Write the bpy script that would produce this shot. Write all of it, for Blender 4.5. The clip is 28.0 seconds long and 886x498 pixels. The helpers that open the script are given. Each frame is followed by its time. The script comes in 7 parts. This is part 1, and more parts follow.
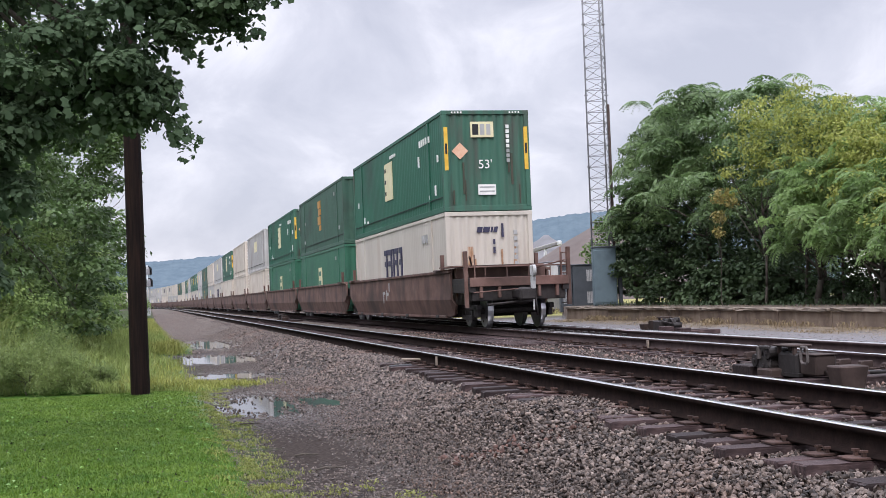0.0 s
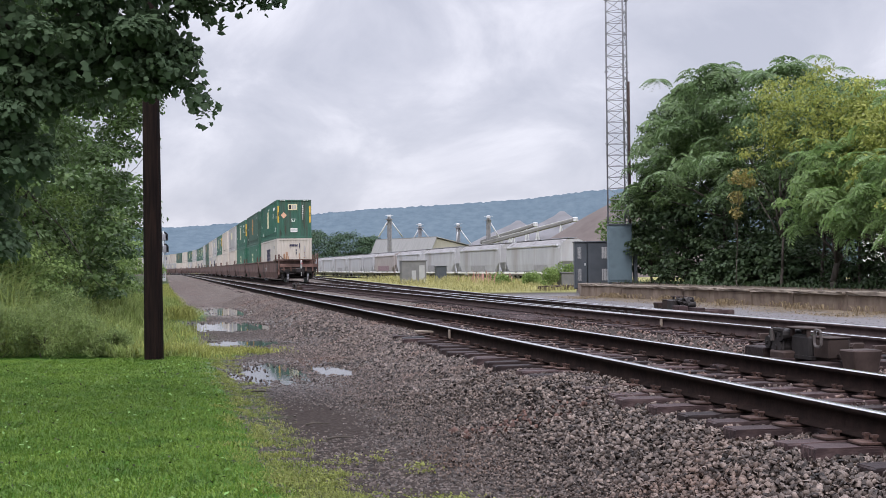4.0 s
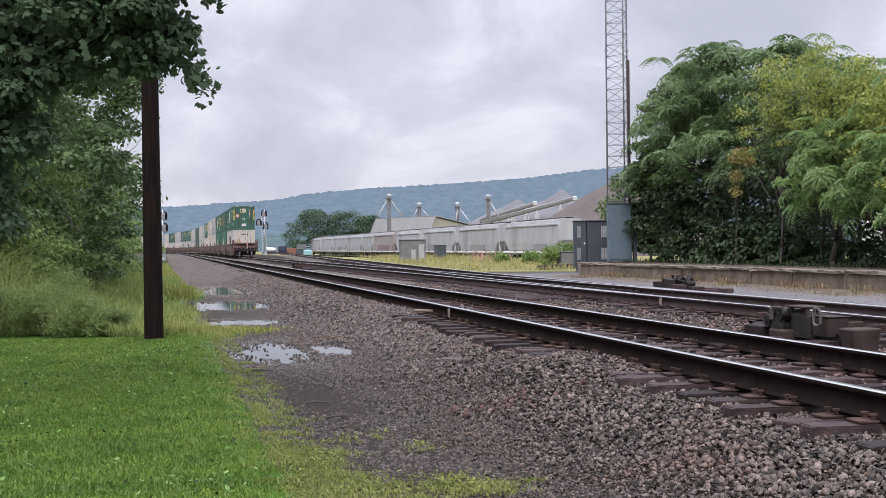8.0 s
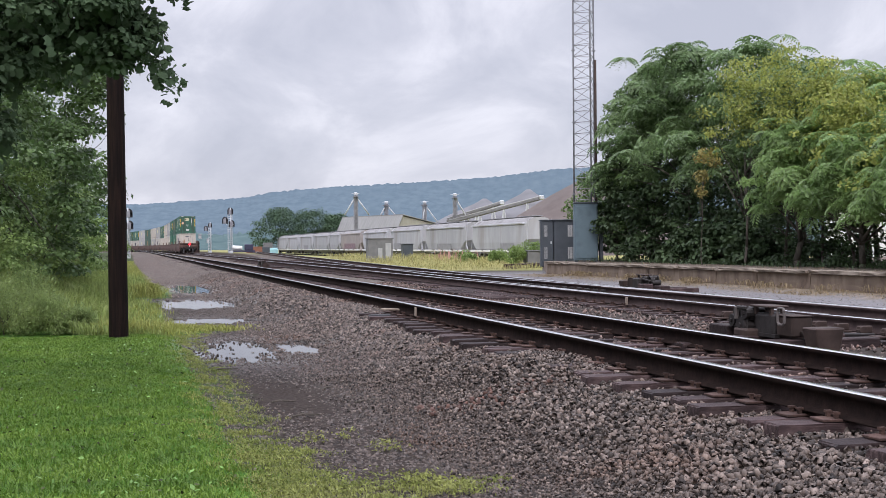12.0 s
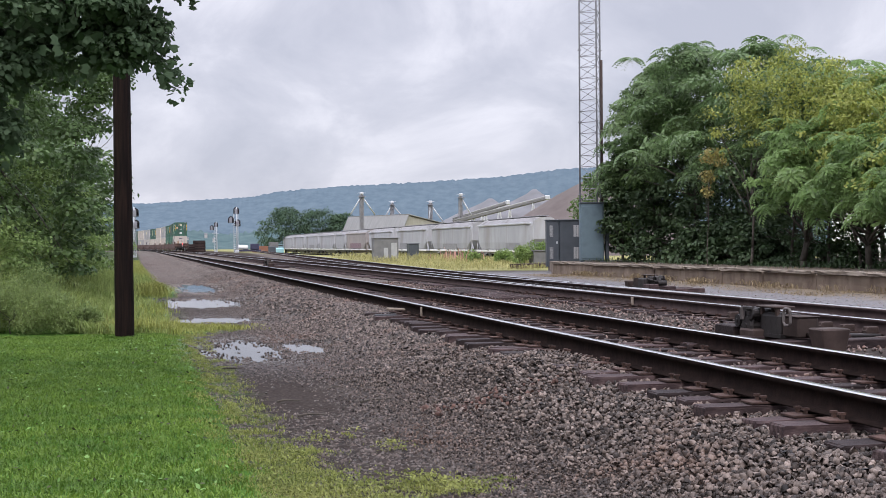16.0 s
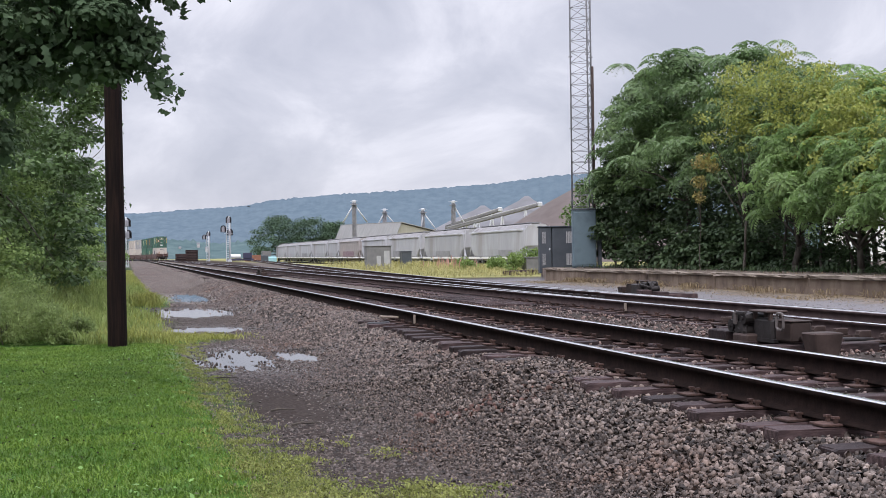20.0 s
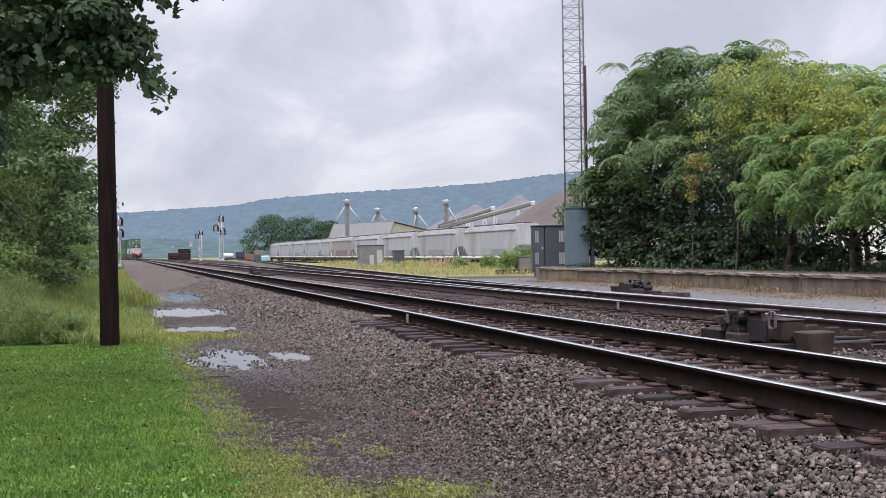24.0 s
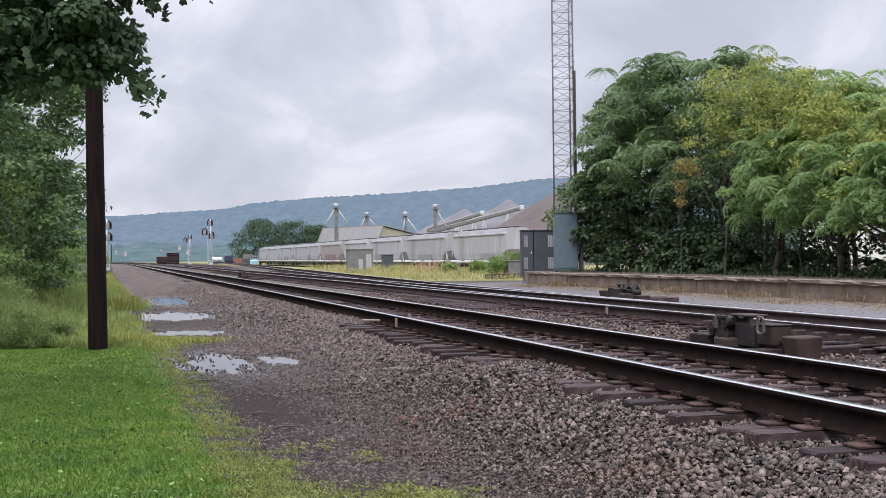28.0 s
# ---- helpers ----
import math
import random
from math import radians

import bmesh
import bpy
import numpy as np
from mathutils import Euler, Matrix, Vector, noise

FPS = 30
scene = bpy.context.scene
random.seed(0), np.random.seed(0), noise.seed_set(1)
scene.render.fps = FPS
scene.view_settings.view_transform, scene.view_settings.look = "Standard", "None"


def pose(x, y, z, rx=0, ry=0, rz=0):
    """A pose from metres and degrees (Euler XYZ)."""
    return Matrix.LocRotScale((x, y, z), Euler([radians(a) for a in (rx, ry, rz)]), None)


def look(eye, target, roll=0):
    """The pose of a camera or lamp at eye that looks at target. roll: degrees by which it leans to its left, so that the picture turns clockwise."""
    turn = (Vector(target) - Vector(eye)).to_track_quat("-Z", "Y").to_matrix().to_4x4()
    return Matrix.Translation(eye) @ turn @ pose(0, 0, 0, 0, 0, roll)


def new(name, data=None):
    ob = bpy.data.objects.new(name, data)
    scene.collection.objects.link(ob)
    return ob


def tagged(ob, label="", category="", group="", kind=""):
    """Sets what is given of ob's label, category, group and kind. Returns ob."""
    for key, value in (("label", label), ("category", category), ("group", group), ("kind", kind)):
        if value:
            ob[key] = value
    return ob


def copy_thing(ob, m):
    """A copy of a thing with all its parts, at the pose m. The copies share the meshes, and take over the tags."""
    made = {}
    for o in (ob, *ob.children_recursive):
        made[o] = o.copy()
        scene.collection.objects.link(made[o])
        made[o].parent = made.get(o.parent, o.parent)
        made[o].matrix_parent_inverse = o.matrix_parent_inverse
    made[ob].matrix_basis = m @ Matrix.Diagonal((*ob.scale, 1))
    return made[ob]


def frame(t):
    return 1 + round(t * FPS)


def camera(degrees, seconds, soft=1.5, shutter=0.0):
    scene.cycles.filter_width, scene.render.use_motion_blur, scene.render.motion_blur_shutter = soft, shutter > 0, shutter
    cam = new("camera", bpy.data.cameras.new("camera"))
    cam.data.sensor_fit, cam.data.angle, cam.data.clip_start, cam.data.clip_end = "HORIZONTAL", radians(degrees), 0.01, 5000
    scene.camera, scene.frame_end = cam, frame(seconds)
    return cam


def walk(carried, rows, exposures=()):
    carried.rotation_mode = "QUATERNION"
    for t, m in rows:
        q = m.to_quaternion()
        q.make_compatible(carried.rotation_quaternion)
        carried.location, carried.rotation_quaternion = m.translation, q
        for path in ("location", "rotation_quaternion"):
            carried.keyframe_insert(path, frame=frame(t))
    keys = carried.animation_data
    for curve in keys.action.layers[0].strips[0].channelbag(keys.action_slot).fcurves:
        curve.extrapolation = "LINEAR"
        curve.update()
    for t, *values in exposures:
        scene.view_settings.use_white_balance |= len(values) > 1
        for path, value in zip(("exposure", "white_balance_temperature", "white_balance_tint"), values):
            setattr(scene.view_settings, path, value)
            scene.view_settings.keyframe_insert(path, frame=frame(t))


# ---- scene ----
H_EYE = 0.94          # eye above the rail heads, which lie at z = 0
PATH = (
    (0, 92.034, 2.145, -12.986), (0.5, 91.794, 2.016, -12.725), (1, 91.695, 1.378, -13.016), (1.5, 91.621, 1.397, -13.272),
    (2, 91.514, 0.995, -13.073), (2.5, 91.435, 0.727, -12.870), (3, 91.357, 0.873, -12.728), (3.5, 91.138, 0.747, -12.459),
    (5.5, 90.261, 0.553, -12.171), (6, 90.720, 0.683, -11.913), (6.5, 90.369, 0.346, -11.901), (7, 90.106, 0.354, -11.962),
    (7.5, 89.995, 0.470, -12.163), (8, 89.904, 0.662, -12.353), (8.5, 89.902, 0.628, -12.558), (9, 89.861, 0.510, -12.822),
    (9.5, 89.905, 0.443, -13.279), (10, 89.858, 0.791, -13.250), (10.5, 89.846, 0.848, -13.988), (11, 89.869, 0.547, -13.956),
    (11.5, 89.845, 0.777, -13.917), (12, 89.835, 0.491, -13.841), (12.5, 89.777, 0.607, -13.810), (14.5, 89.818, 0.250, -13.772),
    (15, 89.810, 0.229, -13.737), (15.5, 89.822, 0.346, -13.645), (16, 89.827, 0.378, -13.583), (16.5, 89.904, 0.384, -13.544),
    (17, 90.049, 0.400, -13.451), (17.5, 89.968, 0.349, -13.353), (18, 89.978, 0.703, -13.313), (18.5, 89.940, 0.511, -13.877),
    (19, 89.932, 0.708, -13.925), (19.5, 90.124, 0.871, -13.942), (20, 90.157, 0.851, -13.908), (20.5, 90.191, 0.712, -14.001),
    (21, 90.247, 0.594, -14.154), (21.5, 90.256, 0.823, -14.276), (23.5, 90.085, 0.905, -14.066), (24, 90.111, 0.855, -14.228),
    (24.5, 90.160, 0.801, -14.321), (25, 90.198, 0.736, -14.425), (25.5, 90.218, 0.888, -14.405), (26, 90.199, 0.942, -14.349),
    (26.5, 90.171, 0.976, -14.284), (27, 90.086, 0.809, -14.433), (27.5, 90.091, 0.760, -14.572), (28, 90.300, 0.725, -14.720),
)
cam = camera(38.33, 28.0, soft=0.6)
walk(cam, [(t, pose(0, 0, H_EYE, rx, ry, rz)) for t, rx, ry, rz in PATH], exposures=((0, 0.31, 6450, 17), (3, 0.16, 6450, 17), (28, 0.16, 6450, 17)))

# ---- world, sun ----
SUN_UP, SUN_TURN = radians(48), radians(200)
world = bpy.data.worlds.new("overcast_sky")
scene.world = world
world.use_nodes = True


def wire(tree, a, out, b, inp):
    tree.links.new(a.outputs[out], b.inputs[inp])


def build_sky():
    nt = world.node_tree
    nt.nodes.clear()
    n = nt.nodes.new
    out, bg = n("ShaderNodeOutputWorld"), n("ShaderNodeBackground")
    sky = n("ShaderNodeTexSky")
    sky.sky_type, sky.sun_disc, sky.sun_elevation, sky.sun_rotation = "NISHITA", False, SUN_UP, SUN_TURN
    dim = n("ShaderNodeMix"); dim.data_type, dim.blend_type = "RGBA", "MULTIPLY"
    dim.inputs[0].default_value = 1.0
    dim.inputs[7].default_value = (0.10, 0.10, 0.10, 1)
    co, mp = n("ShaderNodeTexCoord"), n("ShaderNodeMapping")
    mp.inputs["Scale"].default_value = (1.6, 1.6, 2.9)
    mp.inputs["Location"].default_value = (0.35, 0.2, 0.15)
    n1, n2 = n("ShaderNodeTexNoise"), n("ShaderNodeTexNoise")
    n1.inputs["Scale"].default_value, n1.inputs["Detail"].default_value, n1.inputs["Roughness"].default_value = 4.0, 9, 0.58
    n1.inputs["Distortion"].default_value = 0.5
    n2.inputs["Scale"].default_value, n2.inputs["Detail"].default_value = 1.3, 3
    add = n("ShaderNodeMath"); add.operation = "MULTIPLY_ADD"; add.inputs[1].default_value = 1.3
    ramp = n("ShaderNodeValToRGB")
    el = ramp.color_ramp.elements
    el[0].position, el[0].color = 0.0, (0.463, 0.495, 0.563, 1)
    el[1].position, el[1].color = 1.0, (0.732, 0.76, 0.813, 1)
    e = el.new(0.5); e.color = (0.56, 0.59, 0.653, 1)
    mix = n("ShaderNodeMix"); mix.data_type = "RGBA"; mix.inputs[0].default_value = 0.92
    wire(nt, co, "Generated", mp, "Vector")
    wire(nt, mp, "Vector", n1, "Vector"); wire(nt, mp, "Vector", n2, "Vector")
    wire(nt, n1, "Fac", add, 0); wire(nt, n2, "Fac", add, 2)
    span = n("ShaderNodeMapRange")
    span.inputs[1].default_value, span.inputs[2].default_value = 0.98, 1.40
    wire(nt, add, 0, span, 0); wire(nt, span, 0, ramp, 0)
    wire(nt, sky, 0, dim, 6)
    wire(nt, dim, 2, mix, 6); wire(nt, ramp, 0, mix, 7)
    # an overcast sky is about three times brighter overhead than at the horizon
    sep, up = n("ShaderNodeSeparateXYZ"), n("ShaderNodeMapRange")
    up.inputs[1].default_value, up.inputs[2].default_value, up.inputs[3].default_value, up.inputs[4].default_value = 0.24, 1.0, 1.08, 4.9
    wire(nt, co, "Generated", sep, 0); wire(nt, sep, "Z", up, 0)
    wire(nt, mix, 2, bg, "Color"); wire(nt, up, 0, bg, "Strength")
    wire(nt, bg, 0, out, 0)


build_sky()
sun_data = bpy.data.lights.new("sun", "SUN")
sun_data.energy, sun_data.angle, sun_data.color = 1.5, radians(30), (1.0, 0.96, 0.9)
sun_ob = new("sun", sun_data)
sun_ob.matrix_world = look((60 * math.sin(SUN_TURN), 60 * math.cos(SUN_TURN), 66), (0, 0, 0))


# ---- materials ----
def material(name, stops, scale=4.0, rough=0.8, metal=0.0, bump=0.0, bump_scale=None, detail=5.0, stretch=(1, 1, 1), island=0.0, per_object=0.0,
             stain=None, stain_scale=0.7, stain_range=(0.5, 0.7), coat=0.0, spec=0.3, translucent=0.0, coord="Object"):
    """A surface: noise through a ramp of colours, stains at a larger scale, relief, and variation from piece to piece."""
    m = bpy.data.materials.new(name)
    m.use_nodes = True
    nt = m.node_tree
    n = nt.nodes.new
    bsdf, out = nt.nodes["Principled BSDF"], nt.nodes["Material Output"]
    bsdf.inputs["Roughness"].default_value, bsdf.inputs["Metallic"].default_value = rough, metal
    bsdf.inputs["Specular IOR Level"].default_value = spec
    bsdf.inputs["Coat Weight"].default_value = coat
    co, mp, tx, ramp = n("ShaderNodeTexCoord"), n("ShaderNodeMapping"), n("ShaderNodeTexNoise"), n("ShaderNodeValToRGB")
    mp.inputs["Scale"].default_value = stretch
    tx.inputs["Scale"].default_value, tx.inputs["Detail"].default_value, tx.inputs["Roughness"].default_value = scale, detail, 0.6
    wire(nt, co, coord, mp, "Vector"); wire(nt, mp, "Vector", tx, "Vector")
    el = ramp.color_ramp.elements
    while len(el) < len(stops):
        el.new(0.5)
    for k, c in enumerate(stops):
        el[k].position = 0.3 + 0.4 * k / max(1, len(stops) - 1)
        el[k].color = (*c, 1)
    wire(nt, tx, "Fac", ramp, 0)
    last, slot = ramp, 0
    if stain:
        t2, mr, mx = n("ShaderNodeTexNoise"), n("ShaderNodeMapRange"), n("ShaderNodeMix")
        t2.inputs["Scale"].default_value, t2.inputs["Detail"].default_value = stain_scale, 5
        mr.inputs[1].default_value, mr.inputs[2].default_value = stain_range
        mx.data_type = "RGBA"
        mx.inputs[7].default_value = (*stain, 1)
        wire(nt, mp, "Vector", t2, "Vector"); wire(nt, t2, "Fac", mr, 0); wire(nt, mr, 0, mx, 0); wire(nt, last, slot, mx, 6)
        last, slot = mx, 2
    for amount, node, socket in ((island, "ShaderNodeNewGeometry", "Random Per Island"), (per_object, "ShaderNodeObjectInfo", "Random")):
        if amount:
            g, mr, hsv = n(node), n("ShaderNodeMapRange"), n("ShaderNodeHueSaturation")
            mr.inputs[3].default_value, mr.inputs[4].default_value = 1 - amount, 1 + amount
            wire(nt, g, socket, mr, 0); wire(nt, mr, 0, hsv, "Value"); wire(nt, last, slot, hsv, "Color")
            last, slot = hsv, 0
    wire(nt, last, slot, bsdf, "Base Color")
    if bump:
        tb, b = n("ShaderNodeTexNoise"), n("ShaderNodeBump")
        tb.inputs["Scale"].default_value, tb.inputs["Detail"].default_value = bump_scale or scale * 3, 4
        b.inputs["Strength"].default_value, b.inputs["Distance"].default_value = bump, 0.02
        wire(nt, mp, "Vector", tb, "Vector"); wire(nt, tb, "Fac", b, "Height"); wire(nt, b, 0, bsdf, "Normal")
    if translucent:
        tr, ms = n("ShaderNodeBsdfTranslucent"), n("ShaderNodeMixShader")
        ms.inputs[0].default_value = translucent
        wire(nt, last, slot, tr, "Color"); wire(nt, bsdf, 0, ms, 1); wire(nt, tr, 0, ms, 2); wire(nt, ms, 0, out, 0)
    return m


def glow(name, colour, strength):
    m = material(name, [colour, colour], rough=0.3)
    b = m.node_tree.nodes["Principled BSDF"]
    b.inputs["Emission Color"].default_value, b.inputs["Emission Strength"].default_value = (*colour, 1), strength
    return m


RAIL_SIDE = material("rail_rust", [(0.009, 0.0065, 0.006), (0.022, 0.014, 0.012)], 9, 0.9, 0.0, 0.2, spec=0.04)
RAIL_BROWN = material("brown_rail_rust", [(0.04, 0.029, 0.028), (0.075, 0.054, 0.052)], 5, 0.9, 0.0, 0.2, spec=0.05)
RAIL_DULL = material("dull_rail_head", [(0.2, 0.18, 0.18), (0.3, 0.28, 0.28)], 6, 0.5, 0.6)
RAIL_HEAD = material("rail_head_steel", [(0.56, 0.56, 0.57), (0.72, 0.72, 0.73)], 6, 0.24, 1.0)
TIE = material("creosoted_tie", [(0.013, 0.008, 0.0085), (0.034, 0.021, 0.021), (0.08, 0.054, 0.052)], 3, 0.7, bump=0.5, stretch=(1.2, 9, 4), per_object=0.55, spec=0.25)
PLATE = material("rusty_tie_plate", [(0.034, 0.02, 0.017), (0.08, 0.045, 0.036)], 14, 0.85, bump=0.3, per_object=0.3)
STONE = material("crushed_ballast_stone", [(0.028, 0.021, 0.018), (0.165, 0.131, 0.112)], 14, 0.55, island=0.85, spec=0.2, stain=(0.1, 0.064, 0.049), stain_scale=0.55, stain_range=(0.52, 0.7))
RUST = material("rusty_brown_carbody", [(0.085, 0.048, 0.039), (0.135, 0.078, 0.064), (0.18, 0.112, 0.094)], 1.6, 0.75, bump=0.15, stain=(0.05, 0.034, 0.03), stain_scale=0.7, stain_range=(0.45, 0.68))
DARK_STEEL = material("dark_greasy_steel", [(0.014, 0.012, 0.012), (0.036, 0.031, 0.03)], 7, 0.6, bump=0.2, spec=0.3)
WHEEL_STEEL = material("worn_wheel_steel", [(0.28, 0.28, 0.3), (0.42, 0.42, 0.44)], 8, 0.35, 0.9)
C_GREEN = material("green_container_paint", [(0.012, 0.085, 0.052), (0.018, 0.11, 0.068)], 1.2, 0.5, stain=(0.02, 0.06, 0.042), stain_scale=0.4, per_object=0.12)
C_DOOR = material("weathered_green_end_paint", [(0.035, 0.105, 0.075), (0.05, 0.135, 0.095)], 1.0, 0.55, stain=(0.07, 0.062, 0.055), stain_scale=1.2, stretch=(2.2, 1, 0.3), stain_range=(0.48, 0.72))
C_DKGREEN = material("dark_green_container_paint", [(0.035, 0.088, 0.062), (0.05, 0.112, 0.08)], 1.2, 0.55, stain=(0.03, 0.045, 0.037), stain_scale=0.5)
C_LTGREEN = material("mid_green_container_paint", [(0.032, 0.125, 0.078), (0.044, 0.15, 0.094)], 1.2, 0.5, stain=(0.03, 0.1, 0.07), stain_scale=0.5)
C_WHITE = material("off_white_container_paint", [(0.43, 0.395, 0.345), (0.54, 0.505, 0.45)], 1.0, 0.5, stain=(0.42, 0.36, 0.3), stain_scale=0.9, stretch=(1, 1, 0.25), stain_range=(0.55, 0.75))
C_GREY = material("grey_container_paint", [(0.36, 0.35, 0.34), (0.47, 0.46, 0.45)], 1.0, 0.5, stain=(0.3, 0.27, 0.25), stain_scale=0.6, per_object=0.15)
C_CREAM = material("beige_container_paint", [(0.5, 0.44, 0.37), (0.6, 0.55, 0.48)], 1.0, 0.55, stain=(0.4, 0.33, 0.27), stain_scale=0.6, per_object=0.1)
HOPPER = material("pale_grey_hopper_paint", [(0.335, 0.34, 0.36), (0.425, 0.43, 0.455)], 0.8, 0.85, stain=(0.3, 0.29, 0.285), stain_scale=0.5, stretch=(1, 1, 0.3), per_object=0.1, spec=0.15)
HOPPER_TAN = material("pinkish_tan_hopper_paint", [(0.27, 0.245, 0.235), (0.33, 0.3, 0.29)], 0.8, 0.6, stain=(0.36, 0.3, 0.28), stain_scale=0.4)
YELLOW = material("faded_yellow_marking", [(0.6, 0.36, 0.04), (0.7, 0.45, 0.07)], 6, 0.6)
CREAM_MARK = material("cream_marking", [(0.6, 0.55, 0.33), (0.68, 0.63, 0.42)], 5, 0.6)
WHITE_MARK = material("white_marking", [(0.66, 0.66, 0.64), (0.75, 0.75, 0.73)], 5, 0.6)
NAVY_MARK = material("faded_navy_marking", [(0.03, 0.03, 0.06), (0.05, 0.05, 0.09)], 5, 0.6)
ORANGE_MARK = material("dull_orange_marking", [(0.42, 0.2, 0.05), (0.5, 0.26, 0.07)], 5, 0.6)
PLACARD = material("faded_pink_placard", [(0.6, 0.33, 0.2), (0.68, 0.45, 0.33)], 9, 0.6)
BLACK_MARK = material("dark_marking", [(0.012, 0.012, 0.014), (0.025, 0.025, 0.028)], 5, 0.6)
RED_LENS = glow("red_beacon_lens", (1.0, 0.006, 0.008), 16.0)
GALV = material("galvanised_steel", [(0.42, 0.435, 0.45), (0.55, 0.565, 0.58)], 5, 0.5, 0.1)
MACHINE = material("brown_grey_machine_paint", [(0.037, 0.026, 0.023), (0.07, 0.05, 0.044)], 5, 0.65, bump=0.15, stain=(0.02, 0.015, 0.013), spec=0.15)
WET_STONE = material("dark_wet_gravel", [(0.024, 0.019, 0.0165), (0.115, 0.092, 0.08)], 14, 0.5, island=0.85, spec=0.2)
BED_STONE = material("rust_stained_ballast", [(0.082, 0.06, 0.053), (0.18, 0.138, 0.122)], 9, 0.65, island=0.75, stain=(0.115, 0.07, 0.056), stain_scale=0.6, stain_range=(0.42, 0.62))
# brownish stone, lightened so its colour also stands in for distance haze
LANE_STONE = material("brownish_lane_stone", [(0.082, 0.066, 0.059), (0.18, 0.15, 0.136)], 9, 0.7, island=0.8, stain=(0.1, 0.07, 0.058), stain_scale=0.4, stain_range=(0.42, 0.62))
BOND = material("tan_joint_plate", [(0.2, 0.16, 0.13), (0.3, 0.25, 0.2)], 9, 0.7)
DEADLEAF = material("brown_fallen_leaf", [(0.025, 0.035, 0.012), (0.06, 0.065, 0.025)], 6, 0.7, island=0.4)
RUBBLE = material("rusty_broken_stone", [(0.075, 0.042, 0.033), (0.12, 0.066, 0.052)], 9, 0.8, island=0.6)
ELEV = material("dull_elevator_steel", [(0.17, 0.17, 0.18), (0.27, 0.27, 0.28)], 1.5, 0.6)
GRAFFITI = material("grey_painted_over_patch", [(0.2, 0.2, 0.21), (0.28, 0.28, 0.29)], 2.5, 0.7)
MAST_STEEL = material("weathered_mast_steel", [(0.2, 0.2, 0.22), (0.3, 0.3, 0.32)], 3, 0.6, 0.2)
BOX_GREY = material("blue_grey_cabinet_paint", [(0.105, 0.152, 0.177), (0.122, 0.17, 0.196)], 3.0, 0.6, stain=(0.092, 0.13, 0.152), stain_scale=2.5)
CAB_DARK = material("dark_grey_cabinet_paint", [(0.05, 0.06, 0.07), (0.075, 0.085, 0.098)], 1.5, 0.55)
CAB_LIGHT = material("light_grey_cabinet_paint", [(0.3, 0.31, 0.31), (0.4, 0.4, 0.4)], 2, 0.55)
COPING = material("pale_worn_coping", [(0.15, 0.122, 0.1), (0.225, 0.188, 0.152), (0.27, 0.232, 0.192)], 3, 0.9, bump=0.5, stain=(0.085, 0.064, 0.049), stain_scale=1.1)
CONCRETE = material("weathered_concrete", [(0.11, 0.08, 0.061), (0.19, 0.145, 0.112), (0.26, 0.205, 0.163)], 2.6, 0.9, bump=0.5, stain=(0.065, 0.046, 0.036), stain_scale=1.3, stretch=(1, 1, 0.6))
POLE = material("creosoted_pole_wood", spec=0.08, stops=[(0.005, 0.0038, 0.0035), (0.011, 0.007, 0.006), (0.022, 0.0125, 0.0095)], scale=3, rough=0.75, bump=0.5, stretch=(9, 9, 0.5))
BARK = material("tree_bark", [(0.05, 0.042, 0.036), (0.1, 0.085, 0.07)], 6, 0.9, bump=0.6, stretch=(3, 3, 0.6))
VERGE = material("yellow_green_verge_blades", [(0.2, 0.228, 0.048), (0.32, 0.325, 0.095)], 0.9, 0.6, island=0.35, translucent=0.35)
LAWN = material("lawn_blades", [(0.096, 0.172, 0.021), (0.155, 0.245, 0.037)], 0.9, 0.5, island=0.18, translucent=0.3, stain=(0.065, 0.138, 0.018), stain_scale=1.7, stain_range=(0.45, 0.75))
WEED = material("weed_blades", [(0.175, 0.235, 0.066), (0.29, 0.34, 0.112)], 0.6, 0.6, island=0.3, translucent=0.4)
FEATHERWEED = material("feathery_weed_leaves", [(0.15, 0.215, 0.078), (0.26, 0.33, 0.12)], 1.2, 0.6, island=0.3, translucent=0.45)
EDGEWEED = material("dull_edge_weed_leaves", [(0.148, 0.185, 0.042), (0.275, 0.29, 0.085)], 1.5, 0.6, island=0.4, translucent=0.35)
CLOVER = material("pale_clover_leaf", [(0.13, 0.27, 0.06), (0.2, 0.34, 0.1)], 5, 0.4, island=0.3, translucent=0.3)
TANWEED = material("dry_tan_weed", [(0.17, 0.125, 0.07), (0.27, 0.21, 0.125)], 2.0, 0.8, island=0.3, translucent=0.3)
REDWEED = material("reddish_weed", [(0.36, 0.18, 0.16), (0.48, 0.28, 0.24)], 2.0, 0.8, island=0.3, translucent=0.3)
DRYGRASS = material("yellowing_grass_blades", [(0.25, 0.25, 0.092), (0.385, 0.345, 0.155)], 0.35, 0.7, island=0.3, translucent=0.25)
MAPLE = material("maple_leaves", [(0.068, 0.112, 0.062), (0.112, 0.166, 0.09)], 1.5, 0.6, island=0.15, spec=0.15, translucent=0.42)
# leaf colour darkened to carry part of the shade under the trees
UNDER = material("undergrowth_leaves_shade_darkened", [(0.035, 0.062, 0.028), (0.07, 0.11, 0.045)], 0.6, 0.55, island=0.3, translucent=0.2)
BUSH = material("light_bush_leaves", [(0.125, 0.2, 0.06), (0.235, 0.32, 0.1)], 0.6, 0.5, island=0.3, translucent=0.45)
WOODS = material("broad_leaves", [(0.06, 0.108, 0.038), (0.128, 0.198, 0.063)], 0.45, 0.45, island=0.35, translucent=0.38)
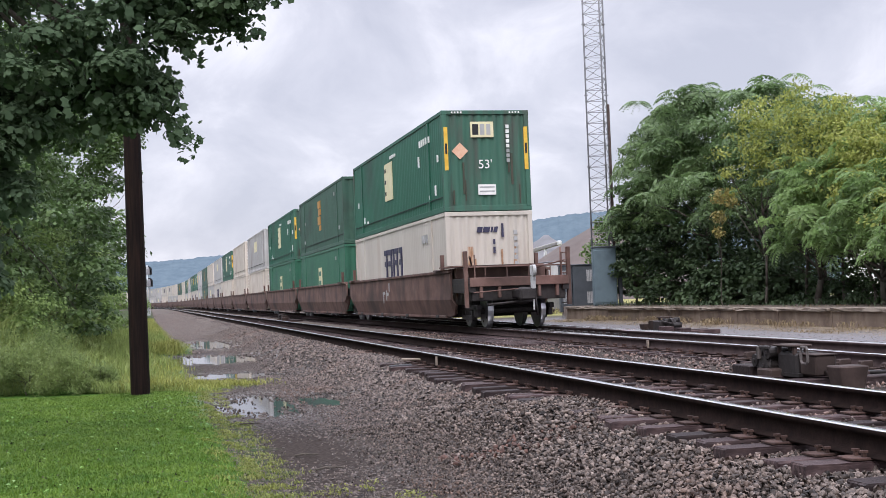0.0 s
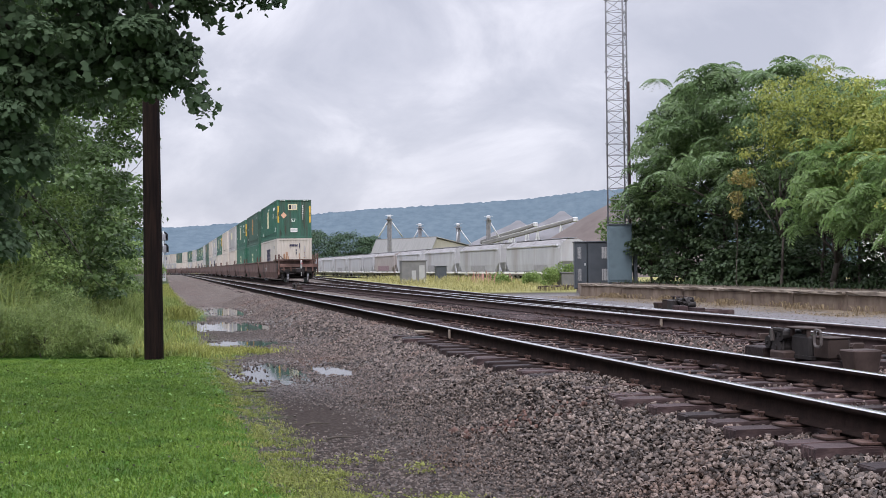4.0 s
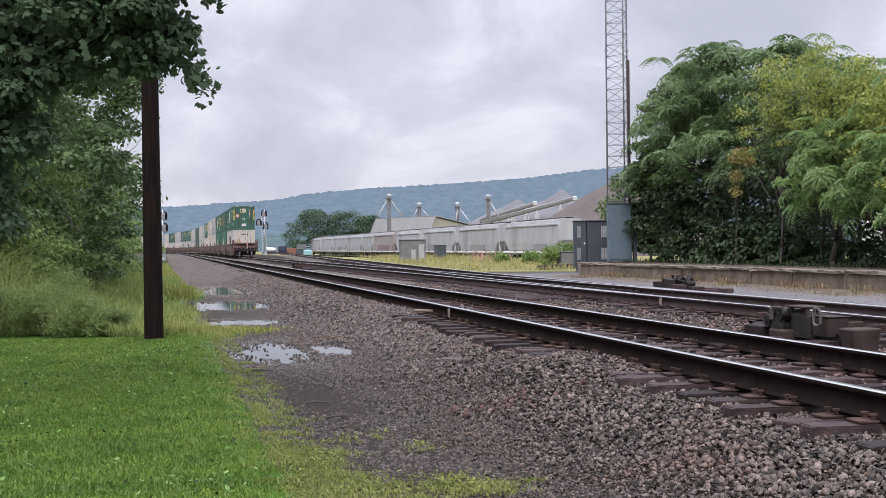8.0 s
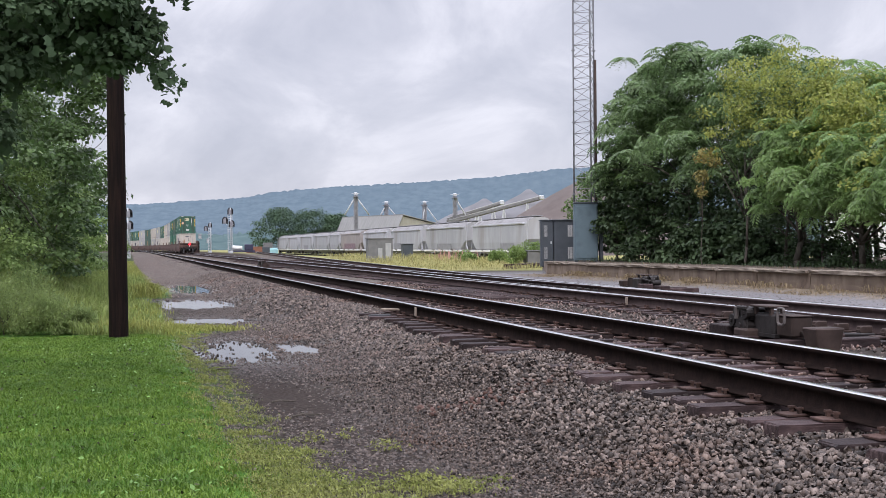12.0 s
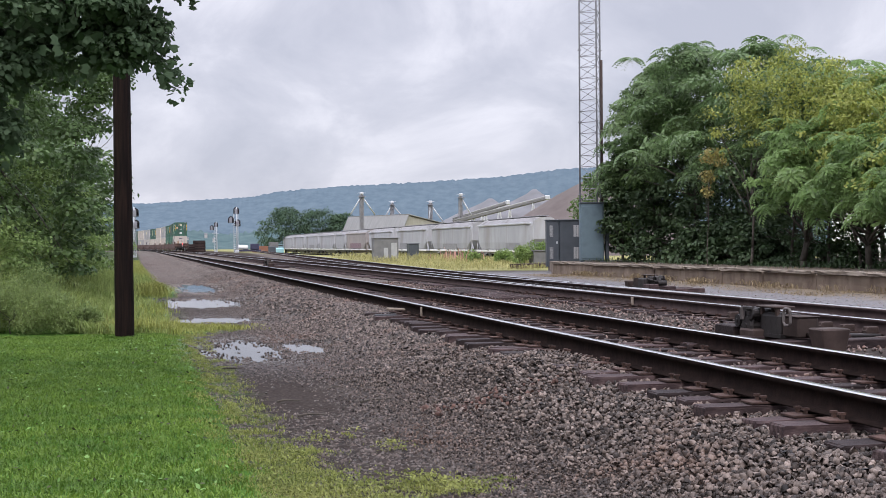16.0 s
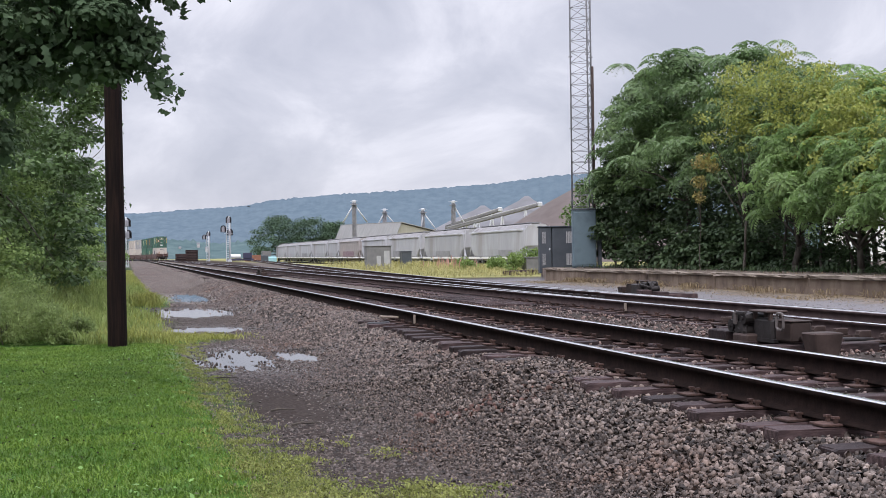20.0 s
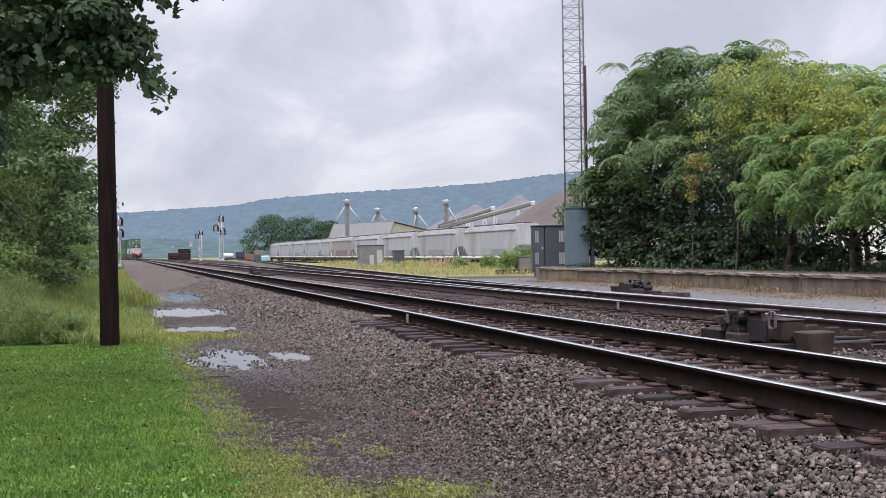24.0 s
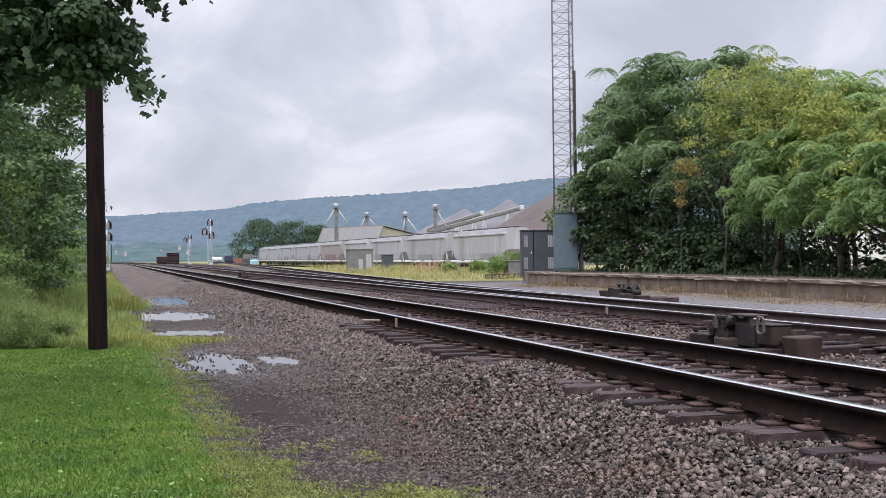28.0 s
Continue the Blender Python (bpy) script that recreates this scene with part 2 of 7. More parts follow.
AILANTHUS = material("compound_leaves", [(0.098, 0.164, 0.066), (0.178, 0.265, 0.104)], 0.5, 0.4, island=0.3, spec=0.4, translucent=0.4)
SUMAC = material("pale_compound_leaves", [(0.155, 0.25, 0.088), (0.26, 0.375, 0.135)], 0.5, 0.4, island=0.3, spec=0.4, translucent=0.58)
LOCUST = material("yellowing_leaves", [(0.235, 0.275, 0.065), (0.36, 0.385, 0.1)], 0.7, 0.5, island=0.3, translucent=0.45)
OCHRE = material("ochre_leaves", [(0.26, 0.23, 0.075), (0.36, 0.3, 0.11)], 0.9, 0.5, island=0.3, translucent=0.3)
FARTREE = material("distant_tree_leaves", [(0.035, 0.07, 0.035), (0.06, 0.105, 0.05)], 0.3, 0.7, island=0.3, translucent=0.15)
ROOF_METAL = material("pale_sheet_roof", [(0.2, 0.2, 0.195), (0.26, 0.26, 0.25)], 0.4, 0.5, stretch=(1, 6, 1))
SIDING = material("cream_siding", [(0.3, 0.29, 0.24), (0.36, 0.35, 0.29)], 0.5, 0.7, stretch=(4, 4, 0.5))
PILE_BROWN = material("brown_pile_cover", [(0.09, 0.072, 0.066), (0.12, 0.1, 0.092)], 0.3, 0.9)
PILE_GREY = material("grey_pile_cover", [(0.135, 0.135, 0.143), (0.175, 0.175, 0.184)], 0.3, 0.9, bump=0.3, stain=(0.11, 0.108, 0.11), stain_scale=0.15)
TEAL = material("teal_paint", [(0.24, 0.44, 0.47), (0.3, 0.5, 0.53)], 2, 0.5)
BRICK_RED = material("orange_brown_paint", [(0.19, 0.085, 0.055), (0.25, 0.12, 0.075)], 2, 0.7)
# distance haze is painted into both hill colours as blue-grey
RIDGE = material("wooded_ridge_haze_tinted", [(0.08, 0.112, 0.138), (0.094, 0.128, 0.155), (0.11, 0.146, 0.172)], 0.05, 1.0, detail=9, spec=0.0, coord="Object")
VALLEY = material("far_valley_woods_haze_tinted", [(0.055, 0.088, 0.092), (0.095, 0.134, 0.134)], 0.05, 1.0, detail=8, spec=0.0, island=0.2)


# ---- mesh helpers ----
def mesh_of(name, verts, faces, mats, smooth=False, slots=None):
    """A mesh from arrays: verts (n, 3) and faces (m, k), all with k corners."""
    verts, faces = np.asarray(verts, np.float32), np.asarray(faces, np.int32)
    me = bpy.data.meshes.new(name)
    m, k = faces.shape
    me.vertices.add(len(verts)); me.vertices.foreach_set("co", verts.ravel())
    me.loops.add(m * k); me.loops.foreach_set("vertex_index", faces.ravel())
    me.polygons.add(m); me.polygons.foreach_set("loop_start", np.arange(0, m * k, k, dtype=np.int32))
    if smooth:
        me.polygons.foreach_set("use_smooth", np.ones(m, bool))
    for mat in mats:
        me.materials.append(mat)
    if slots is not None:
        me.polygons.foreach_set("material_index", np.asarray(slots, np.int32))
    me.update(calc_edges=True)
    return me


def thing(name, label, category, group="", kind="", m=None):
    ob = new(name)
    ob.empty_display_size = 0.2
    if m is not None:
        ob.matrix_world = m
    return tagged(ob, label, category, group, kind)


def link(name, me, parent, label="", m=None, kind=""):
    ob = new(name, me)
    ob.parent = parent
    if m is not None:
        ob.matrix_basis = m
    return tagged(ob, label, kind=kind)


def part(name, bm, mat, parent, label="", smooth=False, m=None):
    me = bpy.data.meshes.new(name)
    bm.normal_update()
    bm.to_mesh(me); bm.free()
    for x in (mat if isinstance(mat, (list, tuple)) else [mat]):
        me.materials.append(x)
    if smooth:
        me.polygons.foreach_set("use_smooth", np.ones(len(me.polygons), bool))
    return link(name, me, parent, label, m)


def box(bm, x0, x1, y0, y1, z0, z1, bevel=0.0, slot=0, turn=None):
    g = bmesh.ops.create_cube(bm, size=1.0)["verts"]
    bmesh.ops.scale(bm, vec=(x1 - x0, y1 - y0, z1 - z0), verts=g)
    if bevel:
        es = list({e for v in g for e in v.link_edges})
        r = bmesh.ops.bevel(bm, geom=es, offset=bevel, segments=1, affect="EDGES")
        g = list({v for f in r["faces"] for v in f.verts} | {v for v in g if v.is_valid})
    if turn:
        bmesh.ops.rotate(bm, cent=(0, 0, 0), matrix=turn, verts=g)
    bmesh.ops.translate(bm, vec=((x0 + x1) / 2, (y0 + y1) / 2, (z0 + z1) / 2), verts=g)
    if slot:
        for f in {f for v in g for f in v.link_faces}:
            f.material_index = slot
    return g


def rod(bm, a, b, r0, r1=None, seg=8, slot=0):
    a, b = Vector(a), Vector(b)
    d = b - a
    g = bmesh.ops.create_cone(bm, cap_ends=True, segments=seg, radius1=r0, radius2=r1 if r1 is not None else r0, depth=d.length)["verts"]
    q = d.to_track_quat("Z", "Y").to_matrix().to_4x4()
    bmesh.ops.transform(bm, matrix=Matrix.Translation((a + b) / 2) @ q, verts=g)
    if slot:
        for f in {f for v in g for f in v.link_faces}:
            f.material_index = slot
    return g


def slab(name, parent, mat, x0, x1, y0, y1, z0, z1, bevel=0.0, label=""):
    bm = bmesh.new()
    box(bm, x0, x1, y0, y1, z0, z1, bevel)
    return part(name, bm, mat, parent, label)


def bar(name, parent, mat, a, b, r, seg=8, label="", r1=None):
    bm = bmesh.new()
    rod(bm, a, b, r, r1, seg)
    return part(name, bm, mat, parent, label, smooth=seg > 6)


def words(name, text, size, mat, parent, m, label=""):
    cu = bpy.data.curves.new(name, "FONT")
    cu.body, cu.size, cu.extrude, cu.align_x, cu.align_y = text, size, 0.002, "CENTER", "CENTER"
    cu.materials.append(mat)
    return link(name, cu, parent, label, m)


# ---- the lie of the land ----
T1, T2, GAUGE = 5.16, 9.58, 1.435


def smooth_step(a, b, v):
    t = np.clip((v - a) / (b - a), 0, 1)
    return t * t * (3 - 2 * t)


def ripple(x, y, s=1.0):
    """Cheap smooth unevenness between about -1 and 1."""
    return (np.sin(1.7 * x / s + 0.6 * np.sin(0.9 * y / s)) + np.sin(1.1 * y / s + 1.3 + 0.8 * np.sin(1.3 * x / s)) + np.sin(2.3 * (x + 0.7 * y) / s + 2.1)) / 3


WATER_Z = -0.580
# puddles: middle x, y, half widths
POOLS = ((1.45, 18.9, 0.58, 1.75), (2.46, 19.1, 0.46, 1.2), (1.5, 34.6, 1.75, 2.6), (1.45, 26.5, 1.2, 1.0), (2.3, 47.0, 0.75, 5.2), (2.95, 34.6, 0.4, 0.9))
SWITCH_Y = 13.5       # where the siding leaves the far track


def siding_x(y):
    """Centre line of the siding that leaves the far track."""
    y = np.asarray(y, float)
    arc = np.clip(y - SWITCH_Y, 0, 33)
    return T2 + arc ** 2 * 0.065 / 66 + 0.065 * np.clip(y - SWITCH_Y - 33, 0, None)


def far_x(y):
    """Left-hand bend of both main tracks, far off."""
    y = np.asarray(y, float)
    return -np.clip(y - 290, 0, None) ** 2 / 2600


def land(x, y):
    """Height of the ground."""
    x, y = np.asarray(x, float), np.asarray(y, float)
    xs = x - far_x(y)
    z = -0.50 + 0.0 * x
    z = z - 0.07 * smooth_step(0.2, 1.1, xs)                                  # lawn down to the wet lane
    z = z + 0.274 * smooth_step(2.4, 4.1, xs)                                  # ballast shoulder
    z = z + (0.012 * smooth_step(3.3, 3.9, xs) + 0.038 * smooth_step(4.3, 4.6, xs)) * smooth_step(11.3, 10.9, xs)    # packed round the ties
    z = z - 0.02 * smooth_step(11.6, 14.0, xs)                                # road beyond the far track
    z = z + 0.085 * smooth_step(2.9, 3.5, xs) * smooth_step(4.7, 4.3, xs) * np.clip(np.exp(-((y - 12.0) / 1.3) ** 2) + smooth_step(19.8, 22.5, y), 0, 1)    # ballast heaped over some tie ends
    end = 49.0 + np.clip((x - 16.5) / 1.4, 0, 1) * 5.0
    plat = smooth_step(16.5, 16.62, x) * (1 - smooth_step(end - 0.2, end, y))
    z = z + 0.54 * plat
    z = z + 0.09 * smooth_step(14.9, 16.25, x + 0.3 * ripple(x, y, 1.1)) * smooth_step(16.55, 16.45, x) * smooth_step(53, 46, y)    # earth banked against the platform wall
    z = z - 0.75 * smooth_step(24, 36, x) * smooth_step(55, 95, y)
    z = z + 0.012 * ripple(x, y, 0.9) * (1 - smooth_step(3.6, 3.9, xs)) + 0.006 * ripple(x, y, 0.31) * smooth_step(4.4, 4.0, xs) * smooth_step(60, 45, y)
    z = z + 0.15 * smooth_step(-1.0, -9, xs)
    for px, py, rx, ry in POOLS:
        d = ((x - px) / rx) ** 2 + ((y - py) / ry) ** 2 + 0.5 * ripple(x * 3, y * 1.2, 0.8) + 0.7 * ripple(x * 3, y * 1.5, 0.27)
        z = z - 0.12 * np.clip(1.2 - d, 0, 0.9)
    far = smooth_step(420, 900, y)
    return z - 1.0 * far


def lawn_edge(y):
    """How far the grass reaches towards the lane."""
    return (0.78 + 0.08 * smooth_step(20, 24, y) + 0.5 * np.exp(-((y - 46) / 6.0) ** 2) - 0.5 * smooth_step(60, 110, y) + 0.6 * np.exp(-((y - 23.4) / 1.0) ** 2)
            + 0.12 * smooth_step(10.5, 6.5, y) - 0.95 * np.exp(-((y - 34.6) / 3.0) ** 2) - 0.5 * np.exp(-((y - 26.6) / 1.1) ** 2))


def lines(*spans):
    """Grid lines: (from, to, step) pieces joined."""
    out = []
    for a, b, s in spans:
        out += list(np.arange(a, b, s))
    return np.array(out + [spans[-1][1]])


def build_ground():
    xs = lines((-2500, -200, 100), (-200, -30, 10), (-30, -3, 1.0), (-3, 0.2, 0.2), (0.2, 4.2, 0.08), (4.2, 10.8, 0.3), (10.8, 12, 0.2), (12, 16.2, 0.5), (16.2, 16.8, 0.06), (16.8, 18.4, 0.2), (18.4, 40, 1.0), (40, 200, 10), (200, 2600, 100))
    ys = lines((-300, -20, 20), (-20, 4, 1.0), (4, 24, 0.16), (24, 56, 0.3), (56, 100, 1.0), (100, 400, 5), (400, 1000, 30), (1000, 3600, 150))
    X, Y = np.meshgrid(xs, ys)
    Z = land(X, Y)
    nx, ny = len(xs), len(ys)
    idx = np.arange(nx * ny).reshape(ny, nx)
    faces = np.stack([idx[:-1, :-1], idx[:-1, 1:], idx[1:, 1:], idx[1:, :-1]], -1).reshape(-1, 4)
    me = mesh_of("ground", np.stack([X, Y, Z], -1).reshape(-1, 3), faces, [ground_material()], smooth=True)
    # what covers the ground where: grass, wet mud, stone, road, dry grass; also darkening between stones
    XS = X - far_x(Y)
    wob = 0.1 * ripple(X, Y, 0.6) + 0.14 * ripple(X, Y, 0.17)
    edge = lawn_edge(Y)
    grass = (1 - smooth_step(edge - 0.1, edge + 0.42, XS + wob)) * (1 - 0.65 * smooth_step(50, 85, Y))
    stone = smooth_step(1.9, 2.6, XS + wob * 1.6 + 1.6 * smooth_step(30, 60, Y)) * (1 - smooth_step(11.3, 12.3, XS + wob))
    side = (X > 11.5) & (Y > 40)
    sx = siding_x(Y)
    stone = np.maximum(stone, np.where(side, 1 - smooth_step(2.0, 2.8, np.abs(X - sx) + wob), 0))
    road = smooth_step(11.4, 12.4, XS + wob) * (1 - smooth_step(52, 60, Y + 4 * wob))
    dry = smooth_step(58, 63, Y + 3 * wob + 0.35 * (X - 16)) * smooth_step(2.3, 3.2, X - sx + wob) * (1 - smooth_step(150, 210, Y))
    # near ballast zone, where shade in the stones' gaps is painted on the ground
    gap_shade = smooth_step(1.9, 2.4, XS + wob) * smooth_step(12, 11.5, XS) * smooth_step(42, 34, Y)
    soil = smooth_step(15.0, 15.8, X + 2 * wob) * smooth_step(16.5, 16.4, X) * smooth_step(52, 50, Y)
    far = smooth_step(34, 44, X) * smooth_step(40, 60, Y) + smooth_step(160, 230, Y) * smooth_step(18, 24, X)
    end = 49.0 + np.clip((X - 16.5) / 1.4, 0, 1) * 5.0
    plat = smooth_step(16.5, 16.6, X) * (1 - smooth_step(end - 0.2, end, Y))
    wet = np.clip(sum(np.exp(-(((X - px) / (rx + 0.7)) ** 2 + ((Y - py) / (ry + 1.5)) ** 2) ** 2) for px, py, rx, ry in POOLS), 0, 1)
    for name, v in (("wet", wet), ("grass", grass), ("stone", stone), ("road", road * (1 - plat)), ("dry", np.clip(dry + far * 0.6, 0, 1)), ("plat", plat), ("gap_shade", gap_shade), ("soil", soil)):
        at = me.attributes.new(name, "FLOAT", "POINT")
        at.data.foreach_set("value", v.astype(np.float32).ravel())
    tagged(new("ground", me), "grass, wet gravel lane, stone ballast and road surface", "ground", kind="structure")


def ground_material():
    m = bpy.data.materials.new("ground_cover")
    m.use_nodes = True
    nt = m.node_tree
    n = nt.nodes.new
    bsdf = nt.nodes["Principled BSDF"]
    co = n("ShaderNodeTexCoord")

    def tone(scale, stops, detail=6):
        tx, ramp = n("ShaderNodeTexNoise"), n("ShaderNodeValToRGB")
        tx.inputs["Scale"].default_value, tx.inputs["Detail"].default_value = scale, detail
        wire(nt, co, "Object", tx, "Vector"); wire(nt, tx, "Fac", ramp, 0)
        el = ramp.color_ramp.elements
        while len(el) < len(stops):
            el.new(0.5)
        for k, c in enumerate(stops):
            el[k].position, el[k].color = 0.32 + 0.36 * k / (len(stops) - 1), (*c, 1)
        return ramp

    last = tone(26, [(0.02, 0.0155, 0.0135), (0.036, 0.028, 0.024), (0.06, 0.048, 0.042)])
    for name, ramp in (("grass", tone(5, [(0.032, 0.06, 0.014), (0.045, 0.105, 0.017), (0.065, 0.15, 0.022)])),
                       # stone tone raised to put some distance haze into the far ground
                       ("stone", tone(16, [(0.042, 0.035, 0.031), (0.105, 0.088, 0.078), (0.185, 0.16, 0.14)])),
                       ("road", tone(28, [(0.105, 0.102, 0.107), (0.16, 0.155, 0.16), (0.225, 0.217, 0.222)], 9)),
                       ("dry", tone(0.5, [(0.14, 0.15, 0.055), (0.23, 0.222, 0.09), (0.3, 0.27, 0.125)])),
                       # near-black ground tone standing in for shade between the stones
                       ("gap_shade", tone(12, [(0.018, 0.015, 0.0135), (0.04, 0.033, 0.029), (0.075, 0.062, 0.054)])),
                       ("soil", tone(4, [(0.09, 0.073, 0.056), (0.15, 0.122, 0.09), (0.23, 0.18, 0.125)])),
                       ("plat", tone(5, [(0.07, 0.057, 0.048), (0.13, 0.108, 0.09), (0.17, 0.143, 0.118)]))):
        at, mx = n("ShaderNodeAttribute"), n("ShaderNodeMix")
        at.attribute_name = name
        mx.data_type = "RGBA"
        wire(nt, at, "Fac", mx, 0); wire(nt, last, 2 if last.bl_idname == "ShaderNodeMix" else 0, mx, 6); wire(nt, ramp, 0, mx, 7)
        last = mx
    wire(nt, last, 2, bsdf, "Base Color")
    wet = n("ShaderNodeAttribute")
    wet.attribute_name = "wet"
    for socket, dry, soaked in (("Roughness", 0.85, 0.4), ("Specular IOR Level", 0.05, 0.35)):
        mr = n("ShaderNodeMapRange")
        mr.inputs[3].default_value, mr.inputs[4].default_value = dry, soaked
        wire(nt, wet, "Fac", mr, 0); wire(nt, mr, 0, bsdf, socket)
    vo, b = n("ShaderNodeTexVoronoi"), n("ShaderNodeBump")
    vo.inputs["Scale"].default_value = 22
    b.inputs["Strength"].default_value, b.inputs["Distance"].default_value = 0.4, 0.03
    wire(nt, co, "Object", vo, "Vector"); wire(nt, vo, "Distance", b, "Height"); wire(nt, b, 0, bsdf, "Normal")
    return m


build_ground()


def build_water():
    m = material("puddle_water", [(0.03, 0.03, 0.03), (0.04, 0.04, 0.04)], 3, 0.03, bump=0.02, bump_scale=9)
    for px, py, rx, ry in ((1.8, 19.0, 1.3, 2.5), (1.7, 34.6, 2.3, 3.4), (1.5, 26.5, 1.5, 1.4), (2.3, 47.0, 0.95, 6.4)):
        bm = bmesh.new()
        vs = [bm.verts.new((rx * math.cos(a), ry * math.sin(a), 0)) for a in np.linspace(0, 2 * math.pi, 28, endpoint=False)]
        bm.faces.new(vs)
        ob = part("puddle", bm, m, None)
        ob.matrix_world = pose(px, py, WATER_Z)
        tagged(ob, "shallow rain puddle lying on the dark gravel lane", "puddle", "puddles on the lane", "structure")


build_water()


# ---- hills behind ----
def build_ridge(name, rows, d, depth, mat, label, bumps, seed):
    """A wooded rise along the horizon: rows of (bearing in degrees right of the track, height)."""
    rng = np.random.default_rng(seed)
    a = np.radians(np.concatenate([np.linspace(rows[0][0], -10, 60), np.linspace(-9.97, 32, 1500), np.linspace(32.3, rows[-1][0], 60)]))
    h = np.interp(np.degrees(a), [r[0] for r in rows], [r[1] for r in rows])
    n = len(a)
    rough = bumps * 0.5 * (1.5 * np.convolve(rng.normal(size=n), np.hanning(9) / 3, "same") + 0.9 * np.convolve(rng.normal(size=n), np.ones(60) / 22, "same"))
    prof = np.linspace(0, 1, 8)
    D = d - depth * (1 - prof)[None, :] + 0 * a[:, None]
    Z = -6 + (h[:, None] + 6) * (prof ** 0.8)[None, :] + rough[:, None] * (prof ** 30)[None, :]
    V = np.stack([D * np.sin(a)[:, None], D * np.cos(a)[:, None], Z], -1)
    idx = np.arange(n * 8).reshape(n, 8)
    F = np.stack([idx[:-1, :-1], idx[1:, :-1], idx[1:, 1:], idx[:-1, 1:]], -1).reshape(-1, 4)
    tagged(new(name, mesh_of(name, V.reshape(-1, 3), F, [mat], smooth=True)), label, "hill", kind="structure")


# no haze in the air here: the hill materials carry it as colour
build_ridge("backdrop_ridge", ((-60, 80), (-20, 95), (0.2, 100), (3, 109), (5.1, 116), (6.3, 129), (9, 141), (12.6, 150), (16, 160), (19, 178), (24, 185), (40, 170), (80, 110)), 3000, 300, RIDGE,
            "long wooded ridge with blue haze put into its colour", 1.7, 3)
build_ridge("backdrop_valley", ((-60, 12), (-10, 15), (0, 18), (2, 21), (4, 15), (6, 20), (9, 17), (20, 14), (60, 12)), 1500, 150, VALLEY, "low wooded valley side with haze put into its colour", 1.9, 4)


# ---- tracks ----
def rail_mesh(name, xs, ys, side=RAIL_SIDE, head=RAIL_HEAD):
    """A flat-bottomed rail along the points (xs, ys), head at z = 0. The head has its own polished slot."""
    prof = [(-0.036, -0.007), (-0.028, 0.0), (0.028, 0.0), (0.036, -0.007), (0.036, -0.038), (0.010, -0.050), (0.009, -0.145), (0.07, -0.168), (0.07, -0.18),
            (-0.07, -0.18), (-0.07, -0.168), (-0.009, -0.145), (-0.010, -0.050), (-0.036, -0.038)]
    k = len(prof)
    V = np.array([[(x + u, y, w) for u, w in prof] for x, y in zip(xs, ys)]).reshape(-1, 3)
    F, S = [], []
    for i in range(len(xs) - 1):
        for j in range(k):
            F.append((i * k + j, i * k + (j + 1) % k, (i + 1) * k + (j + 1) % k, (i + 1) * k + j))
            S.append(1 if j < 2 else 0)
    return mesh_of(name, V, F, [side, head], slots=S)


def bevelled_block(name, lx, ly, lz, mat, b=0.012, seed=0):
    """A worn timber or block on z = 0 downwards."""
    r = random.Random(seed)
    bm = bmesh.new()
    box(bm, -lx / 2, lx / 2, -ly / 2, ly / 2, -lz, 0, b)
    for v in bm.verts:
        v.co += Vector((r.uniform(-1, 1), r.uniform(-1, 1), r.uniform(-1, 0))) * 0.008
    me = bpy.data.meshes.new(name)
    bm.to_mesh(me); bm.free()
    me.materials.append(mat)
    return me


def plate_mesh():
    bm = bmesh.new()
    box(bm, -0.2, 0.2, -0.09, 0.09, 0, 0.018, 0.004)
    for x in (-0.092, 0.092):
        for y in (-0.05, 0.05):
            box(bm, x - 0.012, x + 0.012, y - 0.012, y + 0.012, 0.01, 0.05)
            box(bm, x - 0.022, x + 0.022, y - 0.016, y + 0.016, 0.045, 0.06)
    me = bpy.data.meshes.new("tie_plate")
    bm.to_mesh(me); bm.free()
    me.materials.append(PLATE)
    return me


TIES = [bevelled_block("tie", 2.6, 0.22, 0.17, TIE, seed=k) for k in range(4)]
PLATE_ME = plate_mesh()


def build_track(name, label, centre, y0, y1, tie_to, plates_to, ties_from=2.0, extra=0.0):
    tr = thing(name, label, "railway track", "tracks", "structure")
    ys = np.unique(np.concatenate([np.arange(y0, min(290, y1), 4.0), np.arange(290, y1 + 1, 8.0) if y1 > 290 else np.array([y1])]))
    for s in (-1, 1):
        link("rail", rail_mesh("rail", centre(ys) + s * (GAUGE / 2 + 0.036), ys, RAIL_SIDE if name == "near_track" else RAIL_BROWN), tr, "rusty steel rail with a polished head")
    r = random.Random(name)
    y = ties_from
    while y < tie_to:
        x = float(centre(y)) + r.uniform(-0.11, 0.09) + extra
        t = link("tie", TIES[r.randrange(4)], tr, m=pose(x, y + r.uniform(-0.03, 0.03), -0.196 + r.uniform(-0.016, 0.006), 0, r.uniform(-0.5, 0.5), r.uniform(-2.2, 2.2)))
        if y < plates_to:
            for s in (-1, 1):
                link("tie_plate", PLATE_ME, t, m=pose(s * (GAUGE / 2 + 0.036) + float(centre(y)) - x, 0, 0.001))
        y += 0.52
    return tr


near_track = build_track("near_track", "near main track of steel rails on dark timber ties", lambda y: T1 + far_x(y), -8, 700, 120, 26)
far_track = build_track("far_track", "far main track of steel rails on dark timber ties", lambda y: T2 + far_x(y), -8, 700, 110, 30)
siding = build_track("siding_track", "siding that leaves the far track through a turnout", siding_x, SWITCH_Y + 1.0, 300, 110, 0, ties_from=44)


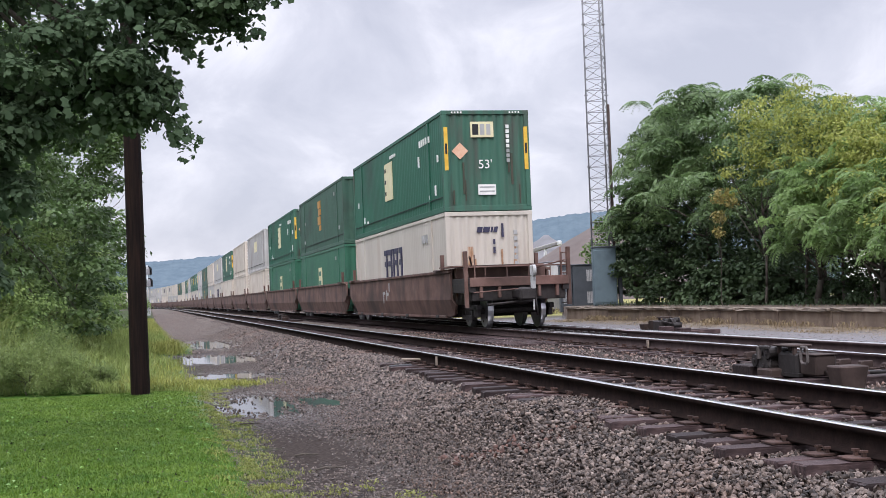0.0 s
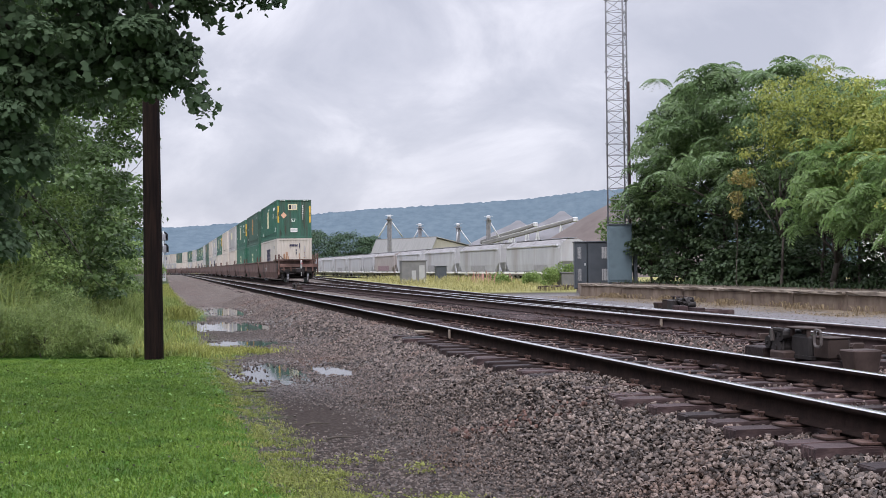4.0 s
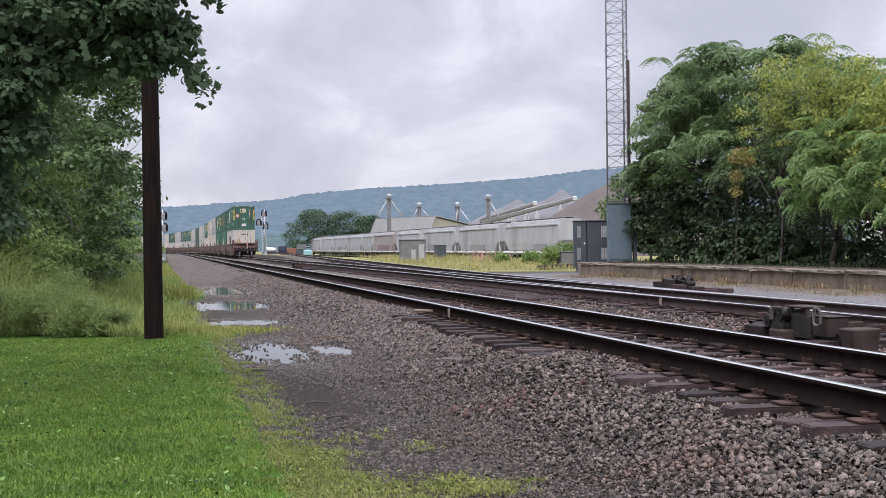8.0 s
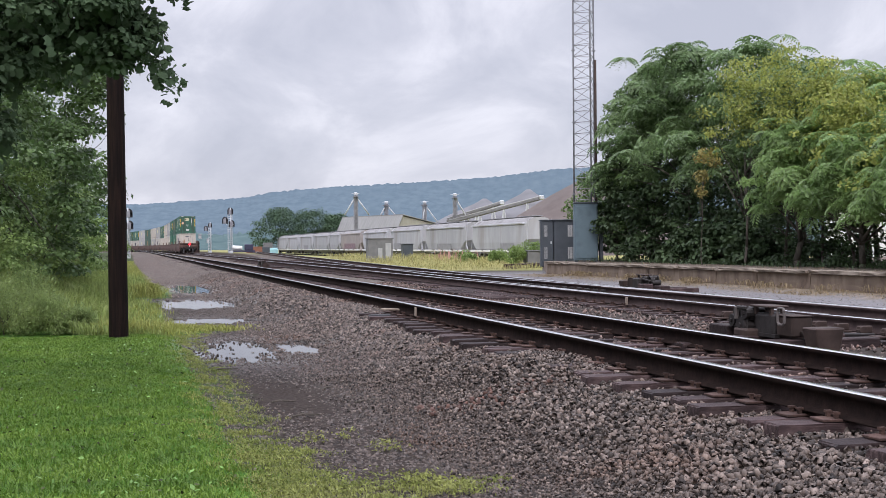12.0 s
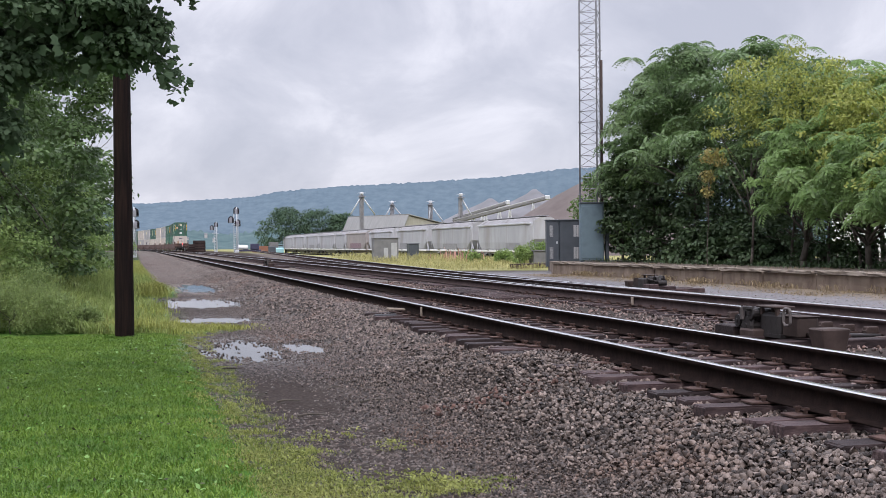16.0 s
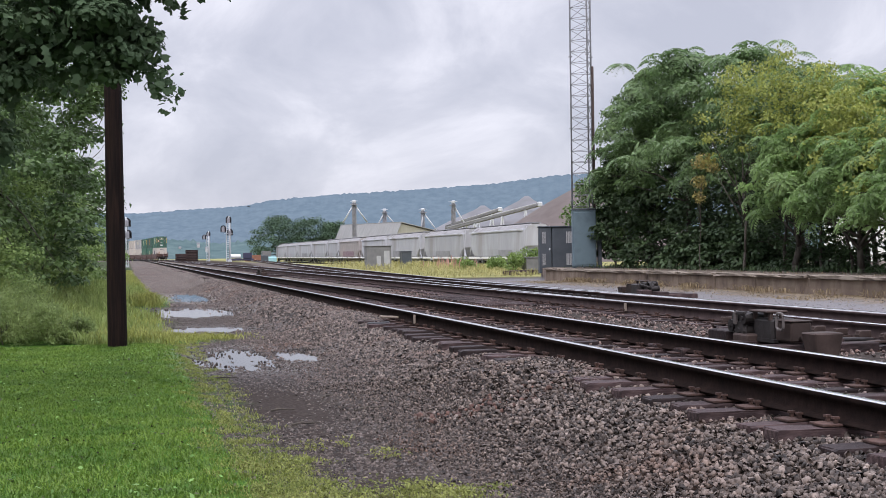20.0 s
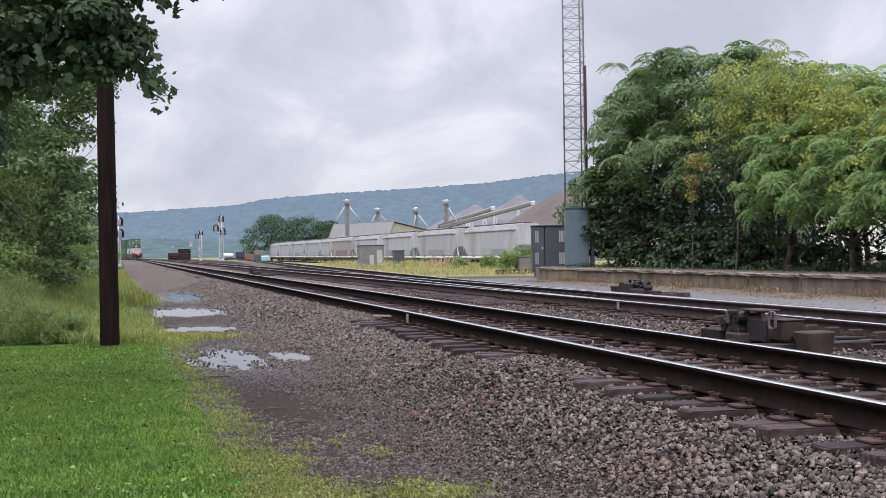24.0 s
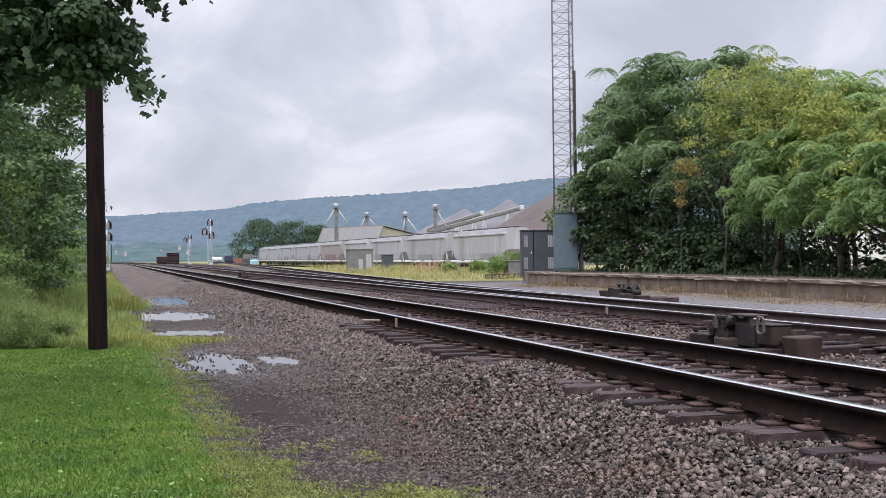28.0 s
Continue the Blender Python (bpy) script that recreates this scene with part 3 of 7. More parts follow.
# ---- double-stack train ----
def corrugated(length, width, z0, z1, ribs, depth, axis):
    """A ribbed sheet: along y for a side (axis 'y'), along x for an end, as arrays of verts and faces in its own plane."""
    u, w = [], []
    step = length / ribs
    for k in range(ribs):
        a = -length / 2 + k * step
        for f, d in ((0.0, 0), (0.35, 0), (0.5, -depth), (0.85, -depth)):
            u.append(a + f * step); w.append(d)
    u.append(length / 2); w.append(0)
    return np.array(u), np.array(w)


def container_mesh(length, height, ribs_side, ribs_end, depth, mats):
    """The ribbed shell of a box container, floor at z = 0, middle at y = 0."""
    W = 2.59
    V, F, S = [], [], []

    def sheet(us, ws, fn, slot):
        base = len(V)
        for u, w in zip(us, ws):
            V.append(fn(u, w, 0.13)); V.append(fn(u, w, height - 0.09))
        for i in range(len(us) - 1):
            F.append((base + 2 * i, base + 2 * i + 2, base + 2 * i + 3, base + 2 * i + 1)); S.append(slot)

    us, ws = corrugated(length - 0.2, 0, 0, 0, ribs_side, depth, "y")
    sheet(us, ws, lambda u, w, z: (W / 2 - 0.02 + w, u, z), 0)
    sheet(us[::-1], ws, lambda u, w, z: (-W / 2 + 0.02 - w, u, z), 0)
    ue, we = corrugated(W - 0.24, 0, 0, 0, ribs_end, 0.035, "x")
    sheet(ue, we, lambda u, w, z: (u, -length / 2 + 0.03 - w, z), 1)
    sheet(ue[::-1], we, lambda u, w, z: (u, length / 2 - 0.03 + w, z), 1)
    b = len(V)
    h, l = height - 0.02, length / 2 - 0.02
    V += [(-1.28, -l, h), (1.28, -l, h), (1.28, l, h), (-1.28, l, h), (-1.28, -l, 0.06), (1.28, -l, 0.06), (1.28, l, 0.06), (-1.28, l, 0.06)]
    F += [(b, b + 1, b + 2, b + 3), (b + 7, b + 6, b + 5, b + 4)]
    S += [0, 0]
    return mesh_of("body", np.array(V), np.array(F), mats, slots=S)


CONT = {}
GRIME = material("brown_grime_streak", [(0.045, 0.06, 0.043), (0.075, 0.062, 0.048)], 4, 0.8, stretch=(2, 1, 0.4))
CAB_MARK = material("grey_marking", [(0.25, 0.27, 0.26), (0.35, 0.36, 0.35)], 5, 0.6)
RUST_STREAK = material("orange_rust_streak", [(0.2, 0.1, 0.055), (0.33, 0.2, 0.12), (0.48, 0.38, 0.3)], 5, 0.8, stretch=(3, 1, 0.6))


def container(kind, length, height, side, end, label, detail, marks=None):
    """A domestic box container, built once for each kind."""
    key = (kind, detail)
    if key in CONT:
        return CONT[key]
    c = thing("container", label, "container", "containers on the train")
    link("body", container_mesh(length, height, 60 if detail else 26, 10 if detail else 5, 0.02, [side, end]), c)
    W, L = 1.295, length / 2
    for sx in (-1, 1):
        for y in (-L, L):
            yy = (y, y + 0.15) if y < 0 else (y - 0.15, y)
            slab("corner_post", c, end, min(sx * W, sx * (W - 0.14)), max(sx * W, sx * (W - 0.14)), *yy, 0.12, height - 0.1, 0.012)
        x0, x1 = min(sx * W, sx * (W - 0.06)), max(sx * W, sx * (W - 0.06))
        slab("top_rail", c, side, x0, x1, -L + 0.15, L - 0.15, height - 0.11, height, 0.01)
        slab("bottom_rail", c, side, x0, x1, -L + 0.15, L - 0.15, 0, 0.16, 0.01)
        if detail:
            for ys in (-L + 1.96, L - 1.96):     # lifting posts
                slab("lifting_post", c, side, x0 - 0.004 * (sx < 0), x1 + 0.004 * (sx > 0), ys - 0.1, ys + 0.1, 0.16, height - 0.11, 0.01)
            for y in (-L, L):
                for z in (0, height - 0.12):
                    yy = (y - 0.004, y + 0.178) if y < 0 else (y - 0.178, y + 0.004)
                    xx = (W - 0.162, W + 0.004) if sx > 0 else (-W - 0.004, -W + 0.162)
                    slab("corner_casting", c, end, *xx, *yy, z, z + 0.12, 0.008)
    slab("side_seam", c, BLACK_MARK, -W - 0.003, -W + 0.02, -L + 0.3, L - 0.3, 0.42, 0.445)
    for y in (-L, L):
        yy = (y, y + 0.1) if y < 0 else (y - 0.1, y)
        slab("end_header", c, end, -W + 0.14, W - 0.14, *yy, height - 0.12, height, 0.01)
        slab("end_sill", c, end, -W + 0.14, W - 0.14, *yy, 0, 0.16, 0.01)
    if marks:
        marks(c, length, height)
    CONT[key] = c
    c.location = (0, 0, -60)
    return c


def flat_mark(name, c, mat, side, a0, a1, z0, z1, length, label=""):
    """A painted panel: side 'rear', 'left' or 'right', a0..a1 across it, z0..z1 up."""
    t, W, L = 0.006, 1.297, length / 2
    if side == "rear":
        return slab(name, c, mat, a0, a1, -L - t, -L + 0.028, z0, z1, label=label)
    s = -1 if side == "left" else 1
    x0, x1 = sorted((s * (W - 0.028), s * (W + t)))
    return slab(name, c, mat, x0, x1, a0, a1, z0, z1, label=label)


def green_marks(c, L, h):
    flat_mark("logo_panel", c, CREAM_MARK, "rear", -0.45, 0.23, h - 0.78, h - 0.33, L, "cream logo panel")
    for k, (a, b) in enumerate(((-0.40, -0.22), (-0.17, -0.04), (0.02, 0.14))):
        slab("logo_shape", c, BLACK_MARK if k == 0 else CAB_LIGHT, a, b, -L / 2 - 0.012, -L / 2 - 0.006, h - 0.71, h - 0.40)
    for s in (-1, 1):
        x = 1.19 * s
        flat_mark("hazard_strip", c, YELLOW, "rear", x - 0.055, x + 0.055, h - 1.72, h - 0.48, L, "faded yellow height strip")
        slab("strip_bars", c, BLACK_MARK, x - 0.03, x + 0.03, -L / 2 - 0.012, -L / 2 - 0.006, h - 1.25, h - 0.95)
        for k in range(4):
            a = s * 0.86 - 0.15 + k * 0.09
            slab("reflector", c, WHITE_MARK, a, a + 0.045, -L / 2 - 0.012, -L / 2 + 0.02, h - 0.085, h - 0.035)
    bm = bmesh.new()
    box(bm, -0.17, 0.17, -0.008, 0.008, -0.17, 0.17, turn=Matrix.Rotation(radians(45), 3, "Y"))
    part("placard", bm, PLACARD, c, "faded diamond placard", m=pose(-0.78, -L / 2 + 0.02, h - 1.17))
    words("length_mark", "53'", 0.36, WHITE_MARK, c, pose(-0.05, -L / 2 - 0.012, h - 1.57, 90, 0, 0), "white length figures")
    flat_mark("data_panel", c, WHITE_MARK, "rear", -0.28, 0.24, h - 2.44, h - 2.14, L, "white data panel")
    for k in range(2):
        slab("data_line", c, CAB_MARK, -0.24, 0.2, -L / 2 - 0.012, -L / 2 - 0.006, h - 2.24 - 0.12 * k, h - 2.2 - 0.12 * k)
    for k in range(8):
        z = h - 0.42 - 0.14 * k
        slab("reporting_mark", c, CAB_MARK if k > 4 else WHITE_MARK, 0.6, 0.69, -L / 2 - 0.01, -L / 2 + 0.03, z - 0.1, z)
    for x, z0, z1, w in ((0.72, 0.75, 1.65, 0.06), (0.64, 1.1, 1.75, 0.04), (-0.72, 0.5, 1.4, 0.05), (-0.66, 0.3, 0.9, 0.03), (0.95, 0.2, 0.75, 0.03), (-1.02, 0.2, 0.6, 0.04)):
        slab("rust_streak", c, GRIME, x, x + w, -L / 2 - 0.002, -L / 2 + 0.03, z0, z1)
    flat_mark("side_logo_panel", c, CREAM_MARK, "left", -0.3, 1.1, 1.0, 2.3, L, "tall cream logo panel")
    for z in (1.2, 1.6, 2.0):
        slab("side_logo_shape", c, BLACK_MARK, -1.313, -1.303, 0.8, 1.0, z, z + 0.13)
    for y, z, a, b in ((-5.9, 2.2, 0.12, 0.2), (-5.6, 2.2, 0.12, 0.2), (-5.3, 2.2, 0.12, 0.2), (-5.0, 2.2, 0.12, 0.2), (-0.9, 2.4, 0.12, 0.1), (-0.6, 2.4, 0.3, 0.1), (-0.2, 2.4, 0.25, 0.1), (-4.8, 1.6, 0.14, 0.34), (-7.0, 0.55, 0.1, 0.3), (-6.2, 0.5, 0.12, 0.12), (5.6, 0.5, 0.12, 0.24), (4.9, 0.45, 0.1, 0.1), (6.9, 1.2, 0.14, 0.2), (-6.3, 2.2, 0.1, 0.18), (-7.4, 1.5, 0.1, 0.2)):
        flat_mark("side_mark", c, WHITE_MARK, "left", y, y + a, z, z + b, L)


def white_marks(c, L, h):
    for k, (a, b) in enumerate(((-0.28, -0.12), (-0.1, 0.1), (0.13, 0.19), (0.22, 0.33))):
        bm = bmesh.new()
        box(bm, a, b, -0.008, 0.0, 0, 0.16)
        for v in bm.verts:
            v.co.x += 0.25 * v.co.z
        part("logo_shape", bm, NAVY_MARK, c, "faded navy logo block", m=pose(-0.1, -L / 2 + 0.03, h - 0.6))
    for x, z0, z1 in ((0.36, h - 0.75, h - 0.35), (0.1, h - 0.95, h - 0.8), (0.1, h - 1.2, h - 1.02)):
        slab("faded_bar", c, NAVY_MARK, x, x + 0.06, -L / 2 - 0.01, -L / 2 + 0.03, z0, z1)
    for k in range(6):
        z = h - 0.55 - 0.18 * k
        slab("reporting_mark", c, CAB_LIGHT, 0.72, 0.82, -L / 2 - 0.01, -L / 2 + 0.03, z - 0.12, z)
    # the faded name on the side is kept as plain slanting blocks
    for y, w in ((1.2, 0.5), (0.32, 0.72), (-0.1, 0.2), (-0.78, 0.5), (-1.5, 0.5)):
        for y0, y1, z0, z1 in ((y, y + 0.17, 1.22, 2.2), (y + 0.17, y + w, 2.02, 2.2), (y + 0.17, y + w * 0.9, 1.62, 1.8)):
            flat_mark("logo_shape", c, NAVY_MARK, "left", y0, y1, z0, z1, L, "faded navy logo block")
    for y in (-5.6, -5.3, -5.0):
        flat_mark("side_mark", c, CAB_LIGHT, "left", y, y + 0.18, 2.15, 2.4, L)
    for x, z0, z1, w in ((-0.82, 0.9, 1.75, 0.1), (-0.66, 1.0, 1.9, 0.16), (-0.5, 1.1, 1.55, 0.08), (0.7, 0.4, 1.5, 0.1), (0.73, 1.5, 2.0, 0.04), (0.33, 0.4, 1.8, 0.05), (0.29, 0.9, 1.3, 0.03), (-1.05, 0.4, 1.1, 0.05), (-0.2, 0.3, 1.0, 0.03), (1.0, 0.3, 0.9, 0.04)):
        slab("rust_streak", c, RUST_STREAK, x, x + w, -L / 2 - 0.004, -L / 2 + 0.03, z0, z1)


def dark_marks(c, L, h):
    for z0, z1, y0, y1 in ((2.1, 2.45, -0.6, 0.3), (1.75, 2.05, -0.7, 0.1), (1.3, 1.7, -0.5, 0.4), (1.0, 1.25, -0.6, 0.0)):
        flat_mark("side_logo", c, ORANGE_MARK, "left", y0, y1, z0, z1, L, "dull orange logo shape")
    for y, z in ((-5.5, 2.3), (5.5, 1.6), (-6.8, 0.7), (5.8, 0.6)):
        flat_mark("side_mark", c, CAB_MARK, "left", y, y + 0.2, z, z + 0.16, L)


def plain_marks(c, L, h):
    flat_mark("side_logo_panel", c, CREAM_MARK, "left", -0.4, 0.7, 1.1, 2.1, L, "faded cream logo panel")
    for z in (1.25, 1.7):
        slab("side_logo_shape", c, C_LTGREEN, -1.313, -1.303, -0.2, 0.5, z, z + 0.22)
    for y, z in ((-5.4, 2.3), (5.2, 0.6), (-7.0, 0.7)):
        flat_mark("side_mark", c, CAB_MARK, "left", y, y + 0.2, z, z + 0.16, L)


def grey_marks(c, L, h):
    flat_mark("side_logo", c, CREAM_MARK, "left", -1.0, 1.2, 1.5, 2.3, L, "pale logo shapes")


def pale_marks(c, L, h):
    for k in range(9):
        slab("door_bar", c, WHITE_MARK, -1.1, 1.1, -L / 2 - 0.02, -L / 2 + 0.02, 0.3 + 0.27 * k, 0.36 + 0.27 * k)


KINDS = {
    "green": (16.15, 2.9, C_GREEN, C_DOOR, "green ribbed steel container with a cream logo panel", green_marks),
    "white": (16.15, 2.9, C_WHITE, C_WHITE, "rust-streaked off-white steel container in a well car", white_marks),
    "dark": (16.15, 2.9, C_DKGREEN, C_DKGREEN, "dull dark green ribbed steel container", dark_marks),
    "light": (16.15, 2.9, C_LTGREEN, C_LTGREEN, "mid-green steel container in a well car", plain_marks),
    "grey": (16.15, 2.9, C_GREY, C_GREY, "plain grey container with pale logo", grey_marks),
    "cream": (16.15, 2.9, C_CREAM, C_CREAM, "pale beige container with barred doors", pale_marks),
}


def truck_parts(parent, y0, prefix, detail, axles=(-0.9, 0.9)):
    """A bogie under a car: side frames, bolster, two wheelsets."""
    wheelsets = []
    for s in (-1, 1):
        bm = bmesh.new()
        x0, x1 = sorted((s * 0.93, s * 1.07))
        box(bm, x0, x1, y0 - 1.2, y0 + 1.2, 0.48, 0.62, 0.02)
        box(bm, x0, x1, y0 - 0.55, y0 + 0.55, 0.2, 0.34, 0.02)
        for a in (-1, 1):
            box(bm, x0, x1, y0 + a * 0.9 - 0.17, y0 + a * 0.9 + 0.17, 0.28, 0.6, 0.03)
            box(bm, x0 + 0.01, x1 - 0.01, y0 + a * 0.48 - 0.06, y0 + a * 0.48 + 0.06, 0.25, 0.55)
        for a in (-0.2, 0, 0.2):
            rod(bm, (s * 1.0, y0 + a, 0.33), (s * 1.0, y0 + a, 0.5), 0.07)
        part("bogie_side_frame", bm, DARK_STEEL, parent)
    slab("bolster", parent, DARK_STEEL, -0.95, 0.95, y0 - 0.2, y0 + 0.2, 0.5, 0.75, 0.03)
    for a in axles:
        bm = bmesh.new()
        rod(bm, (-1.05, 0, 0), (1.05, 0, 0), 0.085, seg=12)
        for s in (-1, 1):
            rod(bm, (s * 0.66, 0, 0), (s * 0.70, 0, 0), 0.49, seg=20)             # flange
            rod(bm, (s * 0.70, 0, 0), (s * 0.80, 0, 0), 0.455, 0.445, seg=20)      # tread
            for k in range(5):
                t = 2 * math.pi * k / 5
                box(bm, s * 0.80 - 0.008, s * 0.80 + 0.008, 0.3 * math.cos(t) - 0.03, 0.3 * math.cos(t) + 0.03, 0.3 * math.sin(t) - 0.03, 0.3 * math.sin(t) + 0.03)
        for f in bm.faces:
            r = max(math.hypot(v.co.y, v.co.z) for v in f.verts)
            if min(math.hypot(v.co.y, v.co.z) for v in f.verts) > 0.4 and abs(f.calc_center_median().x) > 0.6:
                f.material_index = 1
        wheelsets.append(part("wheelset", bm, [DARK_STEEL, WHEEL_STEEL], parent, "dark axle with bright worn treads", smooth=False, m=pose(0, y0 + a, 0.455)))
    return wheelsets


def well_car(last):
    """One well of an articulated stack car, origin under the middle of its containers; the last one has an end platform."""
    c = thing("well_car", "rusty brown articulated well car" + (" with an end platform and ladder" if last else ""), "well car", "well cars of the train")
    for s in (-1, 1):
        bm = bmesh.new()
        x = s * 1.40
        near = ((-9.0, 0.62, 1.5), (-8.8, 0.36, 1.56), (-8.5, 0.3, 1.56)) if last else ((-9.1, 1.0, 1.5), (-8.6, 0.62, 1.56), (-7.9, 0.32, 1.56))
        prof = near + ((7.9, 0.32, 1.56), (8.6, 0.62, 1.56), (9.1, 1.0, 1.5))
        rows = []
        for y, a, b in prof:
            crease = max(0.78, a + 0.02)
            rows.append([bm.verts.new((x + s * d, y, z)) for d, z in ((-0.16, a), (-0.10, a), (0.03, crease), (0.03, b), (-0.03, b), (-0.03, crease))])
        for p, q in zip(rows[:-1], rows[1:]):
            for k in range(6):
                bm.faces.new((p[k], p[(k + 1) % 6], q[(k + 1) % 6], q[k]))
        bm.faces.new(rows[0][::-1]); bm.faces.new(rows[-1])
        bmesh.ops.recalc_face_normals(bm, faces=bm.faces)
        side = part("well_side", bm, RUST, c)
        x0, x1 = sorted((x - s * 0.06, x + s * 0.08))
        slab("top_chord", side, RUST, x0, x1, -9.0, 9.0, 1.52, 1.60, 0.01)
        slab("bottom_chord", side, RUST, min(x - s * 0.17, x - s * 0.07), max(x - s * 0.17, x - s * 0.07), -7.9, 7.9, 0.25, 0.33, 0.01)
        for y in (-7.95, 7.95):
            bm = bmesh.new()
            box(bm, x - 0.16, x + 0.16, y - 0.5, y + 0.5, 1.60, 1.63)
            box(bm, x - 0.05, x + 0.05, y - 0.05, y + 0.05, 1.6, 2.05)
            part("corner_guide", bm, RUST, c)
    if last:
        for y, z, a, b in ((0.4, 0.95, 0.5, 0.12), (0.2, 1.1, 0.12, 0.3), (0.7, 0.8, 0.12, 0.35), (1.1, 1.0, 0.4, 0.1), (1.3, 0.7, 0.1, 0.4)):
            slab("paint_scrawl", c, CAB_LIGHT, -1.436, -1.425, y, y + a, z, z + b, label="faded pale paint scrawl")
    for y in (-6.8, -2.3, 2.3, 6.8):
        slab("cross_bearer", c, DARK_STEEL, -1.35, 1.35, y - 0.2, y + 0.2, 0.24, 0.34, 0.01)
    ends = (1,) if last else (-1, 1)
    for e in ends:
        bm = bmesh.new()
        box(bm, -1.3, 1.3, min(e * 8.45, e * 9.3), max(e * 8.45, e * 9.3), 0.95, 1.35, 0.03)
        part("end_sill", bm, DARK_STEEL, c)
    truck_parts(c, 9.6, "", False)
    if not last:
        return c, []
    # end platform over the rear bogie
    bm = bmesh.new()
    box(bm, -1.38, 1.38, -10.9, -8.3, 1.18, 1.34, 0.015)
    box(bm, -1.38, -1.2, -10.9, -8.3, 0.95, 1.2, 0.01)
    box(bm, 1.2, 1.38, -10.9, -8.3, 0.95, 1.2, 0.01)
    part("end_platform", bm, DARK_STEEL, c)
    bm = bmesh.new()
    box(bm, -1.36, 1.36, -10.95, -10.83, 1.1, 1.34, 0.01)
    part("end_beam", bm, RUST, c)
    bm = bmesh.new()
    box(bm, -1.55, 1.1, -9.6, -8.2, 1.66, 1.70)
    part("walkway", bm, RUST, c, "rusty grating walkway")
    slab("rear_sill", c, DARK_STEEL, -1.3, 1.3, -10.82, -10.5, 0.72, 1.12, 0.02)
    for x in (-1.05, -0.55, 0.55, 1.05):
        slab("sill_bracket", c, RUST, x - 0.04, x + 0.04, -10.93, -10.82, 0.8, 1.12, 0.01)
    for x in (-1.2, 1.2):
        bar("grab_iron", c, RUST, (x, -10.86, 1.34), (x, -10.86, 1.95), 0.018, 6)
    bar("diagonal_stay", c, RUST, (-1.3, -10.75, 1.9), (-0.9, -9.4, 1.68), 0.025, 6)
    bar("cut_lever", c, RUST, (-1.3, -11.05, 0.95), (0.1, -11.05, 1.02), 0.018, 6)
    bar("brake_pipe", c, DARK_STEEL, (-0.9, -10.95, 0.62), (0.4, -10.95, 0.7), 0.035, 8)
    slab("bolster_end", c, RUST, -1.3, 1.3, -9.1, -8.2, 1.34, 1.64, 0.02)
    for x, z in ((-1.42, 2.05), (1.42, 2.1)):
        slab("corner_post", c, RUST, x - 0.05, x + 0.05, -10.82, -10.7, 0.55, z, 0.01)
        bar("corner_post", c, RUST, (x * 0.94, -10.4, 1.3), (x * 0.94, -10.4, z), 0.03)
        for z2 in (0.6, 0.85, 1.1, 1.4, 1.7, 1.95):
            bar("ladder_rung", c, RUST, (x, -10.75, z2), (x * 0.94, -10.4, z2), 0.013, 6)
    bar("handrail", c, RUST, (1.35, -10.7, 1.75), (0.6, -9.0, 1.5), 0.02, 6)
    bar("handrail", c, RUST, (-1.35, -10.8, 1.62), (1.35, -10.8, 1.62), 0.02, 6)
    for x in (-0.9, -0.3, 0.3, 0.9):
        bar("rail_stay", c, RUST, (x, -10.8, 1.34), (x, -10.8, 1.62), 0.015, 6)
    bm = bmesh.new()
    box(bm, -0.2, 0.2, -11.5, -10.8, 0.78, 1.0, 0.03)
    box(bm, -0.25, 0.2, -11.8, -11.45, 0.7, 1.05, 0.06)
    part("coupler", bm, DARK_STEEL, c)
    bm = bmesh.new()
    rod(bm, (-0.35, -10.5, 0.8), (0.35, -10.5, 0.8), 0.19, seg=14)
    part("brake_cylinder", bm, DARK_STEEL, c, smooth=True)
    bar("air_hose", c, DARK_STEEL, (0.3, -11.3, 0.85), (0.35, -11.3, 0.3), 0.03)
    eot = part("end_marker", _marker(), [CAB_LIGHT, BLACK_MARK], c, "end-of-train marker box on the coupler", m=pose(0.12, -11.75, 1.05))
    bm = bmesh.new()
    rod(bm, (0, -0.04, 0), (0, 0.04, 0), 0.15, seg=16)
    for f in bm.faces:
        if f.normal.y < -0.9 or f.calc_center_median().y < -0.04:
            f.material_index = 1
    beacon = part("beacon", bm, [CAB_LIGHT, RED_LENS], eot, "swinging red beacon lens", m=pose(0, -0.1, 0.42))
    return c, truck_parts(c, -9.3, "rear", True, (-0.85, 0.85)) + [beacon]


def _marker():
    bm = bmesh.new()
    box(bm, -0.06, 0.06, -0.06, 0.06, -0.05, 0.28, 0.02)
    box(bm, -0.07, 0.07, -0.04, 0.05, 0.28, 0.56, 0.02)
    rod(bm, (0.0, 0, -0.6), (0, 0, 0.0), 0.025)
    rod(bm, (0, 0, -0.1), (0, 0, -0.05), 0.04)
    return bm


PITCH, UNITS = 19.2, 34
STACK = [("white", "green"), ("light", "dark"), ("light", "green"), ("cream", "grey"), ("cream", "cream"), ("cream", "green"), ("white", "grey"), ("grey", "cream"), ("dark", "dark"), ("grey", "grey")]
tail_at = lambda t: 35.3 + 15.2 * t


def on_line(s):
    """Pose on the far track, s metres along it."""
    if s < 290:
        return pose(T2, s, 0)
    a = (s - 290) / 1300
    return pose(T2 - 1300 * (1 - math.cos(a)), 290 + 1300 * math.sin(a), 0, 0, 0, math.degrees(a))


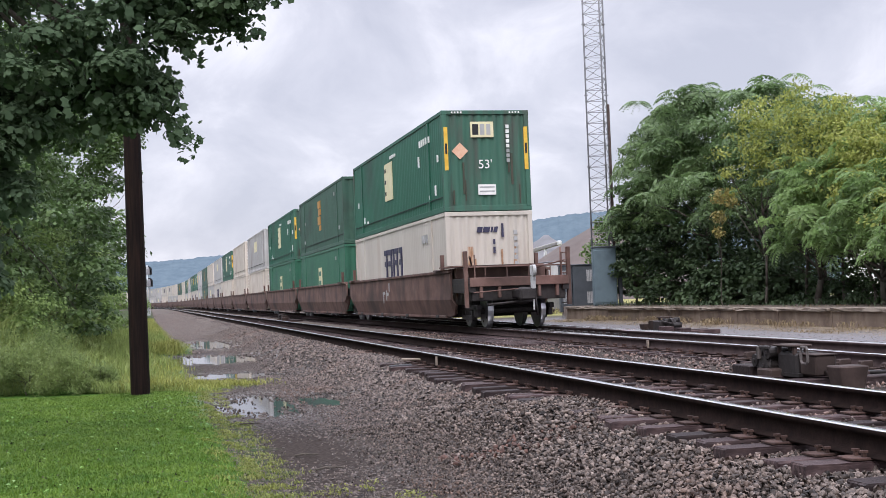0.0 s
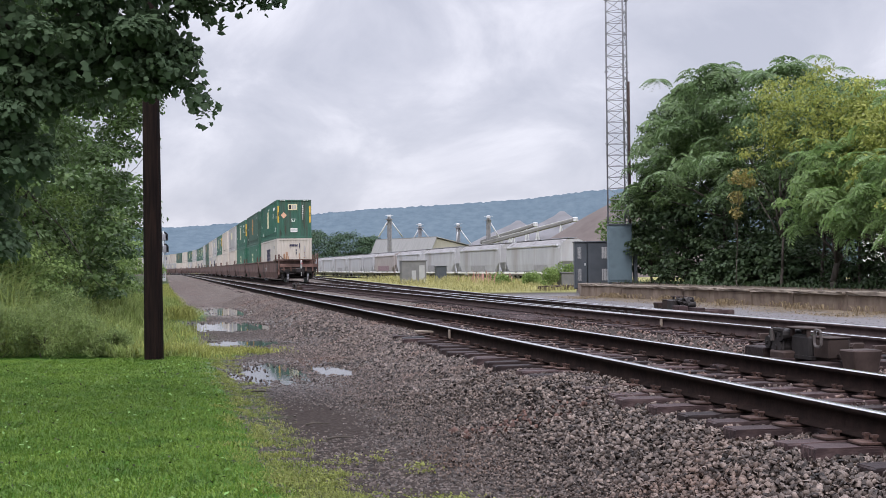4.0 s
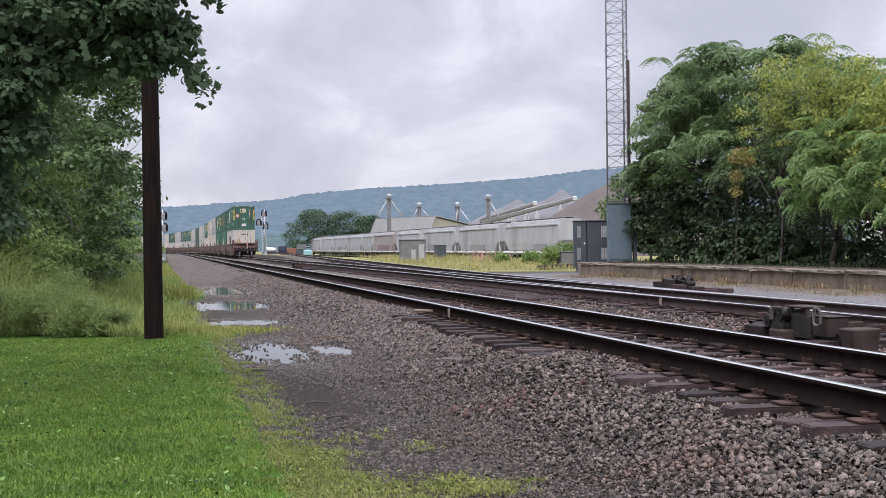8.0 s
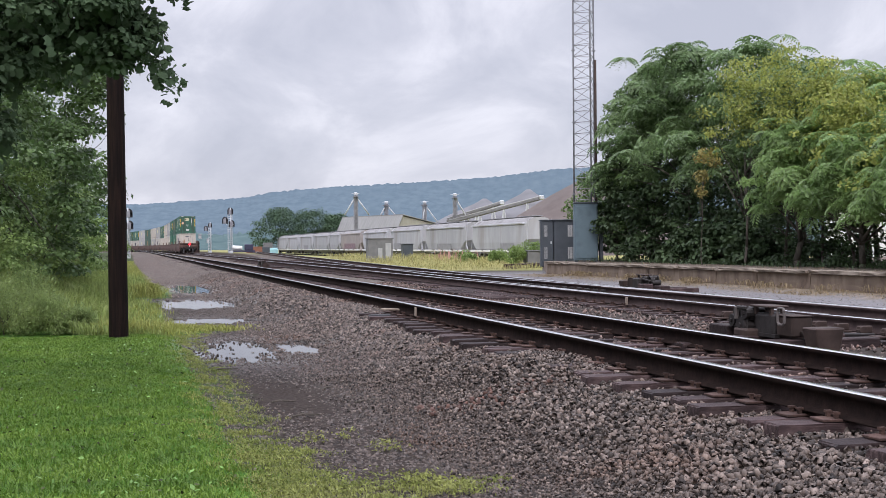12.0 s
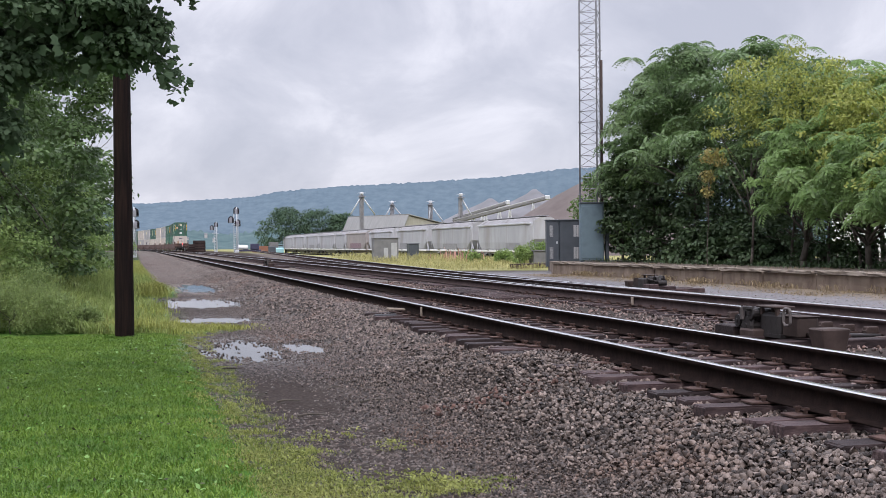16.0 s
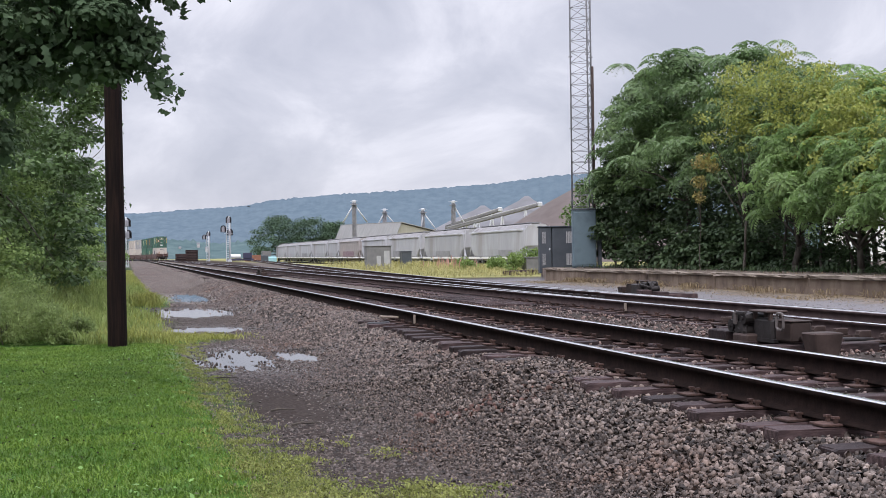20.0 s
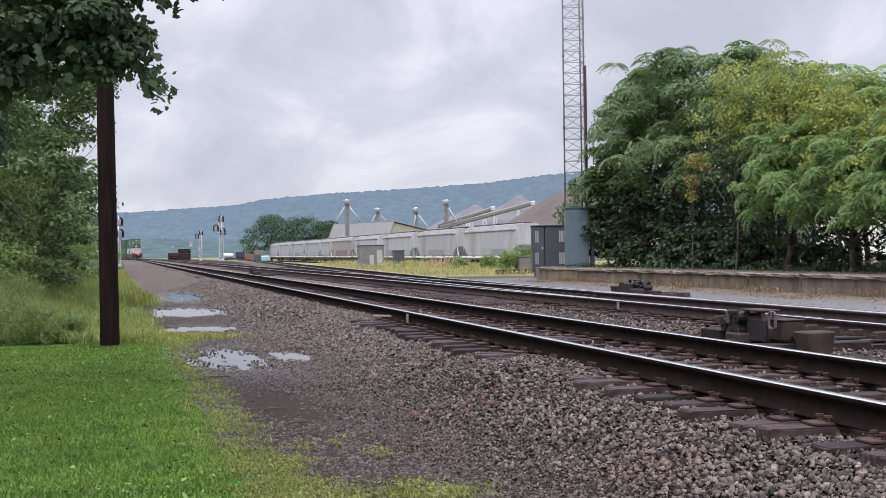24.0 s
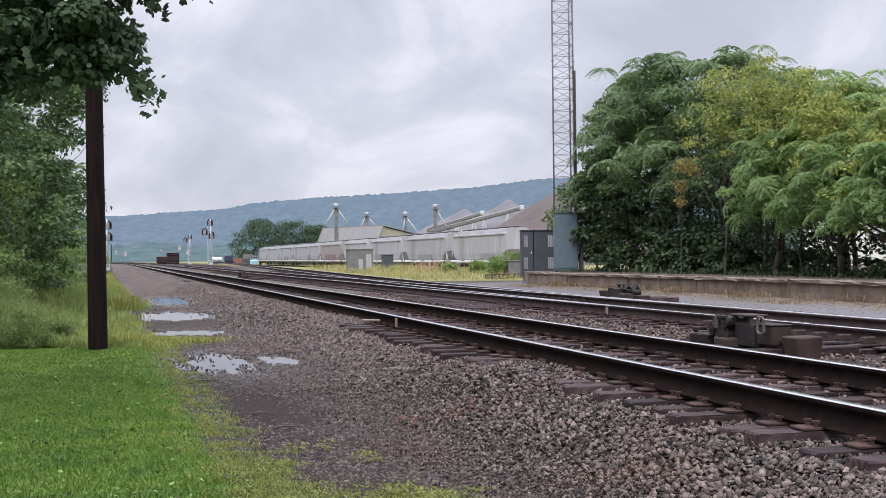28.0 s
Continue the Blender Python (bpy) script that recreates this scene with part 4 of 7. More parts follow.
def build_train():
    """All cars and containers, as (thing, metres ahead of the tail, height)."""
    rows = []
    last, spinning = well_car(True)
    rows.append((last, 8.08, 0.0))
    proto, _ = well_car(False)
    rows.append((proto, 8.08 + PITCH, 0.0))
    for k in range(2, UNITS):
        rows.append((copy_thing(proto, pose(0, 0, 0)), 8.08 + PITCH * k, 0.0))
    r = random.Random(5)
    used = set()
    for k in range(UNITS):
        low, top = STACK[k] if k < len(STACK) else (r.choice(["cream", "grey", "white", "grey"]), r.choice(["grey", "cream", "dark", "grey", "white", "green"]))
        for name, z in ((low, 0.37), (top, 3.29)):
            L, h, side, end, label, marks = KINDS[name]
            near = k < 5
            proto = container(name, L, h, side, end, label, near, marks if k < 9 or name == "cream" else None)
            if (name, near) in used:
                ob = copy_thing(proto, pose(0, 0, 0))
            else:
                used.add((name, near))
                ob = proto
            rows.append((ob, 8.08 + PITCH * k, z))
    return rows, spinning


TRAIN, SPINNING = build_train()


# ---- hopper cars on the yard track ----
def hopper_car(body_mat, label, L=9.8):
    c = thing("hopper_car", label, "hopper car", "row of covered hopper cars")
    bm = bmesh.new()
    sec = [(1.25, 1.0), (1.5, 1.35), (1.56, 2.0), (1.56, 3.55), (1.44, 3.95), (0.95, 4.3), (0.6, 4.4), (-0.6, 4.4), (-0.95, 4.3), (-1.44, 3.95), (-1.56, 3.55), (-1.56, 2.0), (-1.5, 1.35), (-1.25, 1.0)]
    rows = []
    for y, cut, w in ((-L, 2.3, 0.86), (-L + 0.5, 1.9, 0.96), (-L + 1.6, 1.0, 1), (L - 1.6, 1.0, 1), (L - 0.5, 1.9, 0.96), (L, 2.3, 0.86)):
        rows.append([bm.verts.new((x * w, y, max(z, cut))) for x, z in sec])
    for p, q in zip(rows[:-1], rows[1:]):
        for k in range(len(sec)):
            a, b = (p[k], p[(k + 1) % len(sec)]), (q[(k + 1) % len(sec)], q[k])
            bm.faces.new((*a, *b))
    bm.faces.new(rows[0][::-1]); bm.faces.new(rows[-1])
    bmesh.ops.recalc_face_normals(bm, faces=bm.faces)
    for f in bm.faces:
        f.material_index = 1 if f.calc_center_median().z > 4.0 else 0
    part("body", bm, [body_mat, ROOF_DIRT], c)
    slab("roof_walkway", c, ELEV, -0.45, 0.45, -L + 0.3, L - 0.3, 4.5, 4.56)
    n = max(2, int(L * 2 / 3.0))
    for y in np.linspace(-L + 1.8, L - 1.8, n):
        slab("hatch", c, ROOF_DIRT, -0.4, 0.4, y - 0.9, y + 0.9, 4.4, 4.58, 0.03)
    for s in (-1, 1):
        x0, x1 = sorted((s * 1.45, s * 1.62))
        slab("side_sill", c, WHITE_MARK, x0, x1, -L - 0.2, L + 0.2, 1.0, 1.22, 0.02, "pale side sill")
        x0, x1 = sorted((s * 1.4, s * 1.64))
        slab("top_chord", c, body_mat, x0, x1, -L + 0.3, L - 0.3, 3.74, 3.9, 0.02)
    for y in (-0.5 * L, 0, 0.5 * L):
        bm = bmesh.new()
        rod(bm, (0, y, 0.35), (0, y, 1.25), 0.35, 1.9, 4)
        part("discharge_chute", bm, body_mat, c)
    for s in (-1, 1):
        slab("end_platform", c, body_mat, -1.5, 1.5, min(s * (L - 0.5), s * (L + 0.6)), max(s * (L - 0.5), s * (L + 0.6)), 1.0, 1.2, 0.02)
        for x in (-1.45, 1.45):
            bar("ladder_rail", c, body_mat, (x, s * (L + 0.4), 1.2), (x * 0.8, s * (L + 0.1), 4.2), 0.04, 6)
        for x in (-1.2, 1.2):
            bar("end_brace", c, body_mat, (x, s * (L + 0.3), 1.2), (x, s * (L - 0.9), 2.6), 0.07, 6)
        truck_parts(c, s * (L - 1.5), "", False)
    return c


ROOF_DIRT = material("dusty_grey_hopper_roof", [(0.2, 0.195, 0.195), (0.29, 0.285, 0.285)], 1.2, 0.9, stain=(0.15, 0.14, 0.135), spec=0.1)
YARD_X, YARD_Z = 38.5, -1.0
grey_hopper = hopper_car(HOPPER, "pale grey covered hopper car standing on the yard track")
tan_hopper = hopper_car(HOPPER_TAN, "pinkish tan covered hopper car with faded paint markings")
short_hopper = hopper_car(HOPPER, "short pale grey covered hopper car", 5.5)
slab("graffiti_band", tan_hopper, material("faded_graffiti", [(0.16, 0.1, 0.12), (0.3, 0.22, 0.24)], 2.5, 0.7), -1.6, -1.585, -6, 5, 1.3, 2.2)
tan_hopper.matrix_world = pose(YARD_X, 217.5, YARD_Z + 0.19)
short_hopper.matrix_world = pose(YARD_X, 235.0, YARD_Z + 0.19)
patched = []
for k, y in enumerate((127.0, 149.8, 172.4, 195.0, 252.3, 274.5, 296.7, 318.6)):
    m = pose(YARD_X, y, YARD_Z + 0.19)
    if k == 0:
        grey_hopper.matrix_world = m
    else:
        patched.append(copy_thing(grey_hopper, m))
slab("painted_patch", grey_hopper, GRAFFITI, -1.6, -1.585, -6.4, -1.6, 1.25, 1.9, label="dull grey painted patch")
for k, y0, y1, z1 in ((0, -4, 3, 1.9), (1, 2, 6.5, 2.1), (4, -5, 2, 2.0)):
    slab("painted_patch", patched[k], GRAFFITI, -1.6, -1.585, y0, y1, 1.25, z1, label="dull grey painted patch")
yard = thing("yard_track", "yard track under the hopper cars", "railway track", "tracks", "structure")
for s in (-1, 1):
    link("rail", rail_mesh("rail", np.full(2, YARD_X + s * 0.75), np.array([95.0, 352.0])), yard, m=pose(0, 0, YARD_Z + 0.19))


# ---- platform wall, mast and cabinets ----
def build_wall():
    w = thing("platform_wall", "low weathered concrete platform wall, cracked and stained", "wall", kind="structure")
    r = random.Random(3)
    y = -4.0
    while y < 48.9:
        l = min(r.uniform(2.2, 3.0), 49.0 - y)
        bm = bmesh.new()
        box(bm, 16.38 + r.uniform(-0.02, 0.02), 16.66, y + 0.008, y + l - 0.008, -0.75, 0.165, 0.02)
        bmesh.ops.subdivide_edges(bm, edges=[e for e in bm.edges if e.calc_length() > 0.3], cuts=3, use_grid_fill=True)
        for v in bm.verts:
            v.co.x += r.uniform(-0.012, 0.012)
        part("wall_block", bm, CONCRETE, w)
        bm = bmesh.new()
        box(bm, 16.31 + r.uniform(-0.03, 0.04), 16.72, y + r.uniform(0.01, 0.08), y + l - r.uniform(0.01, 0.08), 0.165, 0.245 + r.uniform(-0.02, 0.01), 0.012)
        bmesh.ops.subdivide_edges(bm, edges=[e for e in bm.edges if e.calc_length() > 0.3], cuts=6, use_grid_fill=True)
        for v in bm.verts:
            chip = r.random() < 0.12
            v.co += Vector((r.uniform(-0.02, 0.015) + (0.05 if chip else 0), 0, r.uniform(-0.008, 0.006) - (0.04 if chip and v.co.z > 0.205 else 0)))
        part("coping_stone", bm, COPING, w)
        y += l
    bm = bmesh.new()
    box(bm, 18.1, 24, 53.85, 54.1, -0.75, 0.215, 0.02)
    box(bm, -0.14, 0.14, -2.7, 2.62, -0.42, 0.55, 0.02, turn=Matrix.Rotation(radians(-16), 3, "Z"))
    for v in bm.verts:
        if abs(v.co.x) < 2 and abs(v.co.y) < 4:
            v.co += Vector((17.27, 51.5, -0.34))
    part("end_wall", bm, CONCRETE, w)


build_wall()


def lattice_mast(x, y, z0, height, w0, w1):
    t = thing("lattice_mast", "tall triangular lattice radio mast of grey steel", "mast", m=pose(x, y, z0))
    corner = lambda k, z: Vector(((w0 + (w1 - w0) * z / height) * 0.577 * math.cos(radians(120 * k + 30)), (w0 + (w1 - w0) * z / height) * 0.577 * math.sin(radians(120 * k + 30)), z))
    for k in range(3):
        bar("leg", t, MAST_STEEL, corner(k, 0), corner(k, height), 0.035, 8)
    z, n, step = 0.0, 0, 0.46
    while z + step < height:
        for k in range(3):
            bm = bmesh.new()
            a, b = (k, (k + 1) % 3) if n % 2 else ((k + 1) % 3, k)
            rod(bm, corner(a, z), corner(b, z + step), 0.012, seg=5)
            rod(bm, corner(k, z), corner((k + 1) % 3, z), 0.012, seg=5)
            part("brace", bm, MAST_STEEL, t)
        z += step; n += 1
    for z in np.arange(3.0, height, 3.0):
        for k in range(3):
            slab("flange", t, MAST_STEEL, corner(k, z).x - 0.06, corner(k, z).x + 0.06, corner(k, z).y - 0.06, corner(k, z).y + 0.06, z - 0.02, z + 0.02)
    bar("feed_pipe", t, MACHINE, corner(0, 0) + Vector((0.02, -0.1, 0)), corner(0, 8.6) + Vector((0.02, -0.1, 0)), 0.055, 8, "brown cable pipe up the mast")
    return t


lattice_mast(18.49, 50.0, 0.02, 24.0, 0.93, 0.86)


def mast_cabinet():
    c = thing("mast_cabinet", "tall blue-grey steel cabinet standing at the mast foot", "cabinet", m=pose(18.05, 49.0, 0.18, 0, 0, -14))
    bm = bmesh.new()
    box(bm, -0.47, 0.47, -0.3, 0.3, 0.1, 2.4, 0.02)
    part("body", bm, BOX_GREY, c)
    slab("door", c, BOX_GREY, -0.43, 0.43, -0.325, -0.3, 0.18, 2.3, 0.008)
    slab("top_rim", c, CAB_DARK, -0.49, 0.49, -0.33, 0.33, 2.4, 2.46, 0.01)
    for x in (-0.4, 0.4):
        slab("foot", c, CAB_DARK, x - 0.06, x + 0.06, -0.28, 0.28, 0, 0.1)
    slab("side_case", c, CAB_DARK, 0.56, 0.7, -0.2, 0.2, 0.0, 1.5, 0.01)


mast_cabinet()


def louvred_cabinet():
    c = thing("equipment_cabinet", "dark grey twin equipment cabinet with pale louvre panels", "cabinet", m=pose(18.3, 52.9, -0.03, 0, 0, -14))
    for x0, x1, y in ((-0.85, -0.32, 0.0), (-0.30, 0.72, -0.05)):
        bm = bmesh.new()
        box(bm, x0, x1, y - 0.35, y + 0.5, 0.0, 2.0, 0.02)
        body = part("cabinet_body", bm, CAB_DARK, c)
        slab("roof", body, CAB_DARK, x0 - 0.03, x1 + 0.03, y - 0.4, y + 0.55, 2.0, 2.05, 0.01)
        for z in (0.35, 1.3):
            a = x0 + (0.12 if x0 < -0.5 else 0.6)
            b = a + (0.16 if x0 < -0.5 else 0.35)
            for k in range(5):
                aa = a + (b - a) * k / 5
                slab("louvre", body, CAB_LIGHT, aa + 0.008, aa + (b - a) / 5 - 0.008, y - 0.365, y - 0.35, z, z + 0.5)
        slab("latch", body, GALV, x1 - 0.12, x1 - 0.06, y - 0.37, y - 0.35, 1.0, 1.1)


louvred_cabinet()


def tie_pile(x, y, z, n, layers, long, rz, label):
    c = thing("tie_pile", label, "timber pile", m=pose(x, y, z, 0, 0, rz))
    r = random.Random(int(x * 10))
    for l in range(layers):
        for k in range(n):
            link("timber", TIES[r.randrange(4)], c, m=pose(r.uniform(-0.08, 0.08), (k - n / 2) * 0.27, 0.18 + 0.18 * l, 0, 0, r.uniform(-3, 3)))
    return c


tie_pile(20.3, 65.0, -0.42, 3, 2, 2.6, 40, "short pile of black old ties beside the road")
OLD_TIE = material("old_brown_tie", [(0.022, 0.0145, 0.014), (0.055, 0.037, 0.034)], 2, 0.85, bump=0.4, per_object=0.6, spec=0.1)
OLD_TIES = [bevelled_block("old_tie", 2.6, 0.22, 0.17, OLD_TIE, seed=k + 9) for k in range(4)]
for x0, nl in ((12.8, 12), (15.2, 17)):
    c = thing("tie_stack", "big stack of old dark brown ties beside the tracks", "timber stack", "stacks of ties", m=pose(x0, 315, -0.6))
    for l in range(nl):
        for k in range(7):
            link("timber", OLD_TIES[(l + k) % 4], c, m=pose(0.09 * ((l * 7 + k * 3) % 5 - 2), k * 0.27, 0.18 + 0.18 * l))


# ---- signals ----
def signal_mast(x, y, z0, height, heads, side_arm, label):
    s = thing("signal_mast", label, "railway signal", "signals", m=pose(x, y, z0))
    for a in (-0.22, 0.22):
        bar("ladder_rail", s, GALV, (a * 1.4 - 0.1, 0.3, 0), (a * 1.4 - 0.1, 0.3, height - 0.6), 0.06, 6)
    for z in np.arange(0.3, height - 0.6, 0.33):
        bar("ladder_rung", s, GALV, (-0.4, 0.3, z), (0.2, 0.3, z), 0.035, 5)
    bar("mast", s, GALV, (0, 0, 0), (0, 0, height), 0.08, 10)
    slab("base", s, GALV, -0.3, 0.3, -0.3, 0.3, 0, 0.35, 0.03)
    for dx, z in heads:
        bm = bmesh.new()
        rod(bm, (dx, 0.2, z), (dx, 0.24, z), 0.43, seg=20)
        box(bm, dx - 0.43, dx + 0.43, 0.2, 0.24, z - 0.6, z)
        head = part("backboard", bm, BLACK_MARK, s, "black round-topped backboard")
        for dz in (0.22, -0.14, -0.46):
            bm = bmesh.new()
            rod(bm, (dx, 0.26, z + dz), (dx, 0.56, z + dz), 0.16, 0.18, 10)
            part("lamp_hood", bm, BLACK_MARK, head)
        for dz in (0.05, -0.3):
            slab("lamp_case", head, MAST_STEEL, dx - 0.26, dx + 0.16, -0.12, 0.2, z - 0.3 + dz, z + 0.08 + dz, 0.02)
        slab("case_back", head, MAST_STEEL, dx - 0.12, dx + 0.1, 0.0, 0.2, z - 0.58, z + 0.3)
    slab("platform", s, GALV, -0.7, 0.5, 0.0, 0.7, height - 2.6, height - 2.55)
    return s


signal_mast(-0.1, 155, -0.3, 6.0, ((0.12, 5.45), (0.2, 4.05)), 0, "silver signal mast with two black heads beside the near track")
signal_mast(15.0, 195, 0.0, 6.9, ((-0.05, 6.5), (-0.85, 5.1), (0.15, 4.6)), 0, "silver signal mast with three black heads")
signal_mast(17.1, 280, -0.25, 6.6, ((-0.9, 5.4), (0, 6.1)), 0, "slim silver signal mast far along the line")


# ---- utility pole ----
def utility_pole():
    p = thing("utility_pole", "dark brown creosoted wooden utility pole at the lawn's edge", "utility pole", m=pose(-0.17, 20.9, -0.55))
    bm = bmesh.new()
    rings, seg = 24, 18
    rows = []
    for i in range(rings + 1):
        f = i / rings
        r = 0.152 - 0.04 * f
        rows.append([bm.verts.new((r * (1 + 0.02 * math.sin(5 * a + 3 * f)) * math.cos(a) - 0.05 * f, r * math.sin(a), 9.5 * f)) for a in np.linspace(0, 2 * math.pi, seg, endpoint=False)])
    for p0, p1 in zip(rows[:-1], rows[1:]):
        for k in range(seg):
            bm.faces.new((p0[k], p0[(k + 1) % seg], p1[(k + 1) % seg], p1[k]))
    bm.faces.new(rows[-1])
    part("shaft", bm, POLE, p, smooth=True)


utility_pole()


# ---- leaves, trees, grass ----
def place(base, pos, mats):
    """Copies of base (v, 3), turned by mats (n, 3, 3) and moved to pos (n, 3)."""
    return np.einsum("nij,vj->nvi", mats, base) + pos[:, None, :]


def turns(n, rng, tilt=0.9):
    """Random turns whose upper side leans up to tilt from the sky."""
    a, b, c = rng.uniform(0, 2 * np.pi, n), rng.normal(0, tilt, n), rng.normal(0, tilt, n)
    ca, sa, cb, sb, cc, sc = np.cos(a), np.sin(a), np.cos(b), np.sin(b), np.cos(c), np.sin(c)
    Rz = np.zeros((n, 3, 3)); Rz[:, 0, 0] = ca; Rz[:, 0, 1] = -sa; Rz[:, 1, 0] = sa; Rz[:, 1, 1] = ca; Rz[:, 2, 2] = 1
    Rx = np.zeros((n, 3, 3)); Rx[:, 0, 0] = 1; Rx[:, 1, 1] = cb; Rx[:, 1, 2] = -sb; Rx[:, 2, 1] = sb; Rx[:, 2, 2] = cb
    Ry = np.zeros((n, 3, 3)); Ry[:, 1, 1] = 1; Ry[:, 0, 0] = cc; Ry[:, 0, 2] = sc; Ry[:, 2, 0] = -sc; Ry[:, 2, 2] = cc
    return Rz @ Rx @ Ry


LEAF = np.array([(0, -0.5, 0), (0.3, -0.05, 0.05), (0, 0.55, -0.06), (-0.3, -0.05, 0.05)])
BROAD = np.array([(0, -0.5, 0), (0.42, -0.02, 0.05), (0, 0.52, -0.06), (-0.42, 0.02, 0.05)])
MAPLE_LEAF = np.array([(0.0, -0.36, 0), (0.46, -0.26, -0.08), (0.27, 0.02, 0.0), (0.43, 0.3, -0.1), (0.0, 0.6, -0.14), (-0.43, 0.3, -0.1), (-0.27, 0.02, 0.0), (-0.46, -0.26, -0.08)])


def rosette(rng, fronds=8, pairs=7):
    """An umbrella of drooping compound leaves round a twig's end, with broad hanging leaflets."""
    V = []
    for k in range(fronds):
        a, L = 2 * math.pi * (k + rng.uniform(-0.3, 0.3)) / fronds, rng.uniform(0.55, 0.85)
        droop = rng.uniform(0.5, 0.85)
        o, s = np.array((math.cos(a), math.sin(a), 0)), np.array((-math.sin(a), math.cos(a), 0))
        for i in range(pairs):
            f = 0.2 + 0.8 * i / (pairs - 1)
            c = o * (L * f * (1 - 0.18 * f)) + np.array((0, 0, L * (0.32 * f - droop * f * f)))
            l = 0.2 * (1 - 0.5 * abs(f - 0.45)) * L / 0.7
            for q in (-1, 1):
                d = s * q * 0.85 + o * 0.35 + np.array((0, 0, -0.3 - 0.25 * rng.random()))
                w = o * 0.056 * (1 - 0.4 * f)
                V += [c, c + d * l * 0.45 - w, c + d * l, c + d * l * 0.45 + w]
    return np.array(V)


def cloud(rng, lumps, n, shell=0.35):
    """Points near the surfaces of ellipsoid lumps: rows (x, y, z, rx, ry, rz)."""
    L = np.array(lumps, float)
    w = (L[:, 3] * L[:, 4] + L[:, 4] * L[:, 5] + L[:, 3] * L[:, 5]); w /= w.sum()
    k = rng.choice(len(L), n, p=w)
    d = rng.normal(size=(n, 3)); d /= np.linalg.norm(d, axis=1)[:, None]
    r = 1 - shell * rng.random(n) ** 1.5 + 0.06 * rng.normal(size=n)
    P = L[k, :3] + d * L[k, 3:] * r[:, None]
    return P


def leaf_mesh(name, base, P, sizes, rng, mat, tilt=0.9, pieces=1):
    M = turns(len(P), rng, tilt) * np.asarray(sizes)[:, None, None]
    V = place(base, P, M)
    k = len(base) // pieces
    F = np.arange(len(P) * len(base)).reshape(-1, k)
    return mesh_of(name, V.reshape(-1, 3), F, [mat])


def pads(rng, lumps, n, shell=0.3, lift=0.6):
    """Points on the upper and outer sides of boughs (x, y, z, rx, ry, rz), and the way that leaves face there."""
    L = np.array(lumps, float)
    w = L[:, 3] * L[:, 4] + (L[:, 3] + L[:, 4]) * L[:, 5]; w /= w.sum()
    k = rng.choice(len(L), n, p=w)
    d = rng.normal(size=(n, 3)); d /= np.linalg.norm(d, axis=1)[:, None]
    d[:, 2] = np.where(d[:, 2] < -0.25, -d[:, 2], d[:, 2])
    r = 1 - shell * rng.random(n) ** 1.4 + 0.09 * rng.normal(size=n)
    N = d / L[k, 3:]
    N /= np.linalg.norm(N, axis=1)[:, None]
    return L[k, :3] + d * L[k, 3:] * r[:, None], N + np.array((0, 0, lift))


def shingled(name, base, P, N, sizes, rng, mat, loose=0.35, pieces=1):
    """Leaves whose upper sides face along N and whose tips hang downhill."""
    n = len(P)
    z = N / np.linalg.norm(N, axis=1)[:, None] + rng.normal(0, loose, (n, 3))
    z /= np.linalg.norm(z, axis=1)[:, None]
    tip = np.array((0, 0, -1.0)) + rng.normal(0, 0.8, (n, 3))
    x = np.cross(tip, z); x /= np.linalg.norm(x, axis=1)[:, None] + 1e-6
    M = np.stack([x, np.cross(z, x), z], -1) * np.asarray(sizes)[:, None, None]
    k = len(base) // pieces
    return mesh_of(name, place(base, P, M).reshape(-1, 3), np.arange(n * len(base)).reshape(-1, k), [mat])


def boughs(x, y, z, h, r, rng, n, low=0.15, size=(0.2, 0.36), flat=0.5):
    """Flattened boughs spread evenly over a rounded crown, with a few inside it."""
    out = []
    for k in range(n):
        f = low + (1 - low) * (k + rng.random()) / n
        a = 2.4 * k + rng.uniform(-0.5, 0.5)
        rr = r * np.interp(f, (0, 0.3, 0.6, 0.85, 1), (0.75, 1, 0.95, 0.66, 0.2)) * rng.uniform(0.6, 1.1)
        q = r * rng.uniform(*size)
        out.append((x + rr * math.cos(a), y + rr * math.sin(a), z + h * f - 0.3 * q, q, q, q * flat))
    for f in np.linspace(low + 0.1, 0.85, 4):
        out.append((x, y, z + h * f, 0.5 * r, 0.5 * r, 0.13 * h))
    return out


def limb_parts(t, base, lumps, r0, rng, mat=BARK, name="trunk"):
    """A tapered, crooked trunk and limbs that run into the lumps."""
    bm = bmesh.new()
    base = Vector(base)
    mid = Vector(np.mean(np.array(lumps)[:, :3], axis=0).tolist())
    top = base.lerp(mid, 0.75) + Vector((rng.uniform(-0.2, 0.2), rng.uniform(-0.2, 0.2), 0))
    q = base
    for k in range(1, 5):
        p = base.lerp(top, k / 4) + Vector((rng.normal(0, 0.06), rng.normal(0, 0.06), 0))
        rod(bm, q, p, r0 * (1 - 0.16 * (k - 1)), r0 * (1 - 0.16 * k), 8)
        q = p
    part(name, bm, mat, t, smooth=True)
    for l in lumps[:7]:
        bm = bmesh.new()
        a = base.lerp(top, rng.uniform(0.45, 0.95))
        e = Vector(l[:3])
        m = a.lerp(e, 0.5) + Vector((rng.normal(0, 0.15), rng.normal(0, 0.15), rng.uniform(0, 0.3)))
        rod(bm, a, m, r0 * 0.4, r0 * 0.27, 6); rod(bm, m, e, r0 * 0.27, r0 * 0.1, 6)
        part("limb", bm, mat, t, smooth=True)


